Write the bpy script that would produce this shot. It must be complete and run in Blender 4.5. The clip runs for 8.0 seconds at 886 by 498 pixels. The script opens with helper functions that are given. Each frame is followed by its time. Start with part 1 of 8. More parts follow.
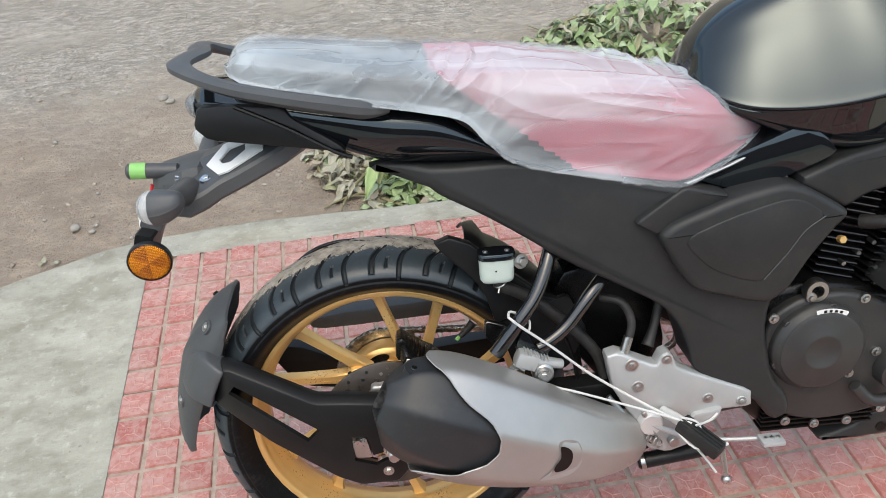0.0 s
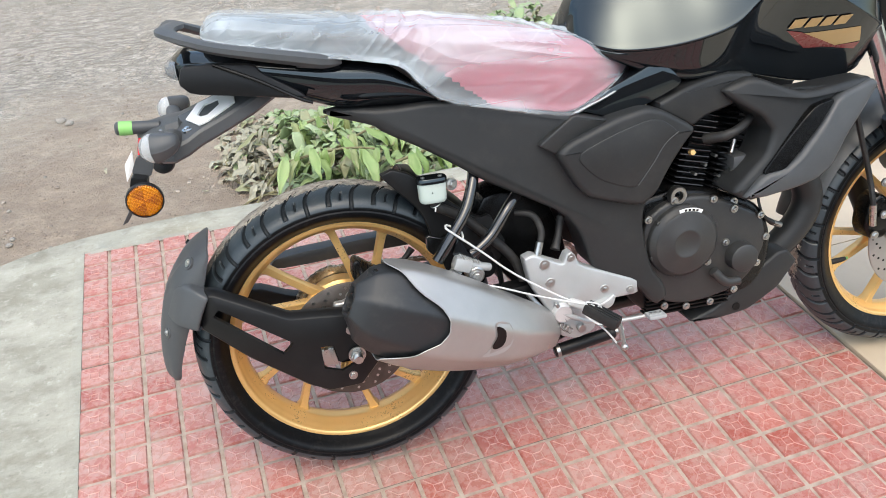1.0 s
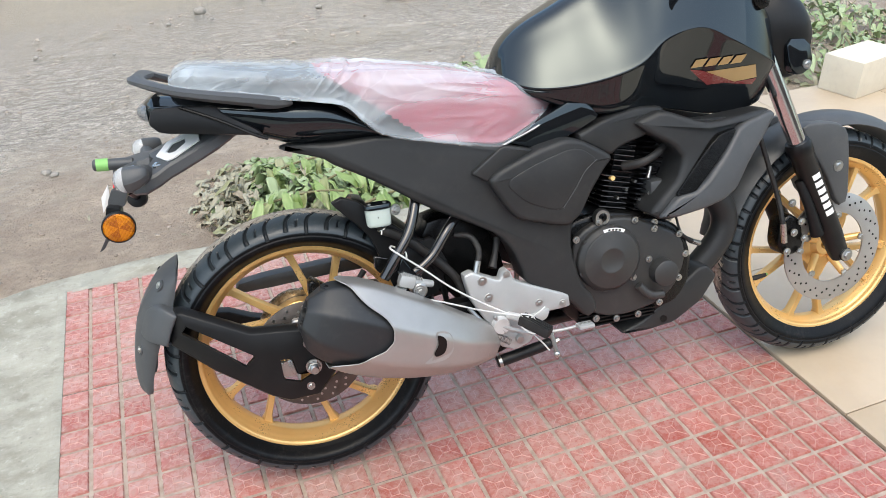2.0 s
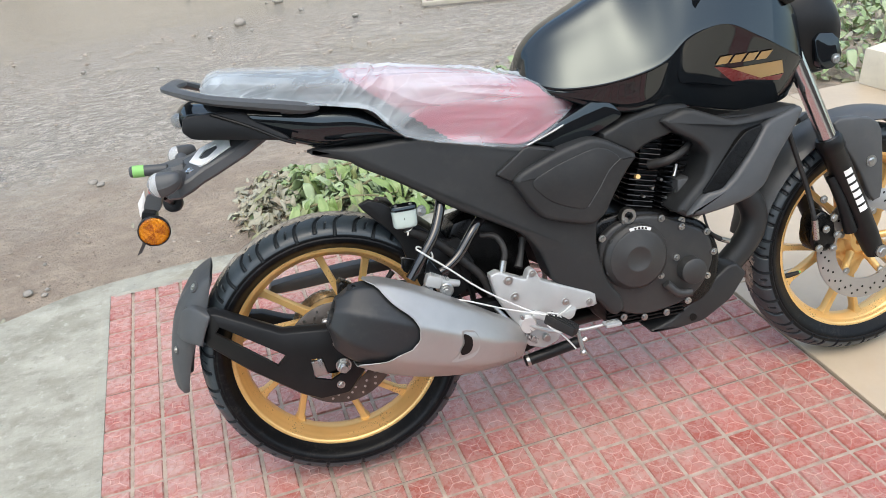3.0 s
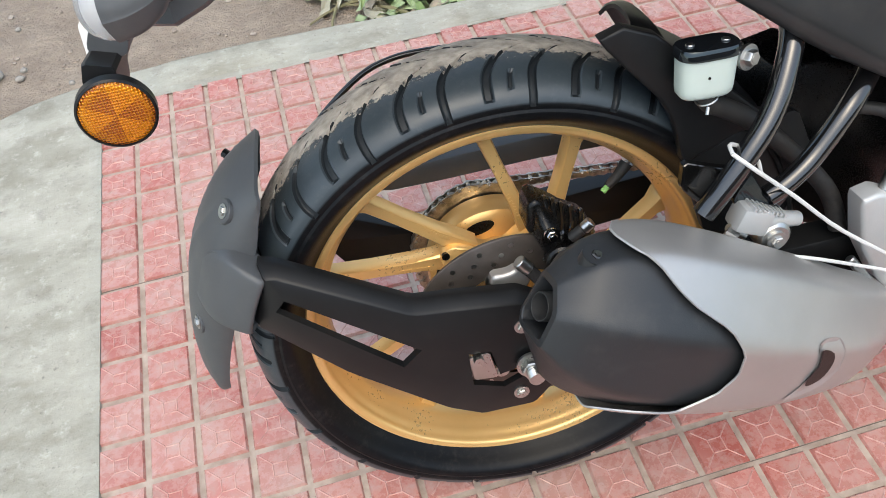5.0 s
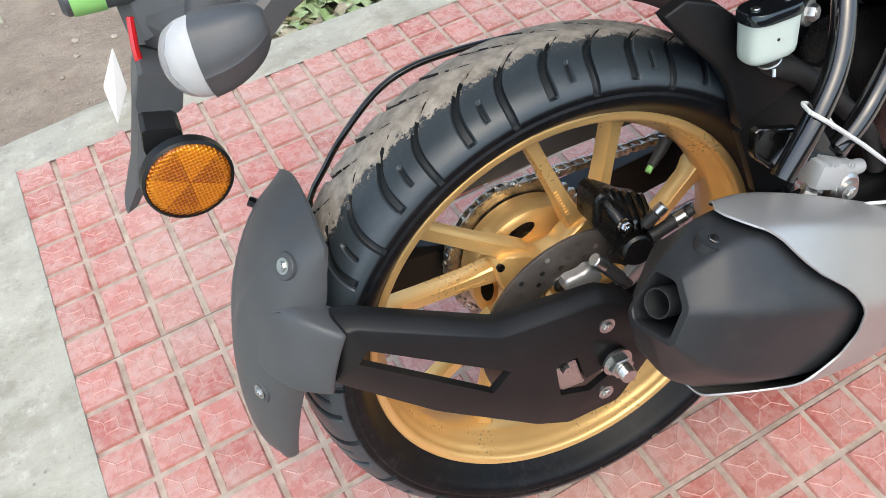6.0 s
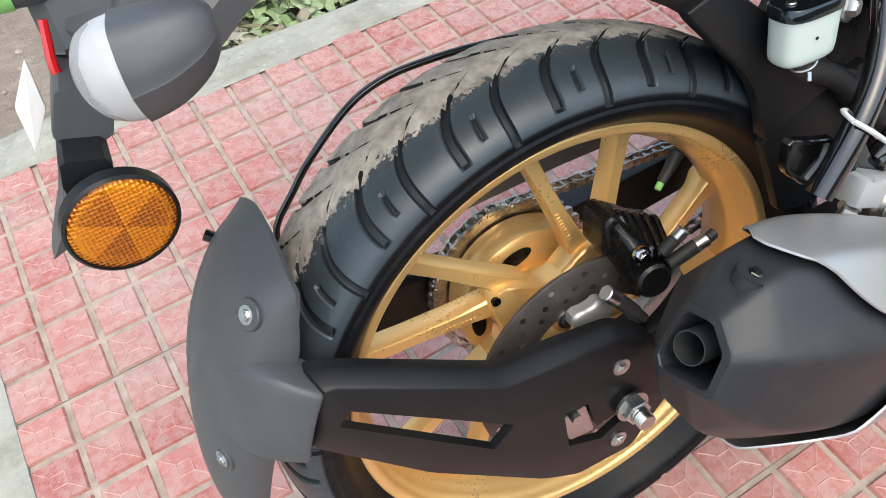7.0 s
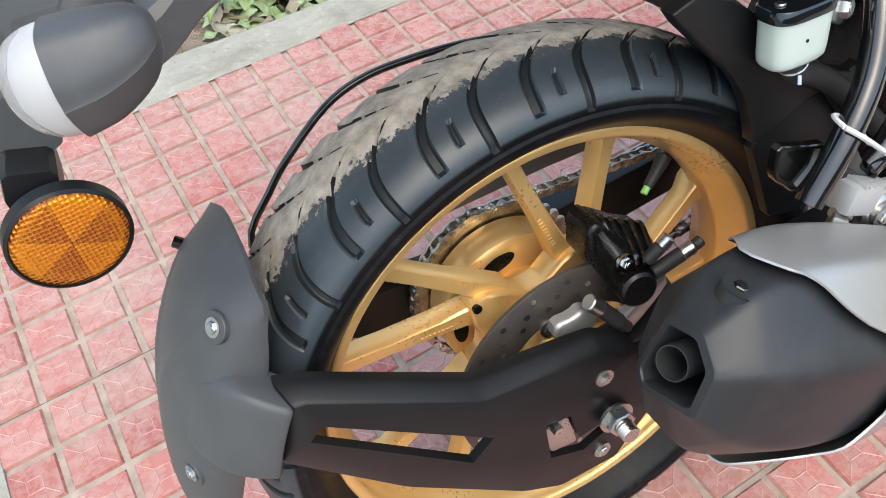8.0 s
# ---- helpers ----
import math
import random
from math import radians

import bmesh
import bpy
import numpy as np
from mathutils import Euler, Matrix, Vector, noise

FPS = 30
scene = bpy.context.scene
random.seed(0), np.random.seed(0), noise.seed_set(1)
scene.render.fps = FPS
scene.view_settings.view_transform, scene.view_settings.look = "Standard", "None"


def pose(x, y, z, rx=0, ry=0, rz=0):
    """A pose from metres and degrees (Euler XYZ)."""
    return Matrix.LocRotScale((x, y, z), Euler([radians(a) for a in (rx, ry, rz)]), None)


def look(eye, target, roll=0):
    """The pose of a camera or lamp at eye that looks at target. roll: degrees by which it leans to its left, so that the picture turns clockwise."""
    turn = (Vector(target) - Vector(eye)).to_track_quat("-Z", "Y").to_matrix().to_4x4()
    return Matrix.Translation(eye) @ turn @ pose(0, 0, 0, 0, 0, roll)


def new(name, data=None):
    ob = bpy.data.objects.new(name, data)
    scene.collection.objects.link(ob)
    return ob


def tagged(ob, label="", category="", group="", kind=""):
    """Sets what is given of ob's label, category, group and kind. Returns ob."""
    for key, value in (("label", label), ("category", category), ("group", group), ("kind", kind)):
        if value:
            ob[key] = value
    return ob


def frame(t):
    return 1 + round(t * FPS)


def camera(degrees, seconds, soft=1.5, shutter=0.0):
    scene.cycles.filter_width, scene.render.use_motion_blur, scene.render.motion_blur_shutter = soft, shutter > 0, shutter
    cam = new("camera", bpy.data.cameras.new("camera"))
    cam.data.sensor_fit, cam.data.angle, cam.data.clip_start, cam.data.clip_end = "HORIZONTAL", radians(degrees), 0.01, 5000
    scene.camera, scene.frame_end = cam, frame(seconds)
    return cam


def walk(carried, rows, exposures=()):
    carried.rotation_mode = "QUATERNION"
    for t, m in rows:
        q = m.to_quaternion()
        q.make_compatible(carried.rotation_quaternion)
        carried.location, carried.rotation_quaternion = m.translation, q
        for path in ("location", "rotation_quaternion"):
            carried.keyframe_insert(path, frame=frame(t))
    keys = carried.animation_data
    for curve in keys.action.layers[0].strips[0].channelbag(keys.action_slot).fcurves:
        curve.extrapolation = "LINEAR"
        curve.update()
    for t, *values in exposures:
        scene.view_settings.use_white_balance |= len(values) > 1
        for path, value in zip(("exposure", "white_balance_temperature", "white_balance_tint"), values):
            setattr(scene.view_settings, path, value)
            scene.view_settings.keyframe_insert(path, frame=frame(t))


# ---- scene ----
cam = camera(58.9, 8.0, soft=0.4)
PATH = [
    (0, (0.624, -0.855, 1.326), (0.852, 0.717, 0.11), -2.9),
    (0.5, (0.523, -1.002, 1.315), (0.904, 0.562, 0.128), -1.9),
    (1, (0.446, -1.141, 1.337), (0.979, 0.402, 0.182), -1.2),
    (1.5, (0.434, -1.231, 1.352), (1.014, 0.335, 0.252), -1.2),
    (1.7, (0.447, -1.272, 1.362), (1.039, 0.307, 0.286), -1.4),
    (2.8, (0.493, -1.421, 1.384), (1.01, 0.22, 0.364), -4.2),
    (3, (0.493, -1.369, 1.375), (0.982, 0.274, 0.346), -4.4),
    (3.5, (0.459, -1.1, 1.325), (0.851, 0.502, 0.193), -4.8),
    (4, (0.467, -0.813, 1.2), (0.73, 0.671, -0.115), -5.8),
    (4.2, (0.497, -0.702, 1.136), (0.726, 0.723, -0.249), -6.0),
    (5.3, (0.477, -0.421, 1.041), (0.753, 0.781, -0.533), -7.4),
    (5.5, (0.423, -0.398, 1.035), (0.77, 0.772, -0.549), -7.7),
    (6, (0.345, -0.347, 1.034), (0.838, 0.787, -0.537), -6.9),
    (6.5, (0.338, -0.284, 0.978), (0.891, 0.835, -0.584), -5.8),
    (7, (0.365, -0.265, 0.972), (0.936, 0.838, -0.596), -5.3),
    (7.5, (0.385, -0.266, 0.974), (0.946, 0.82, -0.609), -5.2),
    (8, (0.39, -0.252, 0.963), (0.958, 0.83, -0.621), -4.9),
]
walk(cam, [(t, look(eye, target, roll)) for t, eye, target, roll in PATH], [(0, 0.98, 6850, 4), (0.5, 1.16, 6800, 4), (1, 1.27, 6750, 4), (1.6, 1.22, 6700, 4), (3.2, 1.10, 6700, 4), (4.2, 1.02, 6700, 4), (5.3, 1.26, 6650, 4), (8, 1.36, 6650, 4)])

# ---- world, sun, exposure ----
world = bpy.data.worlds.new("overcast_sky")
scene.world = world
world.use_nodes = True
wn = world.node_tree.nodes
sky = wn.new("ShaderNodeTexSky")
sky.sky_type, sky.sun_disc = "NISHITA", False
sky.sun_elevation, sky.sun_rotation = radians(67), radians(198)
sky.air_density, sky.dust_density, sky.ozone_density = 1.2, 3.5, 1.6
wn["Background"].inputs["Strength"].default_value = 0.15
world.node_tree.links.new(sky.outputs["Color"], wn["Background"].inputs["Color"])
sun_data = bpy.data.lights.new("sun", "SUN")
sun_data.energy, sun_data.angle, sun_data.color = 0.5, radians(150), (0.98, 0.99, 1.0)
sun = new("sun", sun_data)
sun.matrix_world = look((-0.80, -2.4, 6.0), (0, 0, 0))


# ---- materials ----
def node(nt, kind, **values):
    n = nt.nodes.new(kind)
    for key, value in values.items():
        n.inputs[key].default_value = value
    return n


def material(name):
    m = bpy.data.materials.new(name)
    m.use_nodes = True
    nt = m.node_tree
    return m, nt, nt.nodes["Principled BSDF"]


def noise_fac(nt, scale, low=0.35, high=0.65, detail=6.0, rough=0.6, coords=None, stretch=None):
    tc = nt.nodes.new("ShaderNodeTexCoord")
    src = coords or tc.outputs["Object"]
    if stretch:
        mp = nt.nodes.new("ShaderNodeMapping")
        mp.inputs["Scale"].default_value = stretch
        nt.links.new(src, mp.inputs["Vector"])
        src = mp.outputs["Vector"]
    n = node(nt, "ShaderNodeTexNoise", Scale=scale, Detail=detail, Roughness=rough)
    nt.links.new(src, n.inputs["Vector"])
    r = nt.nodes.new("ShaderNodeMapRange")
    r.inputs["From Min"].default_value, r.inputs["From Max"].default_value = low, high
    nt.links.new(n.outputs["Fac"], r.inputs["Value"])
    return r.outputs["Result"], n.outputs["Fac"]


def blend(nt, fac, a, b):
    mx = nt.nodes.new("ShaderNodeMix")
    mx.data_type = "RGBA"
    for socket, value in ((mx.inputs["Factor"], fac), (mx.inputs["A"], a), (mx.inputs["B"], b)):
        if isinstance(value, bpy.types.NodeSocket):
            nt.links.new(value, socket)
        elif isinstance(value, tuple):
            socket.default_value = (*value, 1)
        else:
            socket.default_value = value
    return mx.outputs["Result"]


def maths(nt, op, a, b=0.0):
    n = nt.nodes.new("ShaderNodeMath")
    n.operation = op
    for socket, value in zip(n.inputs, (a, b)):
        if isinstance(value, bpy.types.NodeSocket):
            nt.links.new(value, socket)
        else:
            socket.default_value = value
    return n.outputs["Value"]


def add_bump(nt, bsdf, height, strength, distance=0.002):
    b = node(nt, "ShaderNodeBump", Strength=strength, Distance=distance)
    nt.links.new(height, b.inputs["Height"])
    nt.links.new(b.outputs["Normal"], bsdf.inputs["Normal"])


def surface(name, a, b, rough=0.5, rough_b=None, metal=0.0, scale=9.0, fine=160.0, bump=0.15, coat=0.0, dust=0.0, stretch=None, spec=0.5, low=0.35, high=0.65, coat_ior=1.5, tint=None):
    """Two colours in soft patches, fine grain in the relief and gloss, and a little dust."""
    m, nt, bsdf = material(name)
    patch, _ = noise_fac(nt, scale, low, high, stretch=stretch)
    grain, raw = noise_fac(nt, fine, 0.3, 0.7, 3.0)
    colour = blend(nt, patch, a, b)
    if dust:
        d, _ = noise_fac(nt, 23.0, 0.5, 0.78, 8.0, 0.7)
        colour = blend(nt, maths(nt, "MULTIPLY", d, dust), colour, (0.42, 0.37, 0.31))
    nt.links.new(colour, bsdf.inputs["Base Color"])
    rr = nt.nodes.new("ShaderNodeMapRange")
    rr.inputs["To Min"].default_value, rr.inputs["To Max"].default_value = rough, rough_b if rough_b is not None else min(1.0, rough + 0.12)
    nt.links.new(maths(nt, "MULTIPLY", maths(nt, "ADD", patch, grain), 0.5), rr.inputs["Value"])
    nt.links.new(rr.outputs["Result"], bsdf.inputs["Roughness"])
    bsdf.inputs["Metallic"].default_value, bsdf.inputs["Coat Weight"].default_value = metal, coat
    bsdf.inputs["Coat Roughness"].default_value = 0.03
    bsdf.inputs["Coat IOR"].default_value = coat_ior
    bsdf.inputs["Specular IOR Level"].default_value = spec
    if tint:
        bsdf.inputs["Specular Tint"].default_value = (*tint, 1)
    if bump:
        add_bump(nt, bsdf, raw, bump, 0.0008)
    return m


MATTE = surface("matte_black_plastic", (0.0070, 0.0073, 0.0078), (0.0105, 0.0108, 0.0113), 0.33, 0.43, spec=0.26, fine=900, bump=0.08, dust=0.012)
PANEL = surface("moulded_side_plastic", (0.020, 0.0208, 0.0212), (0.026, 0.0268, 0.0272), 0.42, 0.50, spec=0.33, fine=900, bump=0.08, dust=0.03)
GREY_PLASTIC = surface("dark_grey_plastic", (0.052, 0.055, 0.058), (0.064, 0.067, 0.070), 0.40, 0.50, spec=0.5, fine=900, bump=0.08, dust=0.05)
SATIN = surface("satin_black_cap", (0.0130, 0.0146, 0.0164), (0.0175, 0.0191, 0.0209), 0.40, 0.50, fine=700, bump=0.15, dust=0.05)
GLOSS = surface("gloss_black_paint", (0.005, 0.006, 0.0075), (0.007, 0.008, 0.0095), 0.03, 0.05, bump=0.0, dust=0.006, spec=0.72, tint=(0.80, 0.94, 1.0))
ENGINE = surface("engine_black_metal", (0.003, 0.003, 0.003), (0.005, 0.005, 0.005), 0.20, 0.38, fine=500, bump=0.12, dust=0.006, spec=0.28)
FIN = surface("gloss_cast_fins", (0.006, 0.006, 0.0065), (0.010, 0.010, 0.0105), 0.18, 0.28, bump=0.0, spec=0.5, dust=0.01)
COVER = surface("clutch_cover_paint", (0.026, 0.026, 0.026), (0.033, 0.033, 0.032), 0.42, 0.5, fine=800, bump=0.2, dust=0.04)
FRAME = surface("frame_gloss_black", (0.004, 0.004, 0.004), (0.007, 0.007, 0.007), 0.16, 0.24, coat=0.6, bump=0.0, dust=0.01)
TUBE_BLACK = surface("tube_gloss_black", (0.005, 0.005, 0.0055), (0.007, 0.007, 0.0075), 0.10, 0.16, coat=1.0, bump=0.0, dust=0.01, spec=0.5, coat_ior=1.45)
RUBBER = surface("hose_rubber", (0.008, 0.008, 0.008), (0.014, 0.014, 0.014), 0.55, 0.7, fine=600, bump=0.2, dust=0.08)
CHROME = surface("chrome", (0.62, 0.63, 0.64), (0.55, 0.56, 0.57), 0.10, 0.2, metal=1.0, bump=0.02)
STEEL = surface("zinc_steel", (0.52, 0.52, 0.50), (0.40, 0.40, 0.39), 0.24, 0.4, metal=1.0, fine=400, bump=0.1)
ALU = surface("cast_aluminium", (0.68, 0.68, 0.67), (0.61, 0.61, 0.60), 0.36, 0.46, metal=0.45, fine=900, bump=0.25)
CAST = surface("matt_cast_bracket", (0.50, 0.51, 0.505), (0.44, 0.45, 0.445), 0.42, 0.55, metal=0.45, fine=700, bump=0.3, dust=0.06)
SHIELD = surface("silver_paint", (0.375, 0.365, 0.35), (0.425, 0.415, 0.40), 0.32, 0.4, metal=0.65, fine=1200, bump=0.15, dust=0.03)
SHIELD_EDGE = surface("bright_silver_edge", (0.47, 0.465, 0.455), (0.42, 0.415, 0.405), 0.35, 0.45, metal=0.6, bump=0.05)
GOLD = surface("gold_paint", (0.83, 0.535, 0.21), (0.76, 0.48, 0.178), 0.26, 0.33, metal=0.5, fine=260, bump=0.02)
DISC = surface("brushed_disc", (0.125, 0.106, 0.092), (0.085, 0.073, 0.064), 0.38, 0.5, metal=0.6, scale=30, fine=300, bump=0.1)
CHAIN = surface("oiled_chain", (0.62, 0.60, 0.56), (0.24, 0.23, 0.21), 0.22, 0.42, metal=1.0, scale=60, bump=0.05)
WHITE = surface("white_paint", (0.78, 0.78, 0.77), (0.72, 0.72, 0.70), 0.45, bump=0.05)
GREEN = surface("green_tape", (0.26, 0.55, 0.16), (0.22, 0.48, 0.13), 0.5, bump=0.05)
RED_LENS = surface("red_reflector", (0.55, 0.01, 0.015), (0.42, 0.008, 0.01), 0.15, bump=0.0, coat=0.6)
RED_DECAL = surface("red_decal", (0.17, 0.012, 0.015), (0.14, 0.01, 0.012), 0.2, coat=0.8, bump=0.0)
GOLD_DECAL = surface("gold_decal", (0.42, 0.27, 0.10), (0.37, 0.235, 0.085), 0.25, coat=0.8, bump=0.0)
SEAT_RED = surface("maroon_seat_vinyl", (0.40, 0.11, 0.145), (0.34, 0.09, 0.12), 0.5, fine=500, bump=0.3)
SEAT_BLACK = surface("black_seat_vinyl", (0.022, 0.023, 0.025), (0.030, 0.031, 0.033), 0.5, fine=500, bump=0.3)
RESERVOIR = surface("milky_plastic", (0.50, 0.57, 0.52), (0.43, 0.51, 0.465), 0.28, bump=0.03)
CORD = surface("white_nylon_cord", (0.66, 0.66, 0.64), (0.56, 0.56, 0.54), 0.5, fine=900, bump=0.4)
GROUT = surface("sandy_grout", (0.28, 0.215, 0.17), (0.43, 0.35, 0.285), 0.8, 0.95, scale=38, fine=140, bump=0.7, dust=0.5)
JOINT = surface("dirty_joint", (0.10, 0.075, 0.06), (0.20, 0.16, 0.13), 0.9, scale=14, fine=120, bump=0.3)
BEIGE = surface("beige_vitrified_tile", (0.44, 0.35, 0.25), (0.50, 0.41, 0.30), 0.30, 0.45, scale=4, fine=50, bump=0.03, dust=0.25)
STONE_BLOCK = surface("cream_block", (0.62, 0.56, 0.45), (0.70, 0.64, 0.52), 0.7, 0.85, scale=5, fine=90, bump=0.4, dust=0.3)
PLASTER = surface("added_wall_plaster", (0.12, 0.085, 0.07), (0.17, 0.12, 0.10), 0.8, scale=1.5, fine=60, bump=0.3)
FACADE = surface("far_plaster", (0.42, 0.38, 0.33), (0.52, 0.47, 0.40), 0.85, scale=0.8, fine=30, bump=0.3)
BARK = surface("green_bark", (0.16, 0.15, 0.07), (0.24, 0.21, 0.12), 0.75, fine=120, bump=0.6)
STONE = surface("grey_stone", (0.24, 0.215, 0.185), (0.36, 0.335, 0.295), 0.85, scale=25, fine=120, bump=0.6)
CLOD = surface("dry_clod", (0.24, 0.19, 0.15), (0.40, 0.345, 0.285), 0.9, scale=3, fine=200, bump=0.5, low=0.3, high=0.7)
PALE_PIPE = surface("pale_painted_bar", (0.50, 0.46, 0.38), (0.42, 0.38, 0.31), 0.6, bump=0.2)


def tile_paint(name, worn):
    """Red cement tile, dusty and scuffed; every piece differs a little in tone."""
    m, nt, bsdf = material(name)
    info = nt.nodes.new("ShaderNodeObjectInfo")
    geo = nt.nodes.new("ShaderNodeNewGeometry")
    patch, _ = noise_fac(nt, 5.0, 0.36, 0.66, coords=geo.outputs["Position"])
    scuff, _ = noise_fac(nt, 42.0, 0.47, 0.74, 8.0, 0.75, coords=geo.outputs["Position"])
    _, grain = noise_fac(nt, 420.0, coords=geo.outputs["Position"])
    base = blend(nt, info.outputs["Random"], (0.345, 0.098, 0.076), (0.44, 0.165, 0.135))
    # road dust lies thick by the street and the apron, and is swept and trodden off towards the shop
    sep = nt.nodes.new("ShaderNodeSeparateXYZ")
    nt.links.new(geo.outputs["Position"], sep.inputs["Vector"])
    wander, _ = noise_fac(nt, 1.6, 0.2, 0.8, 4.0, coords=geo.outputs["Position"])
    swept = nt.nodes.new("ShaderNodeMapRange")
    swept.inputs["From Min"].default_value, swept.inputs["From Max"].default_value = 0.6, 1.9
    nt.links.new(maths(nt, "ADD", maths(nt, "SUBTRACT", sep.outputs["X"], maths(nt, "MULTIPLY", sep.outputs["Y"], 0.8)), maths(nt, "MULTIPLY", maths(nt, "SUBTRACT", wander, 0.5), 0.9)), swept.inputs["Value"])
    dust = maths(nt, "SUBTRACT", 1.0, maths(nt, "MULTIPLY", swept.outputs["Result"], 0.55))
    base = blend(nt, maths(nt, "MULTIPLY", maths(nt, "MULTIPLY", patch, 0.7), dust), base, (0.45, 0.305, 0.26))
    base = blend(nt, maths(nt, "MULTIPLY", maths(nt, "MULTIPLY", scuff, 0.7), dust), base, (0.44, 0.355, 0.31))
    grime, _ = noise_fac(nt, 16.0, 0.52, 0.70, 9.0, 0.72, coords=geo.outputs["Position"])
    base = blend(nt, maths(nt, "MULTIPLY", grime, 0.6), base, (0.37, 0.30, 0.255))
    if worn:
        base = blend(nt, 0.42, base, (0.64, 0.40, 0.34))
    nt.links.new(base, bsdf.inputs["Base Color"])
    rr = nt.nodes.new("ShaderNodeMapRange")
    rr.inputs["To Min"].default_value, rr.inputs["To Max"].default_value = 0.26, 0.55
    nt.links.new(scuff, rr.inputs["Value"])
    nt.links.new(rr.outputs["Result"], bsdf.inputs["Roughness"])
    add_bump(nt, bsdf, grain, 0.3, 0.0006)
    return m


def weathered_concrete():
    """Trowelled pale concrete: broad damp stains, sweeping trowel marks, pits and grit."""
    m, nt, bsdf = material("pale_concrete")
    pos = nt.nodes.new("ShaderNodeNewGeometry").outputs["Position"]
    broad, _ = noise_fac(nt, 2.6, 0.36, 0.66, 6.0, 0.6, coords=pos)
    sweep, sweep_raw = noise_fac(nt, 5.0, 0.40, 0.66, 8.0, 0.72, coords=pos, stretch=(1.0, 1.9, 1.0))
    blot, _ = noise_fac(nt, 13.0, 0.54, 0.70, 8.0, 0.7, coords=pos)
    pits, _ = noise_fac(nt, 90.0, 0.62, 0.74, 4.0, 0.6, coords=pos)
    _, grain = noise_fac(nt, 260.0, coords=pos)
    base = blend(nt, broad, (0.20, 0.188, 0.142), (0.37, 0.355, 0.288))
    base = blend(nt, maths(nt, "MULTIPLY", sweep, 0.75), base, (0.46, 0.444, 0.376))
    base = blend(nt, maths(nt, "MULTIPLY", blot, 0.6), base, (0.17, 0.157, 0.12))
    crust, crust_raw = noise_fac(nt, 34.0, 0.55, 0.68, 8.0, 0.75, coords=pos)
    base = blend(nt, maths(nt, "MULTIPLY", crust, 0.5), base, (0.55, 0.53, 0.47))
    base = blend(nt, maths(nt, "MULTIPLY", pits, 0.55), base, (0.13, 0.12, 0.10))
    nt.links.new(base, bsdf.inputs["Base Color"])
    bsdf.inputs["Roughness"].default_value = 0.72
    height = maths(nt, "ADD", maths(nt, "ADD", maths(nt, "MULTIPLY", sweep_raw, 1.2), maths(nt, "MULTIPLY", crust_raw, 0.5)), maths(nt, "SUBTRACT", maths(nt, "MULTIPLY", grain, 0.35), maths(nt, "MULTIPLY", pits, 0.4)))
    add_bump(nt, bsdf, height, 0.55, 0.006)
    return m


CONCRETE = weathered_concrete()
TILE, RIDGE = tile_paint("red_cement_tile", False), tile_paint("worn_tile_ridge", True)


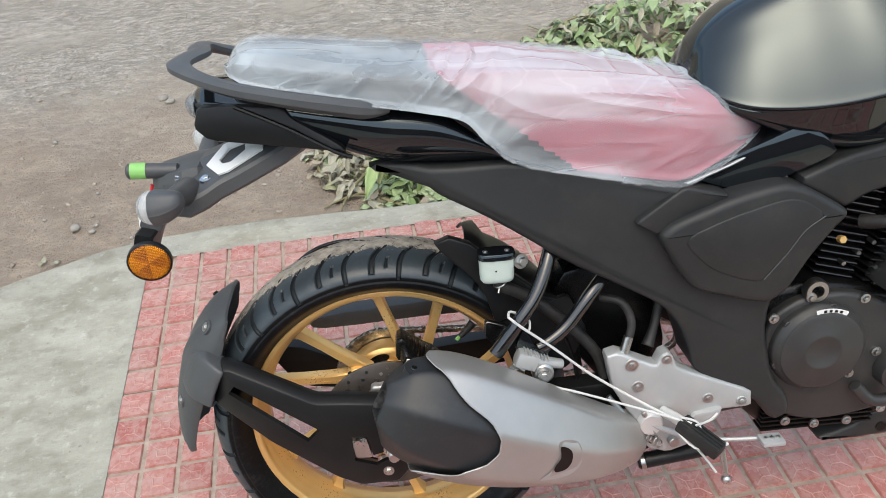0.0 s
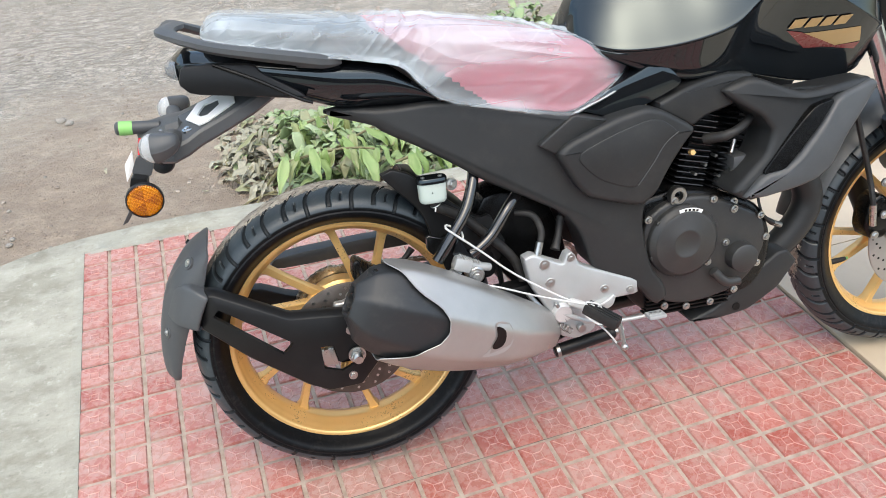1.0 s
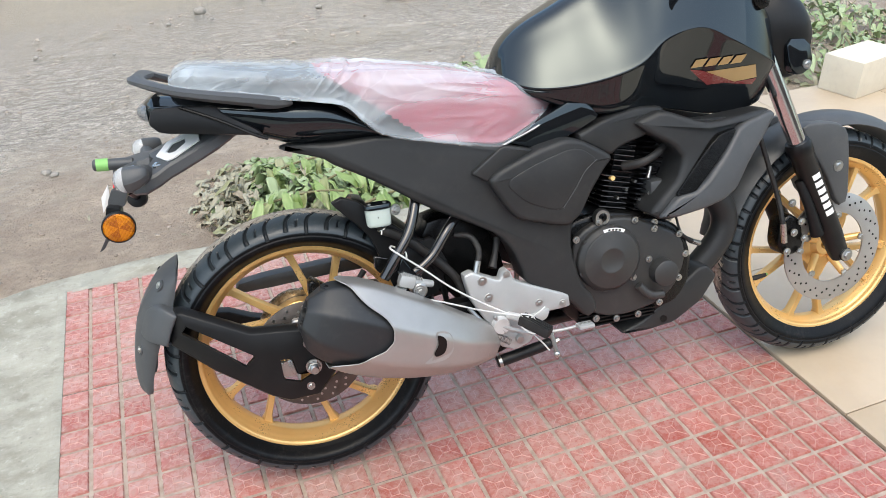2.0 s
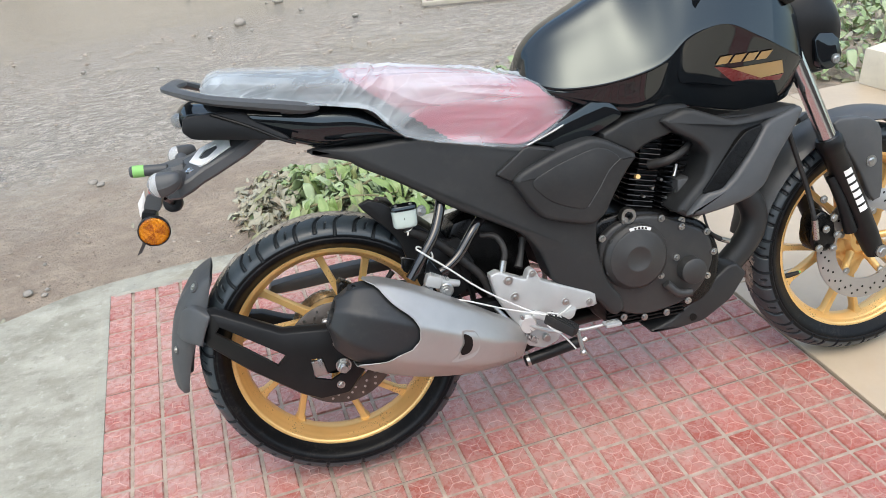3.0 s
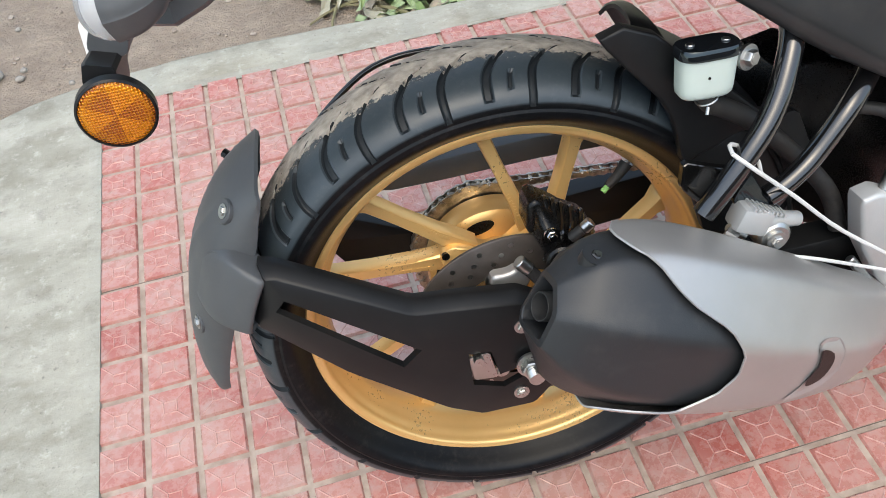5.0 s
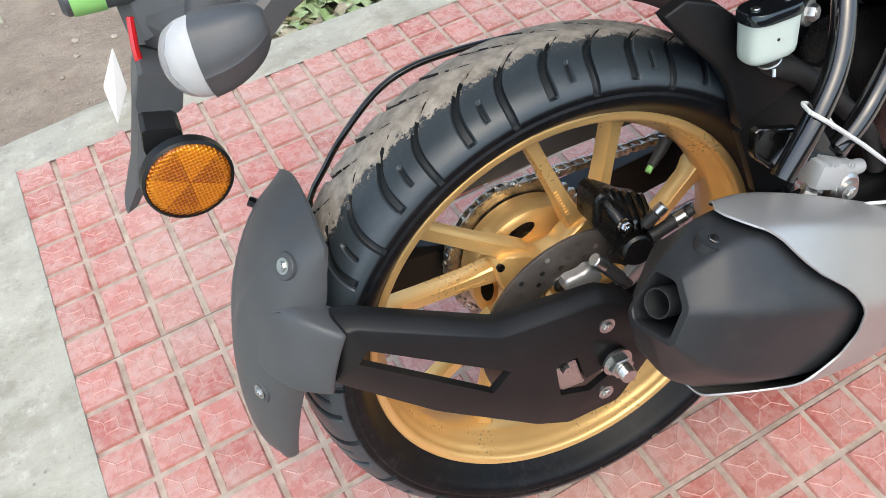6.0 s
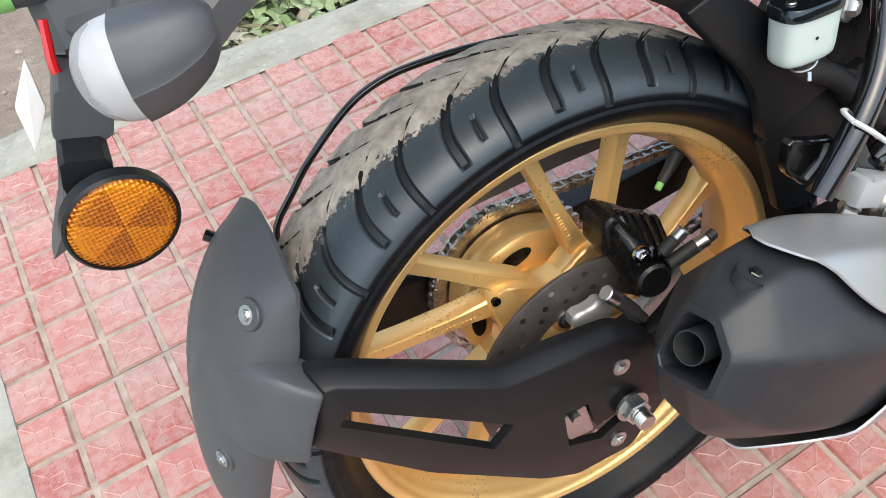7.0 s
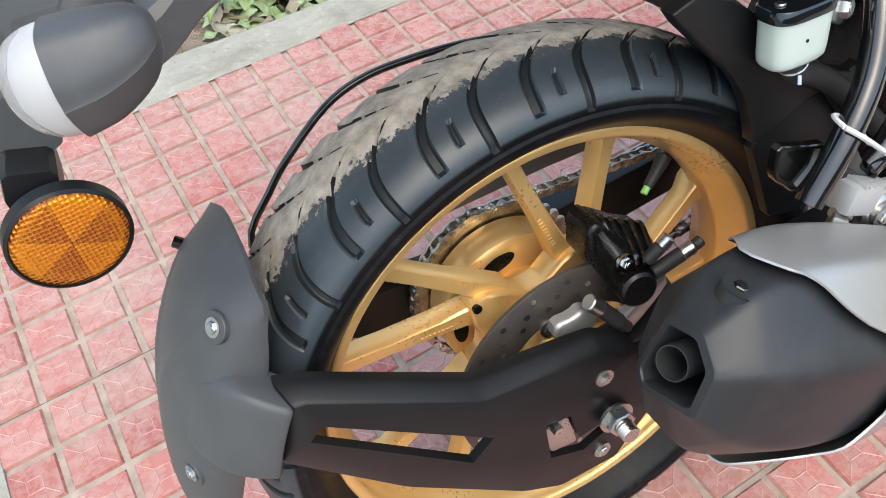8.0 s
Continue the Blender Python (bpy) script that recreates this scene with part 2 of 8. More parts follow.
def tyre_rubber(name, muddy):
    """Black rubber; the muddy one has dried mud on the crown of the tread, thick on one stretch of it."""
    m, nt, bsdf = material(name)
    scuff, _ = noise_fac(nt, 55.0, 0.55, 0.8, 8.0, 0.75)
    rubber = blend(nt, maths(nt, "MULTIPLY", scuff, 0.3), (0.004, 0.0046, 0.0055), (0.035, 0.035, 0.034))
    # worn tread, its blue-grey including the sky's reflection as base colour
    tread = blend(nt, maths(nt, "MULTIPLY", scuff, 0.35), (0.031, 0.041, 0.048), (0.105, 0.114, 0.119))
    bsdf.inputs["Specular IOR Level"].default_value = 0.3
    _, lumps = noise_fac(nt, 38.0, detail=8.0, rough=0.7)
    # groove floors: free of mud, and darkened in colour for the shade inside them
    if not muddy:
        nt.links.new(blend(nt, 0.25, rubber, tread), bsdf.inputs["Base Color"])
        bsdf.inputs["Roughness"].default_value = 0.5
        add_bump(nt, bsdf, lumps, 0.2, 0.001)
        return m
    tc = nt.nodes.new("ShaderNodeTexCoord")
    sep = nt.nodes.new("ShaderNodeSeparateXYZ")
    nt.links.new(tc.outputs["Object"], sep.inputs["Vector"])
    x, y, z = sep.outputs
    side = maths(nt, "ABSOLUTE", maths(nt, "SUBTRACT", y, 0.026))
    crown = nt.nodes.new("ShaderNodeMapRange")
    crown.inputs["From Min"].default_value, crown.inputs["From Max"].default_value = 0.066, 0.026
    nt.links.new(side, crown.inputs["Value"])
    stretch = nt.nodes.new("ShaderNodeMapRange")
    stretch.inputs["From Min"].default_value, stretch.inputs["From Max"].default_value = -0.10, 0.08
    nt.links.new(maths(nt, "SUBTRACT", z, maths(nt, "MULTIPLY", x, 0.25)), stretch.inputs["Value"])
    # the tread is ground greyer, and its bluish sky sheen is coloured in too
    reach = maths(nt, "SQRT", maths(nt, "ADD", maths(nt, "MULTIPLY", x, x), maths(nt, "MULTIPLY", z, z)))
    shoulder = nt.nodes.new("ShaderNodeMapRange")
    shoulder.inputs["From Min"].default_value, shoulder.inputs["From Max"].default_value = 0.2665, 0.2690
    nt.links.new(reach, shoulder.inputs["Value"])
    rubber = blend(nt, shoulder.outputs["Result"], rubber, tread)
    sheen = nt.nodes.new("ShaderNodeMapRange")
    sheen.inputs["To Min"].default_value, sheen.inputs["To Max"].default_value = 0.18, 0.5
    nt.links.new(shoulder.outputs["Result"], sheen.inputs["Value"])
    nt.links.new(sheen.outputs["Result"], bsdf.inputs["Specular IOR Level"])
    wet, _ = noise_fac(nt, 14.0, 0.3, 0.7, 3.0)
    flake, _ = noise_fac(nt, 150.0, 0.3, 0.7, 8.0, 0.75)
    ragged = maths(nt, "ADD", maths(nt, "MULTIPLY", lumps, 0.75), maths(nt, "ADD", maths(nt, "MULTIPLY", wet, 0.25), maths(nt, "MULTIPLY", flake, 0.46)))
    amount = maths(nt, "ADD", maths(nt, "MULTIPLY", crown.outputs["Result"], stretch.outputs["Result"]), maths(nt, "MULTIPLY", maths(nt, "SUBTRACT", ragged, 0.73), 1.0))
    mud = nt.nodes.new("ShaderNodeMapRange")
    mud.inputs["From Min"].default_value, mud.inputs["From Max"].default_value = 0.41, 0.47
    nt.links.new(amount, mud.inputs["Value"])
    film = nt.nodes.new("ShaderNodeMapRange")
    film.inputs["From Min"].default_value, film.inputs["From Max"].default_value = 0.05, 0.6
    nt.links.new(amount, film.inputs["Value"])
    tone, _ = noise_fac(nt, 70.0, 0.3, 0.7)
    earth = blend(nt, tone, (0.28, 0.24, 0.195), (0.64, 0.575, 0.485))
    thick = maths(nt, "MAXIMUM", maths(nt, "MULTIPLY", mud.outputs["Result"], 0.92), maths(nt, "MULTIPLY", film.outputs["Result"], 0.06))
    nt.links.new(blend(nt, thick, rubber, earth), bsdf.inputs["Base Color"])
    rr = nt.nodes.new("ShaderNodeMapRange")
    rr.inputs["To Min"].default_value, rr.inputs["To Max"].default_value = 0.37, 0.9
    nt.links.new(thick, rr.inputs["Value"])
    nt.links.new(rr.outputs["Result"], bsdf.inputs["Roughness"])
    height = maths(nt, "MULTIPLY", maths(nt, "ADD", 0.05, mud.outputs["Result"]), maths(nt, "ADD", lumps, maths(nt, "MULTIPLY", flake, 0.3)))
    add_bump(nt, bsdf, height, 0.9, 0.0048)
    return m


TYRE, SHADED_GROOVE = tyre_rubber("tyre_rubber", True), tyre_rubber("shaded_groove_rubber", False)


def film_plastic():
    """Thin milky wrapping film: clear where it clings, whiter where it lifts off and in the creases."""
    m, nt, bsdf = material("milky_film")
    out = nt.nodes["Material Output"]
    lift, raw = noise_fac(nt, 4.5, 0.42, 0.60, 2.0, 0.45, stretch=(0.7, 1.5, 2.2))
    tc = nt.nodes.new("ShaderNodeTexCoord")
    lines = None
    for scale, turn in (((2.5, 12.0, 24.0), (0.0, 0.45, 0.3)), ((9.0, 3.0, 20.0), (0.4, -0.5, 0.9))):
        mp = nt.nodes.new("ShaderNodeMapping")
        mp.inputs["Scale"].default_value, mp.inputs["Rotation"].default_value = scale, turn
        nt.links.new(tc.outputs["Object"], mp.inputs["Vector"])
        rid = node(nt, "ShaderNodeTexNoise", Scale=1.0, Detail=2.0, Roughness=0.45)
        nt.links.new(mp.outputs["Vector"], rid.inputs["Vector"])
        dist = maths(nt, "ABSOLUTE", maths(nt, "SUBTRACT", rid.outputs["Fac"], 0.5))
        sr = nt.nodes.new("ShaderNodeMapRange")
        sr.inputs["From Min"].default_value, sr.inputs["From Max"].default_value = 0.022, 0.0
        nt.links.new(dist, sr.inputs["Value"])
        lines = sr.outputs["Result"] if lines is None else maths(nt, "MAXIMUM", lines, maths(nt, "MULTIPLY", sr.outputs["Result"], 0.7))
    bsdf.inputs["Base Color"].default_value = (0.80, 0.87, 0.91, 1)
    bsdf.inputs["Roughness"].default_value = 0.12
    clear = nt.nodes.new("ShaderNodeBsdfTransparent")
    mix = nt.nodes.new("ShaderNodeMixShader")
    amount = maths(nt, "ADD", 0.14, maths(nt, "ADD", maths(nt, "MULTIPLY", lift, 0.32), maths(nt, "MULTIPLY", lines, 0.05)))
    nt.links.new(amount, mix.inputs["Fac"])
    nt.links.new(clear.outputs["BSDF"], mix.inputs[1])
    nt.links.new(bsdf.outputs["BSDF"], mix.inputs[2])
    nt.links.new(mix.outputs["Shader"], out.inputs["Surface"])
    add_bump(nt, bsdf, maths(nt, "ADD", raw, maths(nt, "MULTIPLY", lines, 0.13)), 0.6, 0.006)
    return m


FILM = film_plastic()


def clear_lens():
    m, nt, bsdf = material("clear_lens")
    bsdf.inputs["Base Color"].default_value = (0.93, 0.93, 0.93, 1)
    bsdf.inputs["Roughness"].default_value = 0.06
    bsdf.inputs["Transmission Weight"].default_value = 0.75
    bsdf.inputs["IOR"].default_value = 1.3
    return m


LENS = clear_lens()


def amber_lens():
    """Amber reflector with a fine prism grid; six sectors' uneven light and glints are coloured in."""
    m, nt, bsdf = material("amber_prisms")
    tc = nt.nodes.new("ShaderNodeTexCoord")
    sep = nt.nodes.new("ShaderNodeSeparateXYZ")
    nt.links.new(tc.outputs["Object"], sep.inputs["Vector"])
    turn = maths(nt, "ARCTAN2", sep.outputs["Z"], sep.outputs["X"])
    sector = maths(nt, "PINGPONG", maths(nt, "ADD", turn, math.pi), math.pi / 3)
    step = maths(nt, "GREATER_THAN", sector, math.pi / 6)
    vor = node(nt, "ShaderNodeTexVoronoi", Scale=420.0, Randomness=0.15)
    nt.links.new(tc.outputs["Object"], vor.inputs["Vector"])
    painted_glint = maths(nt, "GREATER_THAN", vor.outputs["Distance"], 0.5)
    base = blend(nt, step, (0.62, 0.185, 0.003), (0.36, 0.082, 0.001))
    base = blend(nt, maths(nt, "MULTIPLY", painted_glint, 0.35), base, (0.92, 0.38, 0.010))
    nt.links.new(base, bsdf.inputs["Base Color"])
    bsdf.inputs["Roughness"].default_value = 0.22
    bsdf.inputs["Metallic"].default_value = 0.55
    bsdf.inputs["Coat Weight"].default_value = 0.4
    bsdf.inputs["Coat Roughness"].default_value = 0.04
    add_bump(nt, bsdf, vor.outputs["Distance"], 0.9, 0.0016)
    return m


AMBER = amber_lens()


def ground_earth():
    """Trampled damp earth by the kerb, turning to wet gritty road further out, with shallow puddles."""
    m, nt, bsdf = material("damp_earth_and_wet_road")
    geo = nt.nodes.new("ShaderNodeNewGeometry")
    pos = geo.outputs["Position"]
    sep = nt.nodes.new("ShaderNodeSeparateXYZ")
    nt.links.new(pos, sep.inputs["Vector"])
    wander, _ = noise_fac(nt, 0.9, 0.2, 0.8, coords=pos)
    road = nt.nodes.new("ShaderNodeMapRange")
    road.inputs["From Min"].default_value, road.inputs["From Max"].default_value = 2.2, 3.0
    along = maths(nt, "ADD", sep.outputs["Y"], maths(nt, "MULTIPLY", sep.outputs["X"], -0.16))
    nt.links.new(maths(nt, "ADD", along, maths(nt, "MULTIPLY", maths(nt, "SUBTRACT", wander, 0.5), 1.1)), road.inputs["Value"])
    pool_far = nt.nodes.new("ShaderNodeMapRange")
    pool_far.inputs["From Min"].default_value, pool_far.inputs["From Max"].default_value = 4.0, 5.6
    nt.links.new(along, pool_far.inputs["Value"])
    clods, clod_raw = noise_fac(nt, 7.0, 0.38, 0.68, 9.0, 0.68, coords=pos)
    grit, grit_raw = noise_fac(nt, 46.0, 0.42, 0.66, 6.0, 0.7, coords=pos)
    fine, fine_raw = noise_fac(nt, 170.0, 0.4, 0.7, 4.0, coords=pos)
    pud, _ = noise_fac(nt, 0.75, 0.50, 0.60, 4.0, coords=pos)
    mottle, mottle_raw = noise_fac(nt, 22.0, 0.41, 0.58, 8.0, 0.7, coords=pos, stretch=(0.7, 1.4, 1.0))
    earth = blend(nt, clods, (0.40, 0.312, 0.232), (0.585, 0.475, 0.365))
    earth = blend(nt, maths(nt, "MULTIPLY", mottle, 0.30), earth, (0.20, 0.155, 0.118))
    broad, _ = noise_fac(nt, 1.9, 0.38, 0.64, 5.0, coords=pos)
    earth = blend(nt, maths(nt, "MULTIPLY", broad, 0.42), earth, (0.27, 0.21, 0.16))
    earth = blend(nt, maths(nt, "MULTIPLY", grit, 0.14), earth, (0.16, 0.125, 0.095))
    # grit tones, the pale ones raised to carry the wet road's glints as colour
    gravel = blend(nt, grit, (0.46, 0.41, 0.345), (0.80, 0.735, 0.64))
    gravel = blend(nt, maths(nt, "MULTIPLY", mottle, 0.75), gravel, (0.24, 0.205, 0.165))
    gravel = blend(nt, maths(nt, "MULTIPLY", fine, 0.45), gravel, (0.14, 0.12, 0.10))
    silt = blend(nt, clods, (0.24, 0.205, 0.155), (0.30, 0.26, 0.20))
    colour = blend(nt, road.outputs["Result"], earth, gravel)
    wet = maths(nt, "MULTIPLY", road.outputs["Result"], maths(nt, "MAXIMUM", pud, pool_far.outputs["Result"]))
    colour = blend(nt, wet, colour, silt)
    nt.links.new(colour, bsdf.inputs["Base Color"])
    dry = nt.nodes.new("ShaderNodeMapRange")
    dry.inputs["To Min"].default_value, dry.inputs["To Max"].default_value = 0.55, 0.24
    nt.links.new(road.outputs["Result"], dry.inputs["Value"])
    rough = maths(nt, "SUBTRACT", dry.outputs["Result"], maths(nt, "MULTIPLY", wet, 0.17))
    nt.links.new(rough, bsdf.inputs["Roughness"])
    height = maths(nt, "ADD", maths(nt, "ADD", maths(nt, "MULTIPLY", clod_raw, 0.9), maths(nt, "MULTIPLY", mottle_raw, 0.6)), maths(nt, "ADD", maths(nt, "MULTIPLY", grit_raw, 0.55), maths(nt, "MULTIPLY", fine_raw, 0.2)))
    flat = maths(nt, "MULTIPLY", height, maths(nt, "SUBTRACT", 1.0, maths(nt, "MULTIPLY", wet, 0.9)))
    add_bump(nt, bsdf, flat, 1.0, 0.040)
    # a film of water on the road, broken up by the grit
    bsdf.inputs["Coat Roughness"].default_value, bsdf.inputs["Coat IOR"].default_value = 0.16, 1.55
    nt.links.new(road.outputs["Result"], bsdf.inputs["Coat Weight"])
    skin_bump = node(nt, "ShaderNodeBump", Strength=1.0, Distance=0.045)
    nt.links.new(flat, skin_bump.inputs["Height"])
    nt.links.new(skin_bump.outputs["Normal"], bsdf.inputs["Coat Normal"])
    return m


EARTH = ground_earth()


def leaf_green(name, fresh, pale, dry):
    m, nt, bsdf = material(name)
    info = nt.nodes.new("ShaderNodeObjectInfo")
    geo = nt.nodes.new("ShaderNodeNewGeometry")
    pick = maths(nt, "FRACT", maths(nt, "ADD", info.outputs["Random"], geo.outputs["Random Per Island"]))
    _, raw = noise_fac(nt, 60.0)
    patch, _ = noise_fac(nt, 25.0, 0.4, 0.7)
    base = blend(nt, pick, fresh, pale)
    late = maths(nt, "GREATER_THAN", maths(nt, "FRACT", maths(nt, "MULTIPLY", pick, 7.31)), 0.86)
    base = blend(nt, maths(nt, "MULTIPLY", late, 0.7), base, dry)
    base = blend(nt, maths(nt, "MULTIPLY", patch, 0.25), base, pale)
    nt.links.new(base, bsdf.inputs["Base Color"])
    bsdf.inputs["Roughness"].default_value = 0.42
    bsdf.inputs["Subsurface Weight"].default_value = 0.0
    add_bump(nt, bsdf, raw, 0.3, 0.002)
    return m


LEAF = leaf_green("fresh_leaf", (0.18, 0.26, 0.085), (0.34, 0.41, 0.24), (0.24, 0.20, 0.11))
LEAF_BRIGHT = leaf_green("bright_leaf", (0.16, 0.25, 0.065), (0.28, 0.37, 0.145), (0.24, 0.24, 0.11))
LEAF_PALE = leaf_green("wilted_leaf", (0.25, 0.235, 0.16), (0.37, 0.35, 0.265), (0.26, 0.20, 0.14))


# ---- building tools ----
def link_mesh(name, bm, mats, parent=None, m=None, sharp=38.0):
    me = bpy.data.meshes.new(name)
    bmesh.ops.recalc_face_normals(bm, faces=bm.faces)
    bm.to_mesh(me)
    bm.free()
    for mm in mats if isinstance(mats, (list, tuple)) else [mats]:
        me.materials.append(mm)
    me.shade_smooth()
    if sharp is not None:
        me.set_sharp_from_angle(angle=radians(sharp))
    ob = new(name, me)
    if parent:
        ob.parent = parent
    if m is not None:
        ob.matrix_basis = m
    return ob


def part(name, bm, mats, parent, label="", m=None, sharp=38.0):
    """One mesh object under a thing or under a part of it."""
    ob = link_mesh(name, bm, mats, parent, m, sharp)
    return tagged(ob, label) if label else ob


def thing(name, m, label, category, group="", kind=""):
    ob = new(name)
    ob.empty_display_size = 0.1
    ob.matrix_basis = m
    return tagged(ob, label, category, group, kind)


def solid(name, bm, mats, label, category, group="", kind="", m=None, sharp=38.0):
    return tagged(link_mesh(name, bm, mats, None, m, sharp), label, category, group, kind)


def curve_points(pts, n, closed=False):
    """Catmull-Rom through pts, n steps a span."""
    p = [np.array(q, float) for q in pts]
    k = len(p)
    out = []
    for i in range(k if closed else k - 1):
        a, b, c, d = (p[(i + j) % k] if closed else p[min(max(i + j, 0), k - 1)] for j in (-1, 0, 1, 2))
        for s in range(n):
            t = s / n
            out.append(0.5 * (2 * b + (c - a) * t + (2 * a - 5 * b + 4 * c - d) * t * t + (3 * b - a - 3 * c + d) * t**3))
    if not closed:
        out.append(p[-1])
    return out


def rounded(outline, rounds=1, cut=0.22):
    """Cuts the corners of a closed outline."""
    p = [np.array(q, float) for q in outline]
    for _ in range(rounds):
        q = []
        for i, a in enumerate(p):
            b = p[(i + 1) % len(p)]
            q += [a + cut * (b - a), b - cut * (b - a)]
        p = q
    return [tuple(a) for a in p]


def grid(bm, rows, closed=False, slot=0):
    """Faces between rows of points of equal length."""
    vs = [[bm.verts.new(p) for p in row] for row in rows]
    for a, b in zip(vs, vs[1:]):
        n = len(a)
        for i in range(n if closed else n - 1):
            f = bm.faces.new((a[i], a[(i + 1) % n], b[(i + 1) % n], b[i]))
            f.material_index = slot
    return vs


def cap(bm, ring, slot=0):
    f = bm.faces.new(ring)
    f.material_index = slot
    return f


def frame_at(direction):
    d = Vector(direction).normalized()
    up = Vector((0, 0, 1)) if abs(d.z) < 0.95 else Vector((1, 0, 0))
    a = d.cross(up).normalized()
    return d, a, d.cross(a).normalized()


def tube(bm, pts, r, seg=10, smooth=0, ends=True, slot=0):
    if smooth:
        pts = curve_points(pts, smooth)
    pts = [Vector(p) for p in pts]
    radii = r if isinstance(r, (list, tuple)) else [r] * len(pts)
    if len(radii) != len(pts):
        radii = list(np.interp(np.linspace(0, 1, len(pts)), np.linspace(0, 1, len(radii)), radii))
    radii = [float(q) for q in radii]
    rows = []
    _, a, b = frame_at(pts[1] - pts[0])
    for i, p in enumerate(pts):
        d = (pts[min(i + 1, len(pts) - 1)] - pts[max(i - 1, 0)]).normalized()
        a = (a - d * a.dot(d)).normalized()
        b = d.cross(a)
        rows.append([p + radii[i] * (math.cos(t) * a + math.sin(t) * b) for t in (2 * math.pi * k / seg for k in range(seg))])
    vs = grid(bm, rows, True, slot)
    if ends:
        cap(bm, list(reversed(vs[0])), slot), cap(bm, vs[-1], slot)


def rod(bm, p0, p1, r0, r1=None, seg=16, chamfer=0.0, slot=0):
    """A round bar, its ends chamfered."""
    p0, p1, r1 = Vector(p0), Vector(p1), r0 if r1 is None else r1
    d = (p1 - p0).normalized()
    if chamfer:
        tube(bm, [p0, p0 + d * chamfer, p1 - d * chamfer, p1], [r0 - chamfer, r0, r1, r1 - chamfer], seg, slot=slot)
    else:
        tube(bm, [p0, p1], [r0, r1], seg, slot=slot)


def box(bm, centre, size, m=None, bevel=0.0, slot=0):
    m = m or Matrix()
    made = bmesh.ops.create_cube(bm, size=1.0, matrix=m @ Matrix.Translation(centre) @ Matrix.Diagonal((*size, 1)))
    faces = {f for v in made["verts"] for f in v.link_faces}
    for f in faces:
        f.material_index = slot
    if bevel:
        edges = {e for v in made["verts"] for e in v.link_edges}
        bmesh.ops.bevel(bm, geom=list(edges), offset=bevel, segments=2, affect="EDGES", profile=0.6)


def inset_ring(outline, d):
    """The outline moved inwards by d."""
    p = [np.array(q, float) for q in outline]
    area = sum(a[0] * b[1] - b[0] * a[1] for a, b in zip(p, p[1:] + p[:1]))
    out = []
    for i, b in enumerate(p):
        a, c = p[i - 1], p[(i + 1) % len(p)]
        n = []
        for u, v in ((a, b), (b, c)):
            e = (v - u) / (np.linalg.norm(v - u) + 1e-9)
            n.append(np.array([-e[1], e[0]]) * (1 if area > 0 else -1))
        s = n[0] + n[1]
        s = s / (np.linalg.norm(s) + 1e-9)
        out.append(b + s * d / max(0.45, s @ n[0]))
    return out


def plate(bm, outline, inner, outer, edge=0.003, slot=0, steps=2):
    """A panel in the bike's side plane: outline in x and z, from y inner to y outer, its outer edge rounded. outer may be a function of x and z."""
    y_of = outer if callable(outer) else (lambda x, z: outer)
    sign = 1 if y_of(*outline[0]) > inner else -1
    rings = [[(x, inner, z) for x, z in outline]]
    for k in range(steps + 1):
        t = k / steps * math.pi / 2
        ring = inset_ring(outline, edge * (1 - math.cos(t)))
        rings.append([(x, y_of(x, z) - sign * edge * (1 - math.sin(t)), z) for x, z in ring])
    vs = grid(bm, rings, True, slot)
    cap(bm, vs[0], slot), cap(bm, vs[-1], slot)


def revolve(bm, profile, seg=96, centre=(0, 0, 0), closed=True, slot=0):
    """profile: pairs of radius and y, turned round the y axis."""
    rows = []
    for k in range(seg):
        t = 2 * math.pi * k / seg
        rows.append([(centre[0] + r * math.cos(t), centre[1] + y, centre[2] + r * math.sin(t)) for r, y in profile])
    vs = [[bm.verts.new(p) for p in row] for row in rows]
    n = len(profile)
    for k in range(seg):
        a, b = vs[k], vs[(k + 1) % seg]
        for i in range(n if closed else n - 1):
            f = bm.faces.new((a[i], a[(i + 1) % n], b[(i + 1) % n], b[i]))
            f.material_index = slot


def skin(bm, sections, across=5, along=5, caps=True, slot=0, wobble=None):
    """A symmetric body: sections of (x, [(y, z) from the top middle to the bottom middle]), smoothed both ways."""
    half = [[(x, *q) for q in curve_points(pts, across)] for x, pts in sections]
    columns = [curve_points([row[i] for row in half], along) for i in range(len(half[0]))]
    rows = []
    for k in range(len(columns[0])):
        right = [tuple(c[k]) for c in columns]
        ring = [(x, -abs(y), z) for x, y, z in right] + [(x, abs(y), z) for x, y, z in reversed(right[1:-1])]
        rows.append([wobble(*p) if wobble else p for p in ring])
    vs = grid(bm, rows, True, slot)
    if caps:
        cap(bm, list(reversed(vs[0])), slot), cap(bm, vs[-1], slot)
    return rows


def thicken(bm, d):
    """Gives an open sheet a second skin d behind it."""
    bmesh.ops.recalc_face_normals(bm, faces=bm.faces[:])
    bm.normal_update()
    bmesh.ops.solidify(bm, geom=bm.faces[:], thickness=d)


def hexbolt(bm, centre, axis, r=0.006, h=0.005, washer=True):
    d, a, b = frame_at(axis)
    c = Vector(centre)
    if washer:
        rod(bm, c - d * 0.002, c + d * 0.0015, r * 1.55, seg=18)
    tube(bm, [c, c + d * h * 0.8, c + d * h], [r, r, r * 0.82], 6)
    rod(bm, c + d * h, c + d * (h + 0.0006), r * 0.5, seg=10)


def bolt(name, centre, axis, parent, r=0.006, h=0.005, mat=None, label=""):
    bm = bmesh.new()
    hexbolt(bm, centre, axis, r, h)
    return part(name, bm, mat or STEEL, parent, label)


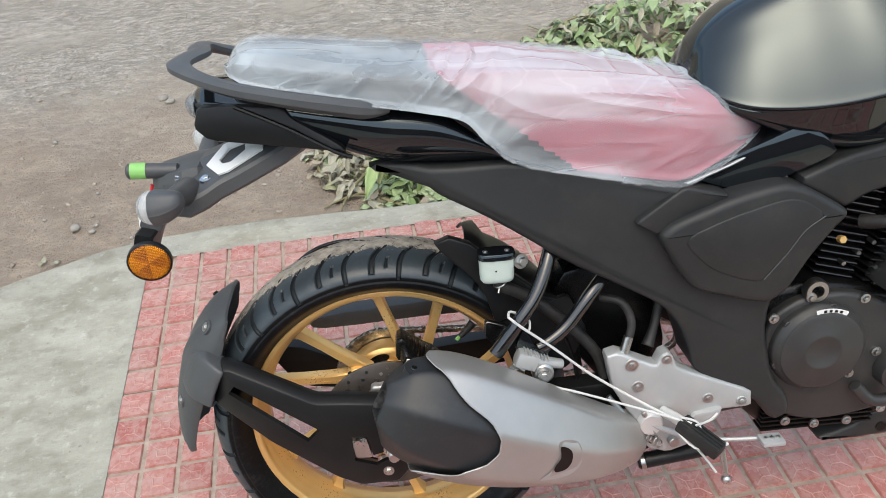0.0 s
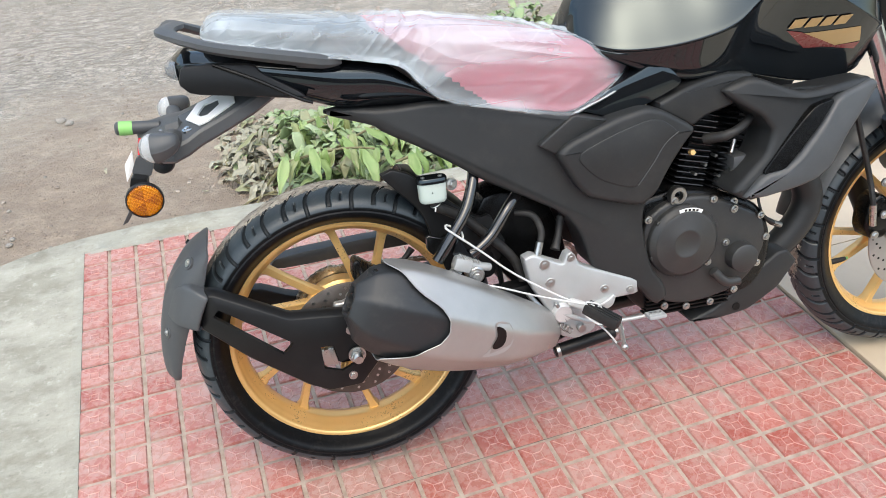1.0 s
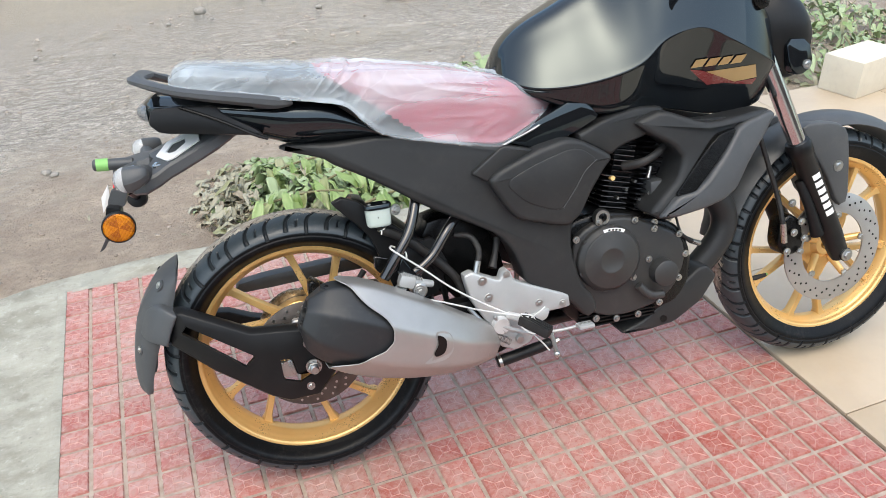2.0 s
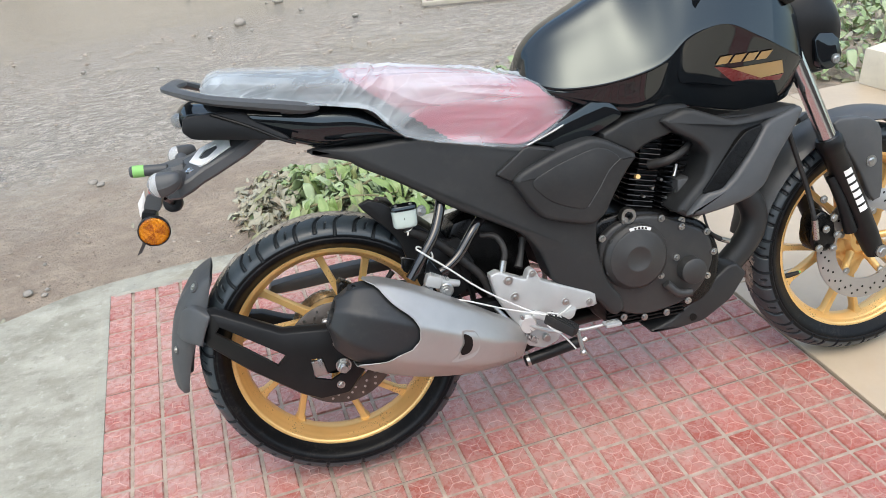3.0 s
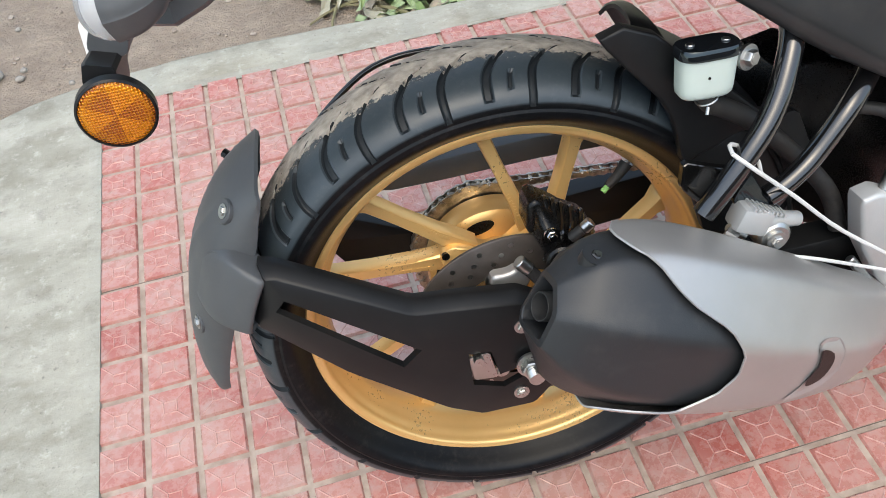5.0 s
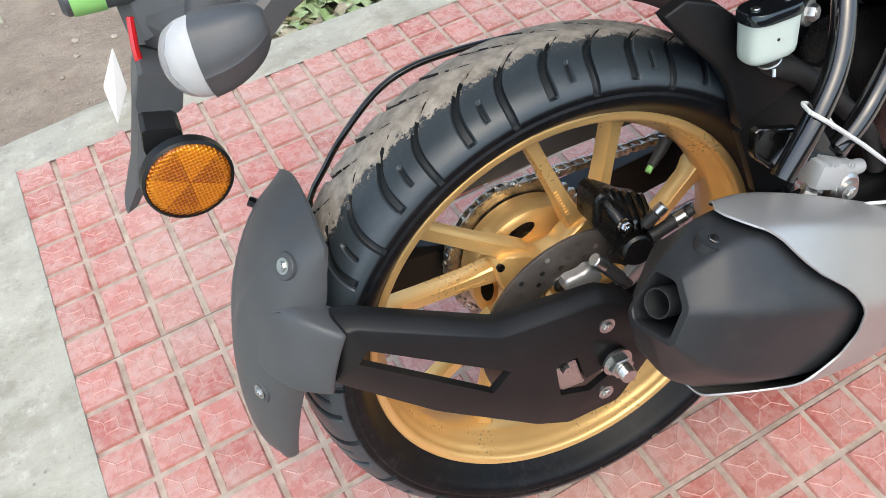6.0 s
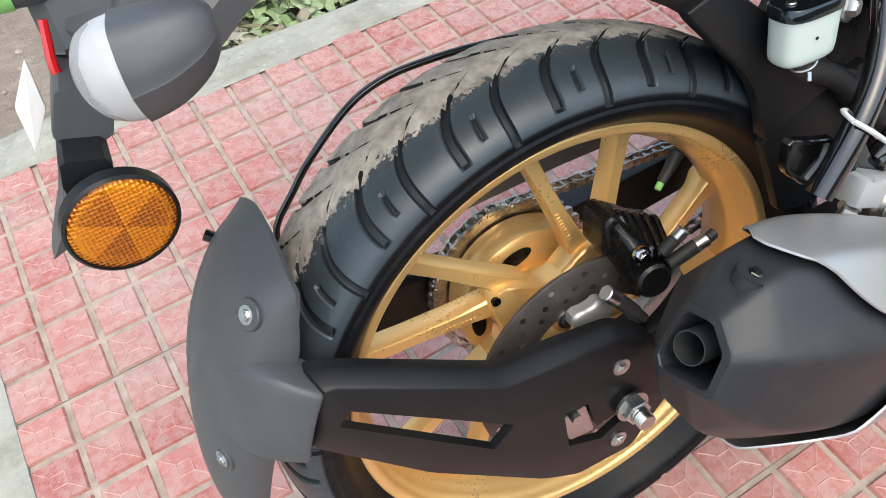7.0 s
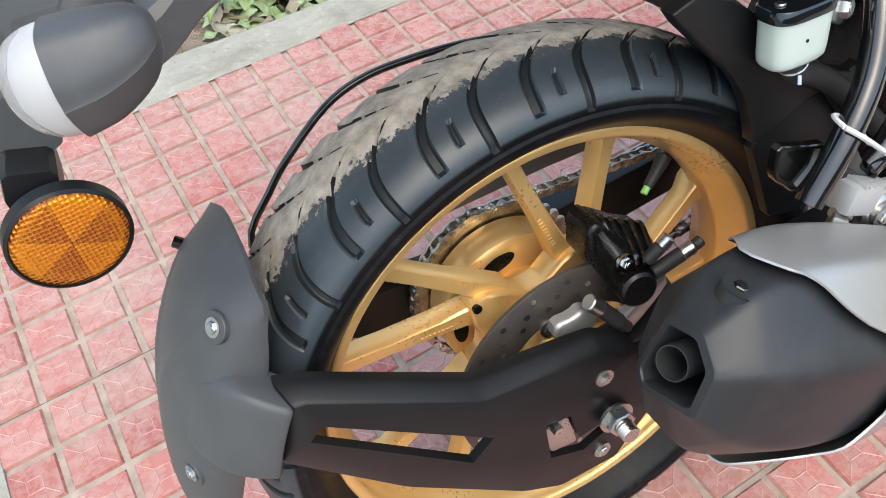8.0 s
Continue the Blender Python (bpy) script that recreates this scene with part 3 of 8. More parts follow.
def part_pair(name, bm, mats, parent, label="", sharp=38.0):
    """A part and its twin on the bike's other side. Returns the first."""
    twin = bm.copy()
    for v in twin.verts:
        v.co.y = -v.co.y
    first = part(name, bm, mats, parent, label, None, sharp)
    part(name, twin, mats, parent, label, None, sharp)
    return first



# ---- the ground and the pavement ----
PITCH = 0.075          # one moulded square of the floor tiles
LEFT, RIGHT, BACK = 0.054, 1.857, 1.008   # edges of the red tiled floor
ROAD_Z = -0.25
KERB = [(-3.0, 0.20), (-1.2, 0.62), (-0.62, 0.84), (-0.36, 0.962), (-0.22, 1.026), (-0.08, 1.080), (0.07, 1.114), (0.30, 1.126), (0.60, 1.124), (0.92, 1.106), (1.40, 1.105), (1.95, 1.11)]


def earth_height(x, y):
    v = Vector((x, y, 0))
    near = max(0.0, 1 - abs(y - 1.8) / 2.2)
    return ROAD_Z + (0.016 * noise.noise(v * 2.2) + 0.010 * noise.noise(v * 7.0) + 0.007 * max(0.0, noise.noise(v * 17.0)) + 0.005 * noise.noise(v * 41.0) * max(0.0, 0.3 + noise.noise(v * 1.7))) * (0.3 + 0.7 * near)


def build_ground():
    bm = bmesh.new()
    xs = np.concatenate([[-400, -60, -15], np.arange(-4, -1.2, 0.12), np.arange(-1.2, 2.6, 0.017), np.arange(2.6, 6.01, 0.06), [9, 20, 80, 400]])
    ys = np.concatenate([[-400, -60, -8, -1, 0.15], np.arange(0.4, 1.0, 0.1), np.arange(1.0, 3.6, 0.017), np.arange(3.6, 6.0, 0.045), np.arange(6.0, 9, 0.3), [14, 40, 120, 400]])
    grid(bm, [[(x, y, earth_height(x, y) if -4 <= x <= 6 and 0.2 < y < 9 else ROAD_Z) for x in xs] for y in ys])
    solid("ground", bm, EARTH, "damp brown trampled earth running into a wet gritty road", "ground", kind="structure", sharp=None)


def build_pavement():
    bm = bmesh.new()
    back = [tuple(p) for p in curve_points(KERB, 6)]
    edge = 0.018
    n_left = min(range(len(back)), key=lambda i: abs(back[i][0] - LEFT))
    rows = []
    for drop, out in ((0.0, -0.10), (0.0, -edge), (-0.006, -0.006), (-0.02, 0.0), (ROAD_Z - 0.08, 0.012)):
        row = []
        for i, (x, y) in enumerate(back):
            a, b = back[max(i - 1, 0)], back[min(i + 1, len(back) - 1)]
            n = Vector((-(b[1] - a[1]), b[0] - a[0], 0)).normalized()
            chip = 0.006 * noise.noise(Vector((x * 9, y * 9, 3))) if out > -0.05 else 0.0
            row.append((LEFT - 0.001 if i == n_left else x + n.x * (out + chip), y + n.y * (out + chip), drop + 0.004 * noise.noise(Vector((x * 5, y * 5, 1)))))
        rows.append(row)
    vs = grid(bm, rows)
    top = vs[0]
    # level apron left of the red floor, and the strip behind it
    lines = 14
    for i in range(len(back) - 1):
        x0, x1 = rows[0][i][0], rows[0][i + 1][0]
        low = -4.0 if i < n_left else BACK - 0.012
        prev = (top[i], top[i + 1])
        for k in range(1, lines + 1):
            f = (k / lines) ** 2 if i < n_left else k / lines
            pts = []
            for x, y in ((x0, rows[0][i][1]), (x1, rows[0][i + 1][1])):
                yy = y + (low - y) * f
                pts.append(bm.verts.new((x, yy, 0.003 * noise.noise(Vector((x * 4, yy * 4, 0))))))
            bm.faces.new((prev[0], prev[1], pts[1], pts[0]))
            prev = tuple(pts)
    bmesh.ops.remove_doubles(bm, verts=bm.verts, dist=0.0006)
    solid("pavement", bm, CONCRETE, "pale weathered concrete apron with a rounded kerb edge", "pavement", kind="structure", sharp=50)


def build_beige_floor():
    floor = thing("landing_floor", Matrix(), "smooth beige vitrified tile floor with thin dark joints", "floor", kind="structure")
    bm = bmesh.new()
    box(bm, (3.0, -1.2, -0.09), (2.28, 5.3, 0.16))
    part("bed", bm, GROUT, floor)
    size = 0.60
    for i in range(4):
        for j in range(9):
            x0, y0 = RIGHT + 0.006 + i * size, 1.45 - (j + 1) * size
            x1 = min(x0 + size - 0.003, 4.14)
            bm = bmesh.new()
            box(bm, ((x0 + x1) / 2, y0 + size / 2, -0.003), (x1 - x0, size - 0.003, 0.012), bevel=0.0012)
            part("tile", bm, BEIGE, floor)


def build_blocks():
    for x, y, z, sx, sy, sz, turn in ((3.62, 1.36, 0.003, 0.34, 0.20, 0.17, 12), (3.98, 1.30, 0.003, 0.34, 0.20, 0.17, 9)):
        bm = bmesh.new()
        box(bm, (0, 0, sz / 2), (sx, sy, sz), bevel=0.006)
        solid("stone_block", bm, STONE_BLOCK, "cream cut stone block at the edge of the landing", "block", "stone blocks", m=pose(x, y, z, 0, 0, turn))


def build_walls():
    # unseen wall, added to close this side and hold back low skylight
    bm = bmesh.new()
    box(bm, (1.0, -8.5, 1.4), (22, 0.25, 3.3))
    solid("wall_south", bm, PLASTER, "plain dull brown wall added unseen behind the camera", "wall", kind="structure")
    bm = bmesh.new()
    box(bm, (1.0, -4.9, -0.12), (22, 7.6, 0.24))
    solid("forecourt", bm, CONCRETE, "plain pale concrete forecourt by the added wall", "pavement", kind="structure", m=pose(0, 0, -0.006))
    bm = bmesh.new()
    for k in range(9):
        box(bm, (-12 + 4.0 * k, 14.0, 1.9), (3.3, 0.5, 4.4))
        box(bm, (-10 + 4.0 * k, 14.2, 1.9), (0.9, 0.4, 4.4))
    solid("far_building", bm, FACADE, "plain sandy plastered facade across the wet road", "building", kind="structure")


# ---- cut branches and litter ----
def leaf_mesh(name, length, width, fold, droop, mat):
    bm = bmesh.new()
    rows = []
    for k in range(7):
        t = k / 6
        w = width * math.sin(math.pi * min(1, t * 0.95 + 0.035) ** 0.85) ** 1.1 * (1 - 0.15 * t)
        x, z = length * t, -droop * t * t + 0.012 * math.sin(9 * t + length * 70)
        rows.append([(x, -w, z + fold * w), (x, -w * 0.5, z + fold * w * 0.42), (x, 0, z - 0.001), (x, w * 0.5, z + fold * w * 0.42), (x, w, z + fold * w)])
    grid(bm, rows)
    thicken(bm, 0.0006)
    me = bpy.data.meshes.new(name)
    bm.to_mesh(me)
    bm.free()
    me.materials.append(mat)
    me.shade_smooth()
    return me


LEAVES = [leaf_mesh("leaf", l, w, f, d, LEAF) for l, w, f, d in ((0.15, 0.033, 0.25, 0.05), (0.17, 0.038, 0.15, 0.08), (0.13, 0.034, 0.30, 0.04), (0.19, 0.034, 0.35, 0.12))]
LONG = [leaf_mesh("leaf", l, w, f, d, LEAF_BRIGHT) for l, w, f, d in ((0.19, 0.030, 0.45, 0.05), (0.22, 0.034, 0.35, 0.07), (0.17, 0.027, 0.55, 0.04))]
WILTED = [leaf_mesh("leaf", l, w, f, d, LEAF_PALE) for l, w, f, d in ((0.13, 0.028, 0.5, 0.07), (0.11, 0.024, 0.7, 0.05), (0.15, 0.026, 0.4, 0.11), (0.11, 0.028, 0.25, 0.03))]


def branch_pile(seed, blobs, n_leaf, more, twigs, fresh, label):
    """A heap of cut leafy branches; blobs are (x, y, rx, ry, height)."""
    rng = random.Random(seed)
    cx, cy = blobs[0][:2]
    pile = thing("branch_pile", pose(cx, cy, ROAD_Z), label, "branches", "heaps of cut branches")

    def spot():
        b = rng.choices(blobs, [q[2] * q[3] for q in blobs])[0]
        r, a = math.sqrt(rng.random()), rng.uniform(0, 2 * math.pi)
        x, y = b[0] + b[2] * r * math.cos(a), b[1] + b[3] * r * math.sin(a)
        return x - cx, y - cy, b[4] * (1 - r**2.2) * (0.8 + 0.4 * noise.noise(Vector((x * 6, y * 6, seed))))

    for k in range(twigs):
        x, y, h = spot()
        a, l = rng.uniform(0, 2 * math.pi), rng.uniform(0.14, 0.32)
        pts = [(x + l * t * math.cos(a + 0.5 * t), y + l * t * math.sin(a + 0.5 * t), 0.012 + h * (0.5 + 0.35 * math.sin(3 * t + k)) * (1 - 0.75 * t)) for t in np.linspace(0, 1, 6)]
        bm = bmesh.new()
        tube(bm, pts, [0.007, 0.003], 6)
        part("twig", bm, BARK, pile)
    for k in range(n_leaf):
        x, y, h = spot()
        me = rng.choice(LEAVES if rng.random() < fresh(x + cx, y + cy) else WILTED)
        ob = new("leaf", me)
        ob.parent = pile
        s = rng.uniform(0.42, 0.78)
        layer = rng.random() ** 0.6
        ob.matrix_basis = pose(x, y, 0.015 + h * layer, rng.uniform(-26, 26), rng.uniform(-12, 32), rng.uniform(0, 360)) @ Matrix.Scale(s, 4)
    for kind, meshes in (("green_leaves", LEAVES), ("wilted_leaves", WILTED)):
        verts, faces = [], []
        for k in range(more):
            x, y, h = spot()
            if (rng.random() < fresh(x + cx, y + cy)) != (meshes is LEAVES):
                continue
            me = rng.choice(meshes)
            m = pose(x, y, 0.012 + h * rng.random() ** 0.5 * 1.05, rng.uniform(-26, 26), rng.uniform(-12, 32), rng.uniform(0, 360)) @ Matrix.Scale(rng.uniform(0.40, 0.76), 4)
            n = len(verts)
            verts += [tuple(m @ v.co) for v in me.vertices]
            faces += [tuple(n + i for i in f.vertices) for f in me.polygons]
        me = bpy.data.meshes.new(kind)
        me.from_pydata(verts, [], faces)
        me.materials.append(meshes[0].materials[0])
        me.shade_smooth()
        ob = new(kind, me)
        ob.parent = pile
        tagged(ob, kind="stuff")
    return pile


def build_branches():
    branch_pile(3, [(1.02, 1.80, 0.52, 0.42, 0.17), (0.80, 1.93, 0.28, 0.36, 0.05), (1.45, 1.62, 0.40, 0.36, 0.15), (0.95, 1.46, 0.26, 0.14, 0.05)], 290, 1150, 22,
                lambda x, y: 0.9 if x > 0.76 else 0.10, "heap of cut green leafy branches wilting on bare earth")
    for seed, x, y, turn, count in ((4, 0.92, 1.55, -12, 13), (5, 1.12, 1.68, 18, 12), (6, 0.98, 1.86, 2, 12), (9, 1.38, 1.44, -6, 12)):
        leaf_spray(seed, x, y, ROAD_Z + 0.04, turn, count, "spray of long bright green leaves on the heap of branches")
    branch_pile(8, [(2.20, 2.60, 0.50, 0.42, 0.26), (1.85, 2.55, 0.34, 0.30, 0.14), (2.6, 2.35, 0.4, 0.4, 0.2)], 240, 620, 16, lambda x, y: 0.8, "second heap of pale green leafy branches beside the road")
    branch_pile(12, [(4.25, 2.45, 0.65, 0.55, 0.34), (4.0, 2.05, 0.4, 0.35, 0.28), (4.9, 2.9, 0.6, 0.5, 0.2)], 220, 380, 14, lambda x, y: 0.75, "leafy green branches heaped beyond the beige landing")


def leaf_spray(seed, x, y, z, turn, count, label):
    """A drooping spray of long fresh leaves that hang side by side from one cut stem."""
    rng = random.Random(seed)
    spray = thing("leafy_branch", pose(x, y, z, 0, 0, turn), label, "branch", "sprays of fresh leaves")
    bm = bmesh.new()
    tube(bm, [(-0.22, 0.02, 0.05), (-0.08, 0.0, 0.10), (0.08, 0.0, 0.12), (0.24, 0.01, 0.09)], [0.006, 0.004], 7, 4)
    part("stem", bm, BARK, spray)
    for k in range(count):
        f = k / (count - 1)
        ob = new("leaf", LONG[k % 3])
        ob.parent = spray
        ob.matrix_basis = pose(-0.16 + 0.36 * f + rng.uniform(-0.015, 0.015), rng.uniform(-0.02, 0.01), 0.105 + 0.02 * math.sin(3 * f) + rng.uniform(-0.01, 0.012), rng.uniform(-22, 22), rng.uniform(16, 52), -90 + rng.uniform(-46, 46)) @ Matrix.Scale(rng.uniform(0.50, 0.85), 4)
    return spray


def build_litter():
    rng = random.Random(21)
    spots = [(-0.125, 2.56, 0.022), (-0.53, 2.25, 0.012), (-0.323, 1.575, 0.020), (-0.262, 1.552, 0.014), (-0.086, 2.512, 0.020), (0.9, 5.3, 0.05), (1.3, 5.9, 0.05), (1.8, 5.0, 0.03), (-0.6, 2.9, 0.016)]
    spots += [(rng.uniform(-1.0, 0.5), rng.uniform(1.35, 3.4), rng.uniform(0.004, 0.011)) for _ in range(18)]
    spots += [(rng.uniform(-1.0, 3.0), rng.uniform(4.2, 6.5), rng.uniform(0.012, 0.03)) for _ in range(16)]
    shapes = []
    for k in range(4):
        bm = bmesh.new()
        bmesh.ops.create_icosphere(bm, subdivisions=2, radius=1.0)
        for v in bm.verts:
            v.co *= 1 + 0.35 * noise.noise(v.co * 1.3 + Vector((k * 7, 0, 0)))
            v.co.z *= 0.6
        me = bpy.data.meshes.new("stone")
        bm.to_mesh(me)
        bm.free()
        me.materials.append(STONE)
        me.shade_smooth()
        shapes.append(me)
    for k, (x, y, r) in enumerate(spots):
        ob = new("stone", shapes[k % 4])
        ob.matrix_basis = pose(x, y, earth_height(x, y) + 0.35 * r, 0, 0, rng.uniform(0, 360)) @ Matrix.Scale(r, 4)
        tagged(ob, "small grey stone lying on the damp earth", "stone", "loose stones")
    for k in range(9):
        x, y = rng.uniform(-0.5, 1.0), rng.uniform(1.35, 2.3)
        ob = new("dry_leaf", rng.choice(WILTED))
        ob.matrix_basis = pose(x, y, earth_height(x, y) + 0.012, rng.uniform(-12, 12), rng.uniform(-6, 6), rng.uniform(0, 360)) @ Matrix.Scale(rng.uniform(0.25, 0.5), 4)
        tagged(ob, "single dry pale leaf lying on the earth", "leaf", "dry leaves")


def build_gravel():
    """Loose clods and grit, too many to count."""
    rng = random.Random(33)
    ico = bmesh.new()
    bmesh.ops.create_icosphere(ico, subdivisions=1, radius=1.0)
    base_v = [v.co.copy() for v in ico.verts]
    base_f = [tuple(v.index for v in f.verts) for f in ico.faces]
    ico.free()
    verts, faces = [], []
    for k in range(5200):
        far = rng.random()
        y = 1.15 + 4.2 * far ** 1.5
        x = rng.uniform(-1.2 - 0.3 * y, 1.2 + 1.0 * y)
        if noise.noise(Vector((x * 1.6, y * 1.6, 4))) < rng.uniform(-0.5, 0.35):
            continue
        r = rng.uniform(0.0015, 0.0042) * (1 + 1.4 * (rng.random() ** 8)) * (1 + 0.25 * y)
        z = earth_height(x, y) + 0.2 * r
        turn = Matrix.Rotation(rng.uniform(0, 6), 3, "Z")
        n = len(verts)
        for v in base_v:
            q = turn @ Vector((v.x * 1.25, v.y, v.z * 0.65)) * (r * rng.uniform(0.75, 1.2))
            verts.append((x + q.x, y + q.y, z + q.z))
        faces += [tuple(n + i for i in f) for f in base_f]
    me = bpy.data.meshes.new("gravel")
    me.from_pydata(verts, [], faces)
    me.materials.append(CLOD)
    ob = new("gravel", me)
    tagged(ob, "loose brown clods and grit on the earth", "gravel", kind="stuff")


def build_gate():
    """A light barred frame lying by the far side of the road."""
    gate = thing("barred_gate", pose(2.38, 4.95, ROAD_Z + 0.02, 0, 0, -13), "pale barred metal gate leaf lying on the wet road", "gate")
    for y in (0.0, 0.75):
        bm = bmesh.new()
        box(bm, (0.55, y, 0.015), (1.14, 0.035, 0.03), bevel=0.004)
        part("rail", bm, PALE_PIPE, gate)
    for k in range(12):
        bm = bmesh.new()
        box(bm, (0.0 + k * 0.1, 0.375, 0.015), (0.018 if 0 < k < 11 else 0.035, 0.71, 0.02), bevel=0.003)
        part("bar", bm, PALE_PIPE, gate)


# ---- the motorcycle ----
# Its own axes: x ahead from the rear axle, y to its left, z up; it leans on its side stand.
WHEELBASE = 1.325
bike = thing("motorcycle", pose(0.6565, 0.0711, 0.2966, -14.01, 0, -4.711), "new black motorcycle with gold wheels leaning on its side stand", "motorcycle")


def tyre_mesh(bm, radius, half, bead, seat, groove_pitch, steps_round, steps_across):
    """A tyre with cut grooves that sweep from the shoulders towards the crown."""
    prof = [(seat - 0.004, -half * (0.70 if seat == bead else 0.60)), (seat + 0.004, -half * (0.80 if seat == bead else 0.74)), (bead + (radius - bead) * 0.30, -half * 0.97), (bead + (radius - bead) * 0.50, -half), (bead + (radius - bead) * 0.68, -half * 0.93),
            (bead + (radius - bead) * 0.84, -half * 0.72), (bead + (radius - bead) * 0.955, -half * 0.38), (radius, 0.0)]
    prof = curve_points(prof + [(r, -y) for r, y in reversed(prof[:-1])], 8)
    prof = np.array(prof)
    dist = np.r_[0, np.cumsum(np.linalg.norm(np.diff(prof, axis=0), axis=1))]
    want = np.linspace(0, dist[-1], steps_across)
    prof = np.stack([np.interp(want, dist, prof[:, 0]), np.interp(want, dist, prof[:, 1])], 1)
    across = want / dist[-1] * 2 - 1                      # -1 and 1 at the beads, 0 on the crown
    tangent = np.gradient(prof, axis=0)
    normal = np.stack([tangent[:, 1], -tangent[:, 0]], 1)
    normal /= np.linalg.norm(normal, axis=1)[:, None]
    if normal[len(normal) // 2, 0] < 0:
        normal = -normal
    n_groove = round(2 * math.pi * radius / groove_pitch)
    per = steps_round                                      # columns to one repeat of the pattern
    steps_round = n_groove * per

    def bite(phase, a):
        """Depth of the grooves at a place in the pattern (0 to 1 along, a from crown to shoulder)."""
        depth = 0.0
        for shift, w, d, a0, a1 in ((0.0, 0.0046, 0.0045, 0.05, 0.86), (0.50, 0.0036, 0.0040, 0.05, 0.98)):
            gap = abs((phase + shift) % 1.0 - 0.5) * groove_pitch
            width = w * min(1.0, (a - a0) / 0.3 + 0.15) if a0 < a < a1 else 0.0
            if gap < width:
                depth = max(depth, d * min(1.0, (width - gap) / 0.0011 + 0.25))
        gap = abs((phase + 0.26) % 1.0 - 0.5) * groove_pitch
        width = 0.0026 if 0.52 < a < 0.78 else 0.0
        if gap < width:
            depth = max(depth, 0.003 * min(1.0, (width - gap) / 0.001 + 0.2))
        return depth

    rows, deep = [], []
    for k in range(steps_round):
        row, low = [], []
        for (r, y), u, n in zip(prof, across, normal):
            a = abs(u) / 0.645
            sweep = -0.6 * (1 - a) ** 3.5 if a < 1 else 0.0     # the columns follow the grooves' sweep
            t = 2 * math.pi * (k / per + sweep) / n_groove - 0.042
            depth = bite((k / per + (0.5 if u > 0 else 0.0)) % 1.0, a) if a < 1.0 else 0.0012 if a < 1.05 else 0.0
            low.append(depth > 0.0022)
            rr, yy = r - n[0] * depth, y - n[1] * depth
            row.append((rr * math.cos(t), yy, rr * math.sin(t)))
        rows.append(row), deep.append(low)
    vs = [[bm.verts.new(p) for p in row] for row in rows]
    for k in range(steps_round):
        k1 = (k + 1) % steps_round
        a, b = vs[k], vs[k1]
        for i in range(len(prof) - 1):
            f = bm.faces.new((a[i], a[i + 1], b[i + 1], b[i]))
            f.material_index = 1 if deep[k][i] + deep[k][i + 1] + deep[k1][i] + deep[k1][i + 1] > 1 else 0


def spoke_bm(centre_deg, spread, hub_r, rim_r, w_hub, w_rim, y_hub, y_rim, thick, lean=0.0, root=0.30):
    """A tapered cast spoke with bevelled flanks."""
    bm = bmesh.new()
    a0, a1 = radians(centre_deg + spread * root + lean), radians(centre_deg + spread)
    p0 = Vector((hub_r * math.cos(a0), y_hub, hub_r * math.sin(a0)))
    p1 = Vector((rim_r * math.cos(a1), y_rim, rim_r * math.sin(a1)))
    d = (p1 - p0).normalized()
    y = Vector((0, 1, 0))
    s = d.cross(y).normalized()
    rows = []
    for t in (-0.12, 0.0, 0.25, 0.6, 0.9, 1.0, 1.06):
        c = p0.lerp(p1, t)
        w = (w_hub + (w_rim - w_hub) * min(1, max(0, t))) / 2 * (1.0 + (1.3 if t > 0.99 else 0.35 if t > 0.85 else 0.25 if t < 0.05 else 0.0))
        h = thick / 2 * (1 + (0.25 if t > 0.99 else 0))
        rows.append([c + s * u * w + y * v * h for u, v in ((-1, -0.80), (-0.80, -1), (0.80, -1), (1, -0.80), (1, 0.85), (0.8, 1), (-0.8, 1), (-1, 0.85))])
    vs = grid(bm, rows, True)
    cap(bm, vs[0]), cap(bm, vs[-1])
    return bm


def cast_mark_bm(centre_deg, spread, side):
    """A short row of raised bars cast along the root of a spoke."""
    bm = bmesh.new()
    a0, a1 = radians(centre_deg + spread * 0.6 - 20.0), radians(centre_deg + spread)
    p0, p1 = Vector((0.086 * math.cos(a0), 0.004, 0.086 * math.sin(a0))), Vector((0.21 * math.cos(a1), 0.014, 0.21 * math.sin(a1)))
    d = (p1 - p0).normalized()
    across = d.cross(Vector((0, 1, 0))).normalized()
    rng = random.Random(int(centre_deg) + side)
    for k in range(9):
        c = p0.lerp(p1, 0.14 + 0.030 * k) + Vector((0, -0.0121, 0)) + across * (0.0032 * side)
        m = Matrix((d, across, d.cross(across))).transposed().to_4x4()
        m.translation = c
        box(bm, (0, 0, 0), (0.0012 + 0.0010 * rng.random(), 0.0036, 0.0014), m)
    return bm


def disc_bm(r_out, r_in, y, thick, holes, rings):
    """A brake disc with its drilled holes drawn as flat caps, and a wavy inner edge."""
    bm = bmesh.new()
    revolve(bm, [(r_out, y - thick / 2 + 0.0006), (r_out - 0.0008, y - thick / 2), (r_in, y - thick / 2), (r_in, y + thick / 2), (r_out - 0.0008, y + thick / 2), (r_out, y + thick / 2 - 0.0006)], 120)
    # cap colour stands for light: steel for the holes' chamfer highlights, black for shade
    for ring, (r, n, turn) in enumerate(rings):
        for k in range(n):
            t = 2 * math.pi * (k + turn) / n
            c = (r * math.cos(t), 0, r * math.sin(t))
            for side in (-1, 1):
                yy = y + side * (thick / 2 + 0.0002)
                ringv = [bm.verts.new((c[0] + holes * math.cos(q), yy, c[2] + holes * math.sin(q))) for q in (2 * math.pi * j / 10 for j in range(10))]
                cap(bm, ringv, 1)
    return bm


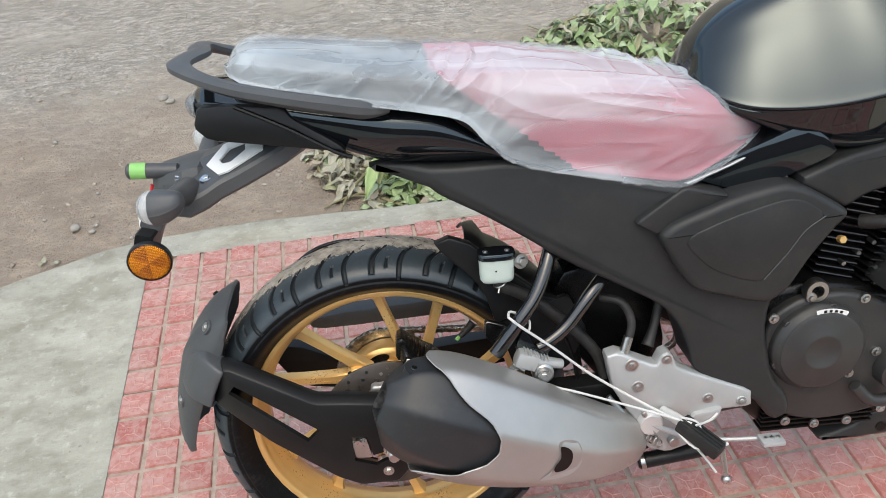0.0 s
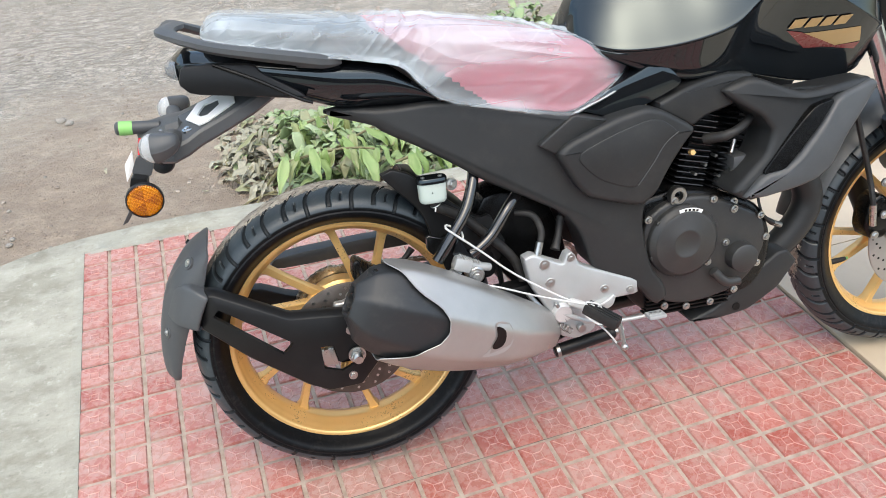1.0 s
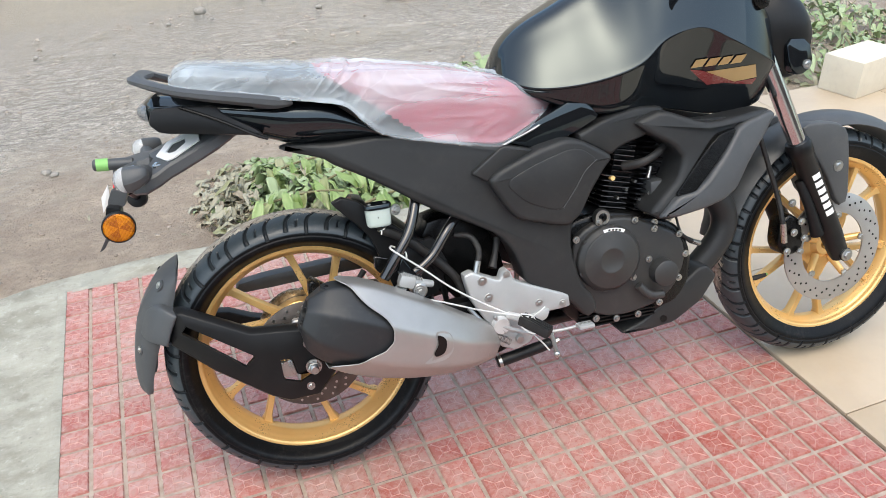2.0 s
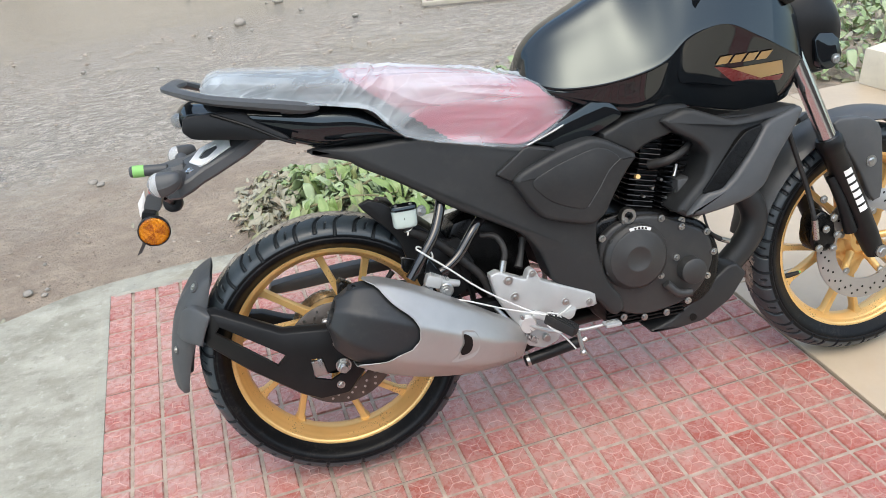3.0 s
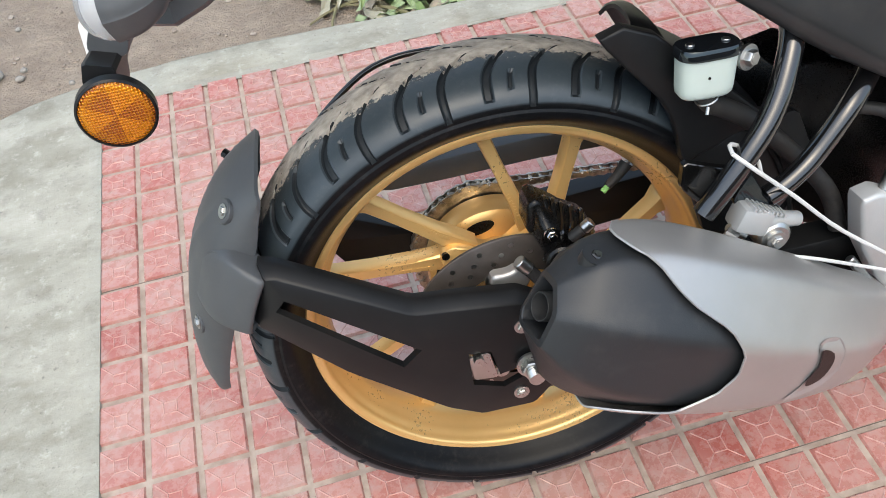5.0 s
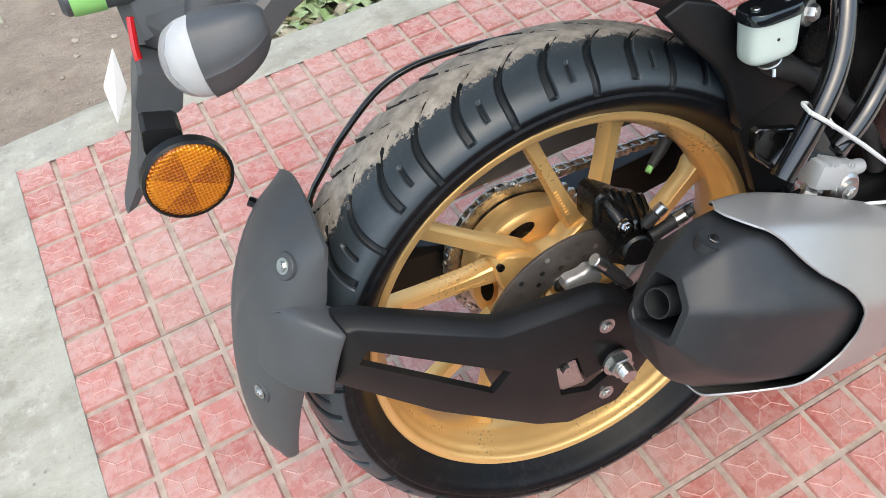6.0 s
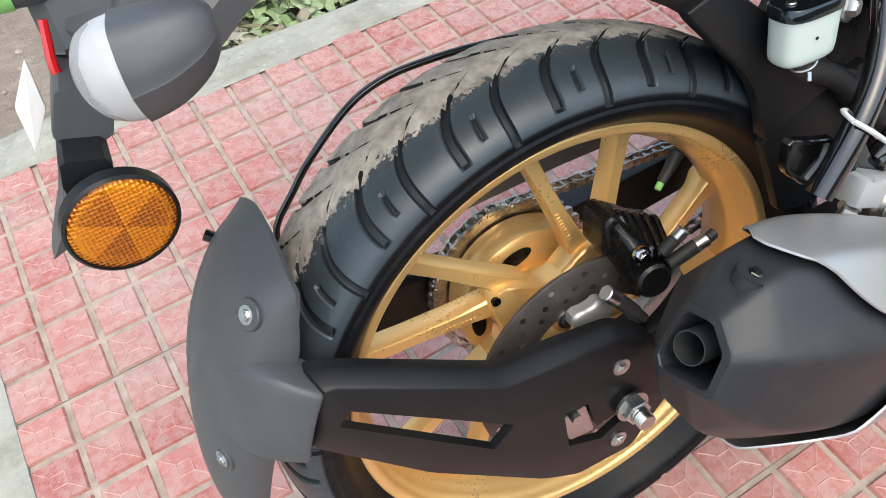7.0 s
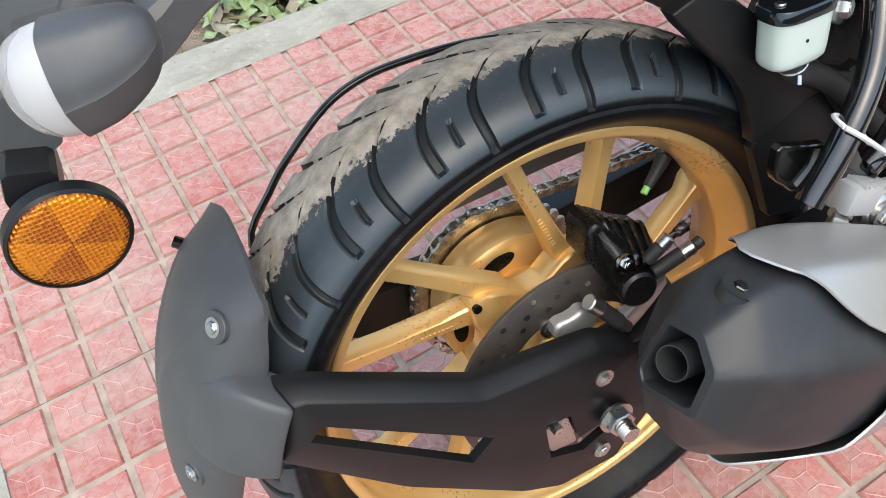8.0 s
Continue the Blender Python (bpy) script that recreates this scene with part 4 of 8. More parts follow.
def wheel(name, at_x, tyre_r, half, rim_half, disc_y, disc_r, pair_turn, label):
    rim_r = 0.2340 if rim_half > 0.04 else 0.2292
    w = part(name, wheel_hub(rim_half, pair_turn), GOLD, bike, label, m=Matrix.Translation((at_x, 0, 0)))
    bm = bmesh.new()
    rh = rim_half
    half_prof = [(rim_r, -rh + 0.001), (rim_r - 0.003, -rh - 0.0015), (rim_r - 0.0085, -rh - 0.0010), (rim_r - 0.0112, -rh + 0.0015), (rim_r - 0.0126, -rh + 0.0050), (rim_r - 0.0140, -rh + 0.0095), (rim_r - 0.0156, -rh + 0.0110), (rim_r - 0.0182, -rh * 0.60), (rim_r - 0.0212, -rh * 0.46), (rim_r - 0.0248, -rh * 0.34), (rim_r - 0.0265, -rh * 0.22)]
    inner_prof = [(rim_r - 0.002, -rh + 0.008), (rim_r - 0.010, -rh * 0.7), (rim_r - 0.018, 0.0), (rim_r - 0.010, rh * 0.7), (rim_r - 0.002, rh - 0.008)]
    revolve(bm, half_prof + [(r, -y) for r, y in reversed(half_prof)] + list(reversed(inner_prof)), 160)
    part("rim", bm, GOLD, w, "gold painted cast rim")
    for k in range(5):
        for s in (-1, 1):
            spoke = part("spoke", spoke_bm(150 + 72 * k, 15.0 * s, 0.086, 0.2100, 0.0180, 0.0108, 0.004, 0.014, 0.024, -20.0, 0.6) if rim_half > 0.04 else spoke_bm(pair_turn + 72 * k, 13.5 * s, 0.086, 0.2060, 0.0150, 0.0105, -0.004, 0.0, 0.024), GOLD, w)
            if rim_half > 0.04:
                part("cast_mark", cast_mark_bm(150 + 72 * k, 15.0 * s, s), GOLD, spoke)
    if rim_half > 0.04:
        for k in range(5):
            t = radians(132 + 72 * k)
            # solid black disc in place of the drain hole's inner shade
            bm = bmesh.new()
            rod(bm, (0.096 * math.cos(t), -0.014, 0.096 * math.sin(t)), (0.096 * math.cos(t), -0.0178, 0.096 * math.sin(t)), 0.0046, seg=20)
            part("hole_shade_disc", bm, ENGINE, w, "black disc standing for the shade in a hole at the root of a spoke pair")
    bm = bmesh.new()
    tyre_mesh(bm, tyre_r, half, 0.2292, rim_r, 0.0898, 60 if rim_half > 0.04 else 40, 90)
    part("tyre", bm, [TYRE, SHADED_GROOVE], w, "black rubber tyre with dried mud on its tread", sharp=28)
    rings = [(disc_r - 0.010, 20, 0.0), (disc_r - 0.020, 20, 0.35), (disc_r - 0.029, 20, 0.7)]
    part("brake_disc", disc_bm(disc_r, disc_r * 0.64, disc_y, 0.0045, 0.0030, rings), [DISC if rim_half > 0.04 else SHIELD, STEEL if rim_half > 0.04 else ENGINE], w, "drilled steel brake disc")
    for k in range(5):
        t = radians(pair_turn + 36 + 72 * k)
        bm = bmesh.new()
        c = Vector((disc_r * 0.60 * math.cos(t), disc_y + 0.001, disc_r * 0.60 * math.sin(t)))
        rod(bm, (c.x * 0.42, c.y * 0.55, c.z * 0.42), (c.x * 1.04, c.y + 0.003, c.z * 1.04), 0.010, 0.0085, 10)
        part("disc_carrier", bm, GOLD, w)
        bolt("disc_bolt", (c.x, c.y - 0.004, c.z), (0, -1, 0), w, 0.0058, 0.004)
    bm = bmesh.new()
    if rim_half > 0.04:
        stem, tip = [(0.146, -0.006, 0.142), (0.138, -0.009, 0.134), (0.129, -0.012, 0.127), (0.122, -0.014, 0.122)], (0.116, -0.016, 0.117)
    else:
        stem, tip = [(-0.190, -0.004, -0.069), (-0.176, -0.010, -0.064), (-0.166, -0.016, -0.060), (-0.160, -0.018, -0.058)], (-0.156, -0.020, -0.056)
    tube(bm, stem, [0.0075, 0.0062, 0.0052, 0.0046], 12, 3)
    valve = part("valve_stem", bm, RUBBER, w, "black rubber valve stem")
    bm = bmesh.new()
    rod(bm, stem[-1], tip, 0.0035, seg=12, chamfer=0.0006)
    part("valve_cap", bm, GREEN, valve, "yellow-green valve cap")
    return w


def wheel_hub(rim_half, pair_turn):
    """The hub's barrel, and a five-lobed web with hollow flanks from which the spokes spring."""
    bm = bmesh.new()
    s = 1.0 if rim_half > 0.04 else 0.72
    revolve(bm, [(0.012, -0.050 * s), (0.026, -0.050 * s), (0.030, -0.045 * s), (0.036, -0.034 * s), (0.052, -0.032 * s), (0.056, -0.028 * s), (0.056, 0.022 * s), (0.050, 0.030 * s), (0.046, 0.050 * s), (0.012, 0.055 * s)], 80)
    rings = []
    for inset, y in ((None, -0.031), (0.004, -0.0305), (0.001, -0.0285), (0.0, -0.024), (0.0, -0.004), (0.004, 0.0), (None, 0.001)):
        ring = []
        for k in range(160):
            t = 2 * math.pi * k / 160
            lobe = (0.5 + 0.5 * math.cos(5 * (t - radians(130 if s == 1.0 else pair_turn)))) ** 1.4
            r = 0.050 if inset is None else 0.064 + 0.036 * lobe - inset
            ring.append((r * math.cos(t), y * s + (0.014 if s == 1.0 else 0.0), r * math.sin(t)))
        rings.append(ring)
    grid(bm, rings, True)
    return bm


rear_wheel = wheel("rear_wheel", 0.0, 0.300, 0.070, 0.0445, -0.066, 0.119, 144, "rear wheel with ten gold spokes in five pairs")
wheel("front_wheel", WHEELBASE, 0.296, 0.052, 0.036, -0.060, 0.141, 118, "front wheel with ten gold spokes in five pairs")


def build_drive():
    """Sprocket, its gold carrier, and the chain with every link."""
    y = 0.082
    bm = bmesh.new()
    n = 41
    outline = []
    for k in range(n * 4):
        t = 2 * math.pi * k / (n * 4)
        r = 0.0925 + (0.0045, 0.0025, -0.0025, 0.0025)[k % 4]
        outline.append((r * math.cos(t), r * math.sin(t)))
    plate(bm, outline, y + 0.003, y - 0.003, 0.0008, steps=1)
    part("sprocket", bm, CHAIN, rear_wheel, "oily steel sprocket")
    bm = bmesh.new()
    revolve(bm, [(0.020, 0.034), (0.060, 0.034), (0.074, 0.037), (0.081, 0.042), (0.083, 0.050), (0.081, 0.076), (0.020, 0.078)], 72)
    part("sprocket_carrier", bm, GOLD, rear_wheel, "gold sprocket carrier, its oval openings shown as black patches")
    # flat black ovals give the shade of openings the carrier lacks
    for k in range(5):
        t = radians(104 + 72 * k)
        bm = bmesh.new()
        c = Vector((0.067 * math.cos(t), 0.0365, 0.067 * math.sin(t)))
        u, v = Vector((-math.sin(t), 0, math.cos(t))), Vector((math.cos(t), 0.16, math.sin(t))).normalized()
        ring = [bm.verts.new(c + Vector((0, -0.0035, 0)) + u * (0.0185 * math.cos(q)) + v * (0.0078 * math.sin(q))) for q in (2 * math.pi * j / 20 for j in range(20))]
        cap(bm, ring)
        part("oval_shade", bm, ENGINE, rear_wheel)
    r, fx, fz, fr = 0.0955, 0.500, 0.030, 0.030
    path = []
    tilt = math.atan2(fz, fx)
    for t in np.linspace(tilt + math.pi / 2 + 0.12, tilt + 3 * math.pi / 2 - 0.12, 60):
        path.append((r * math.cos(t), r * math.sin(t)))
    path += [(fx + fr * math.cos(t), fz + fr * math.sin(t)) for t in np.linspace(tilt - math.pi / 2, tilt + math.pi / 2, 16)]
    path = np.array(path + path[:1])
    dist = np.r_[0, np.cumsum(np.linalg.norm(np.diff(path, axis=0), axis=1))]
    count = int(dist[-1] / 0.0127)
    at = [(np.interp(d, dist, path[:, 0]), np.interp(d, dist, path[:, 1])) for d in np.linspace(0, dist[-1], count + 1)]
    bm = bmesh.new()
    for k in range(count):
        a, b = Vector((at[k][0], 0, at[k][1])), Vector((at[k + 1][0], 0, at[k + 1][1]))
        d = (b - a).normalized()
        s = Vector((-d.z, 0, d.x))
        for side in (-1, 1):
            yy = y + side * (0.0062 if k % 2 else 0.0046)
            ring = [a - d * 0.004 + s * q for q in (-0.003, 0.003)] + [a + s * 0.0046, a.lerp(b, 0.5) + s * 0.0034, b + s * 0.0046] + [b + d * 0.004 + s * q for q in (0.003, -0.003)] + [b - s * 0.0046, a.lerp(b, 0.5) - s * 0.0034, a - s * 0.0046]
            lo = [bm.verts.new((p.x, yy - 0.0008, p.z)) for p in ring]
            hi = [bm.verts.new((p.x, yy + 0.0008, p.z)) for p in ring]
            cap(bm, list(reversed(lo))), cap(bm, hi)
            for i in range(len(ring)):
                bm.faces.new((lo[i], lo[(i + 1) % len(ring)], hi[(i + 1) % len(ring)], hi[i]))
        rod(bm, (a.x, y - 0.0085, a.z), (a.x, y + 0.0085, a.z), 0.0028, seg=8)
    part("chain", bm, CHAIN, bike, "oily steel drive chain")
    bm = bmesh.new()
    plate(bm, rounded([(-0.135, 0.118), (-0.12, 0.140), (0.115, 0.152), (0.30, 0.135), (0.42, 0.11), (0.42, 0.085), (0.30, 0.112), (0.115, 0.122), (-0.10, 0.112)]), 0.108, 0.072, 0.003)
    part("chain_guard", bm, GREY_PLASTIC, bike, "dark grey plastic chain guard")
    bm = bmesh.new()
    plate(bm, rounded([(-0.215, 0.055), (-0.175, 0.075), (-0.09, 0.035), (-0.03, 0.03), (0.30, 0.06), (0.46, 0.07), (0.47, 0.02), (0.30, 0.005), (0.02, -0.03), (-0.08, -0.03), (-0.17, -0.015)]), 0.13, 0.098, 0.004)
    part("swingarm", bm, MATTE, bike, "matte black steel swingarm")
    bm = bmesh.new()
    plate(bm, rounded([(-0.05, 0.028), (0.10, 0.052), (0.46, 0.07), (0.47, 0.02), (0.30, 0.0), (0.05, -0.03), (-0.05, -0.028)]), -0.070, -0.105, 0.005)
    part("swingarm", bm, MATTE, bike, "matte black steel swingarm")
    bm = bmesh.new()
    tube(bm, [(-0.20, 0.11, 0.06), (-0.222, 0.118, 0.135), (-0.190, 0.12, 0.180), (-0.160, 0.12, 0.210), (-0.120, 0.12, 0.240), (-0.085, 0.12, 0.253), (-0.045, 0.12, 0.256), (0.02, 0.12, 0.252), (0.12, 0.12, 0.235)], 0.0036, 10, 4)
    part("side_guard_rail", bm, FRAME, bike, "thin black rail of the side guard")


build_drive()


def build_axle():
    bm = bmesh.new()
    rod(bm, (0, -0.150, 0), (0, 0.150, 0), 0.0085, seg=16, chamfer=0.001)
    axle = part("rear_axle", bm, STEEL, bike, "zinc plated axle with its nut")
    bm = bmesh.new()
    rod(bm, (0, -0.136, 0), (0, -0.133, 0), 0.0165, seg=28)
    part("washer", bm, STEEL, axle)
    bm = bmesh.new()
    tube(bm, [(0, -0.134, 0), (0, -0.1345, 0), (0, -0.1445, 0), (0, -0.1455, 0)], [0.012, 0.0132, 0.0132, 0.0115], 6)
    part("nut", bm, STEEL, axle, sharp=20)
    bm = bmesh.new()
    for k in range(5):
        rod(bm, (0, -0.1465 - k * 0.0024, 0), (0, -0.1480 - k * 0.0024, 0), 0.0088, 0.0078, seg=14)
    part("thread", bm, STEEL, axle)


build_axle()


def build_hugger():
    """The tyre hugger: a curved shield behind the tyre on a two-bar arm bolted at the axle."""
    hug = part("tyre_hugger", hugger_arm(), MATTE, bike, "matte black tyre hugger with a two-bar arm")
    bm = bmesh.new()
    # angle round the axle, half width, radius on the crown, fall of the flanks, radius of the edge
    spans = [(134.2, 0.0755, 0.3365, 0.005, 0.3230), (136.5, 0.0765, 0.3425, 0.009, 0.3185), (139.5, 0.0780, 0.3485, 0.0125, 0.3140), (142.5, 0.0790, 0.3520, 0.0145, 0.309), (146.0, 0.0800, 0.3540, 0.0155, 0.305), (151, 0.0805, 0.3552, 0.0155, 0.303), (157, 0.0790, 0.3560, 0.0155, 0.304),
             (163, 0.0765, 0.3565, 0.0155, 0.307), (169, 0.0730, 0.3570, 0.0155, 0.312), (175, 0.0690, 0.3580, 0.0155, 0.319), (180, 0.0655, 0.3585, 0.0150, 0.326), (183, 0.0610, 0.3580, 0.0140, 0.330), (184.4, 0.0540, 0.3560, 0.012, 0.334)]
    pts = curve_points(spans, 4)
    outer, inner = [], []
    for a, wide, r, fall, edge in pts:
        ro, ri = [], []
        for k in range(33):
            u = abs(k / 16 - 1)
            t = radians(a + (2.7 * u**3 + (1.6 * u**2 if k > 16 else 0.0)) * max(0.0, (146 - a) / 12))
            y = (k / 16 - 1) * wide
            # gently domed crown, a soft fold, then the flank turned in towards the tyre
            dome = r - fall * (min(u, 0.76) / 0.76) ** 2.2
            rr = dome if u < 0.76 else dome + (edge - dome) * ((u - 0.76) / 0.24) ** 1.25
            y += (0.0 if u < 0.76 else (0.004 if y > 0 else -0.004) * math.sin(math.pi * (u - 0.76) / 0.24))
            # moulded crease that wanders from the crown out to the fold
            line = np.interp(a, [138.5, 142, 149, 156, 162], [0.80, 0.66, 0.44, 0.20, 0.05])
            fade = max(0.0, min(1.0, (a - 138) / 4, (163 - a) / 8))
            rr += 0.0024 * fade * math.exp(-(((u - line) / 0.09) ** 2))
            ro.append((rr * math.cos(t), y, rr * math.sin(t)))
            ri.append(((rr - 0.004) * math.cos(t), y * 0.985, (rr - 0.004) * math.sin(t)))
        outer.append(ro), inner.append(ri)
    a, b = grid(bm, outer), grid(bm, [list(r) for r in inner])
    for k in range(len(a) - 1):
        for i in (0, -1):
            bm.faces.new((a[k][i], a[k + 1][i], b[k + 1][i], b[k][i]))
    for k in (0, -1):
        for i in range(32):
            bm.faces.new((a[k][i], a[k][i + 1], b[k][i + 1], b[k][i]))
    part("shield", bm, GREY_PLASTIC, hug, "curved dark grey plastic shield", sharp=40)
    # the box-shaped collar that joins the shield to the arm
    bm = bmesh.new()
    rows = []
    for y, r, a0, a1, lip in curve_points([(-0.0400, 0.3480, 153.5, 161.0, 0.001), (-0.0480, 0.3458, 152.8, 161.2, 0.001), (-0.0570, 0.3424, 151.7, 161.5, 0.002), (-0.0680, 0.3372, 150.2, 161.8, 0.006), (-0.0800, 0.3310, 149.2, 161.8, 0.014), (-0.0920, 0.3228, 148.2, 161.6, 0.024), (-0.1020, 0.3115, 147.9, 161.4, 0.034), (-0.1085, 0.3000, 147.9, 161.2, 0.036), (-0.1120, 0.2905, 148.0, 161.1, 0.034), (-0.1090, 0.2875, 148.1, 161.0, 0.030)], 3):
        row = []
        for da, dy, dr in ((-0.9, lip, 0.001), (-0.5, lip * 0.5, 0.0005), (-0.1, 0.0040, -0.0004), (0.25, 0.0012, -0.0002), (0.9, 0.0, 0.0)):
            t = radians(a0 + (da if da > 0 else da * min(1.0, lip / 0.03)))
            row.append(((r + dr) * math.cos(t), y + dy, (r + dr) * math.sin(t)))
        for k in range(1, 8):
            t = radians(a0 + 0.7 + (a1 - a0 - 1.4) * k / 8)
            row.append((r * math.cos(t), y, r * math.sin(t)))
        for da, dy, dr in ((0.7, 0.0, 0.0), (0.25, 0.0008, -0.0004), (0.0, 0.0030, -0.0020), (0.1, lip * 0.5, -0.006), (0.6, lip, -0.012)):
            t = radians(a1 - da)
            row.append(((r + dr) * math.cos(t), y + dy, (r + dr) * math.sin(t)))
        rows.append(row)
    grid(bm, rows)
    thicken(bm, 0.003)
    part("collar", bm, GREY_PLASTIC, hug, sharp=40)
    for c in ((-0.2715, -0.0575, 0.2058), (-0.3340, -0.0525, 0.0762)):
        n = Vector((c[0], -0.15, c[2])).normalized()
        bm = bmesh.new()
        d = Vector(c)
        tube(bm, [d - n * 0.004, d + n * 0.0004, d + n * 0.0012, d + n * 0.0012, d + n * 0.0002], [0.0128, 0.0124, 0.0116, 0.0102, 0.0094], 28, ends=False)
        part("recess", bm, GREY_PLASTIC, hug)
        # black disc inside the raised ring, giving the shade of a recess
        bm = bmesh.new()
        rod(bm, d - n * 0.003, d + n * 0.0006, 0.0098, seg=28)
        part("recess_shade", bm, ENGINE, hug)
        bolt("bolt", d + n * 0.0004, n, hug, 0.0048, 0.0035)
    bm = bmesh.new()
    rod(bm, (-0.266, 0.054, 0.198), (-0.2790, 0.0610, 0.2070), 0.0050, seg=8)
    part("bolt", bm, ENGINE, hug)
    for c in ((-0.012, -0.126, -0.045), (-0.006, -0.126, 0.050)):
        bm = bmesh.new()
        rod(bm, (c[0], -0.120, c[2]), (c[0], -0.1275, c[2]), 0.0115, seg=24)
        part("bushing", bm, ENGINE, hug)
        bolt("bolt", (c[0], -0.128, c[2]), (0, -1, 0), hug, 0.0056, 0.0045)
    bm = bmesh.new()
    plate(bm, rounded([(-0.067, 0.017), (-0.042, 0.021), (-0.035, -0.018), (-0.061, -0.016)], 1, 0.08), -0.118, -0.1262, 0.0012)
    part("adjuster_plate", bm, STEEL, hug, "bright folded steel adjuster plate")
    bm = bmesh.new()
    rod(bm, (-0.055, -0.120, 0.017), (-0.055, -0.134, 0.017), 0.0055, seg=6)
    part("adjuster_tab", bm, STEEL, hug)


def hugger_arm():
    bm = bmesh.new()

    def y_of(x, z):
        return -0.128 + 0.13 * max(0.0, -0.12 - x) + 0.5 * max(0.0, -0.242 - x)

    # one moulding with a long slot between its two bars, a window round the adjuster and a broad slanting top edge
    body = rounded([(-0.2420, 0.1585), (-0.113, 0.0905), (-0.060, 0.0850), (-0.008, 0.0780), (0.020, 0.060), (0.040, 0.026), (0.050, -0.012), (0.042, -0.020), (0.002, -0.0655), (-0.056, -0.0665), (-0.090, -0.0480), (-0.185, 0.0240), (-0.2680, 0.0935)], 1, 0.05)
    slot = [(-0.2320, 0.1290), (-0.1110, 0.0440), (-0.1320, 0.0240), (-0.2430, 0.1160)]
    window = [(-0.0645, 0.0255), (-0.0405, 0.0230), (-0.0335, -0.0120), (0.006, -0.004), (0.008, -0.014), (-0.030, -0.032), (-0.0630, -0.0200)]
    rings = []
    for grow, back in ((0.0090, 0.026), (0.0095, 0.018), (0.0085, 0.0140), (0.0030, 0.0030), (0.0012, 0.0008), (0.0, 0.0)):
        rings.append([(x, y_of(x, z) + back, z) for x, z in inset_ring(body, -grow)])
    vs = grid(bm, rings, True)
    edges = [bm.edges.get((vs[-1][i], vs[-1][(i + 1) % len(vs[-1])])) for i in range(len(vs[-1]))]
    for hole in (slot, window):
        front = [bm.verts.new((x, y_of(x, z), z)) for x, z in hole]
        back = [bm.verts.new((x, y_of(x, z) + 0.008, z)) for x, z in inset_ring(hole, 0.0015 if hole is slot else 0.0)]
        for i in range(len(hole)):
            n = (i + 1) % len(hole)
            bm.faces.new((front[i], front[n], back[n], back[i]))
            edges.append(bm.edges.get((front[i], front[n])))
    bmesh.ops.triangle_fill(bm, use_beauty=True, use_dissolve=False, edges=edges)
    return bm


build_hugger()


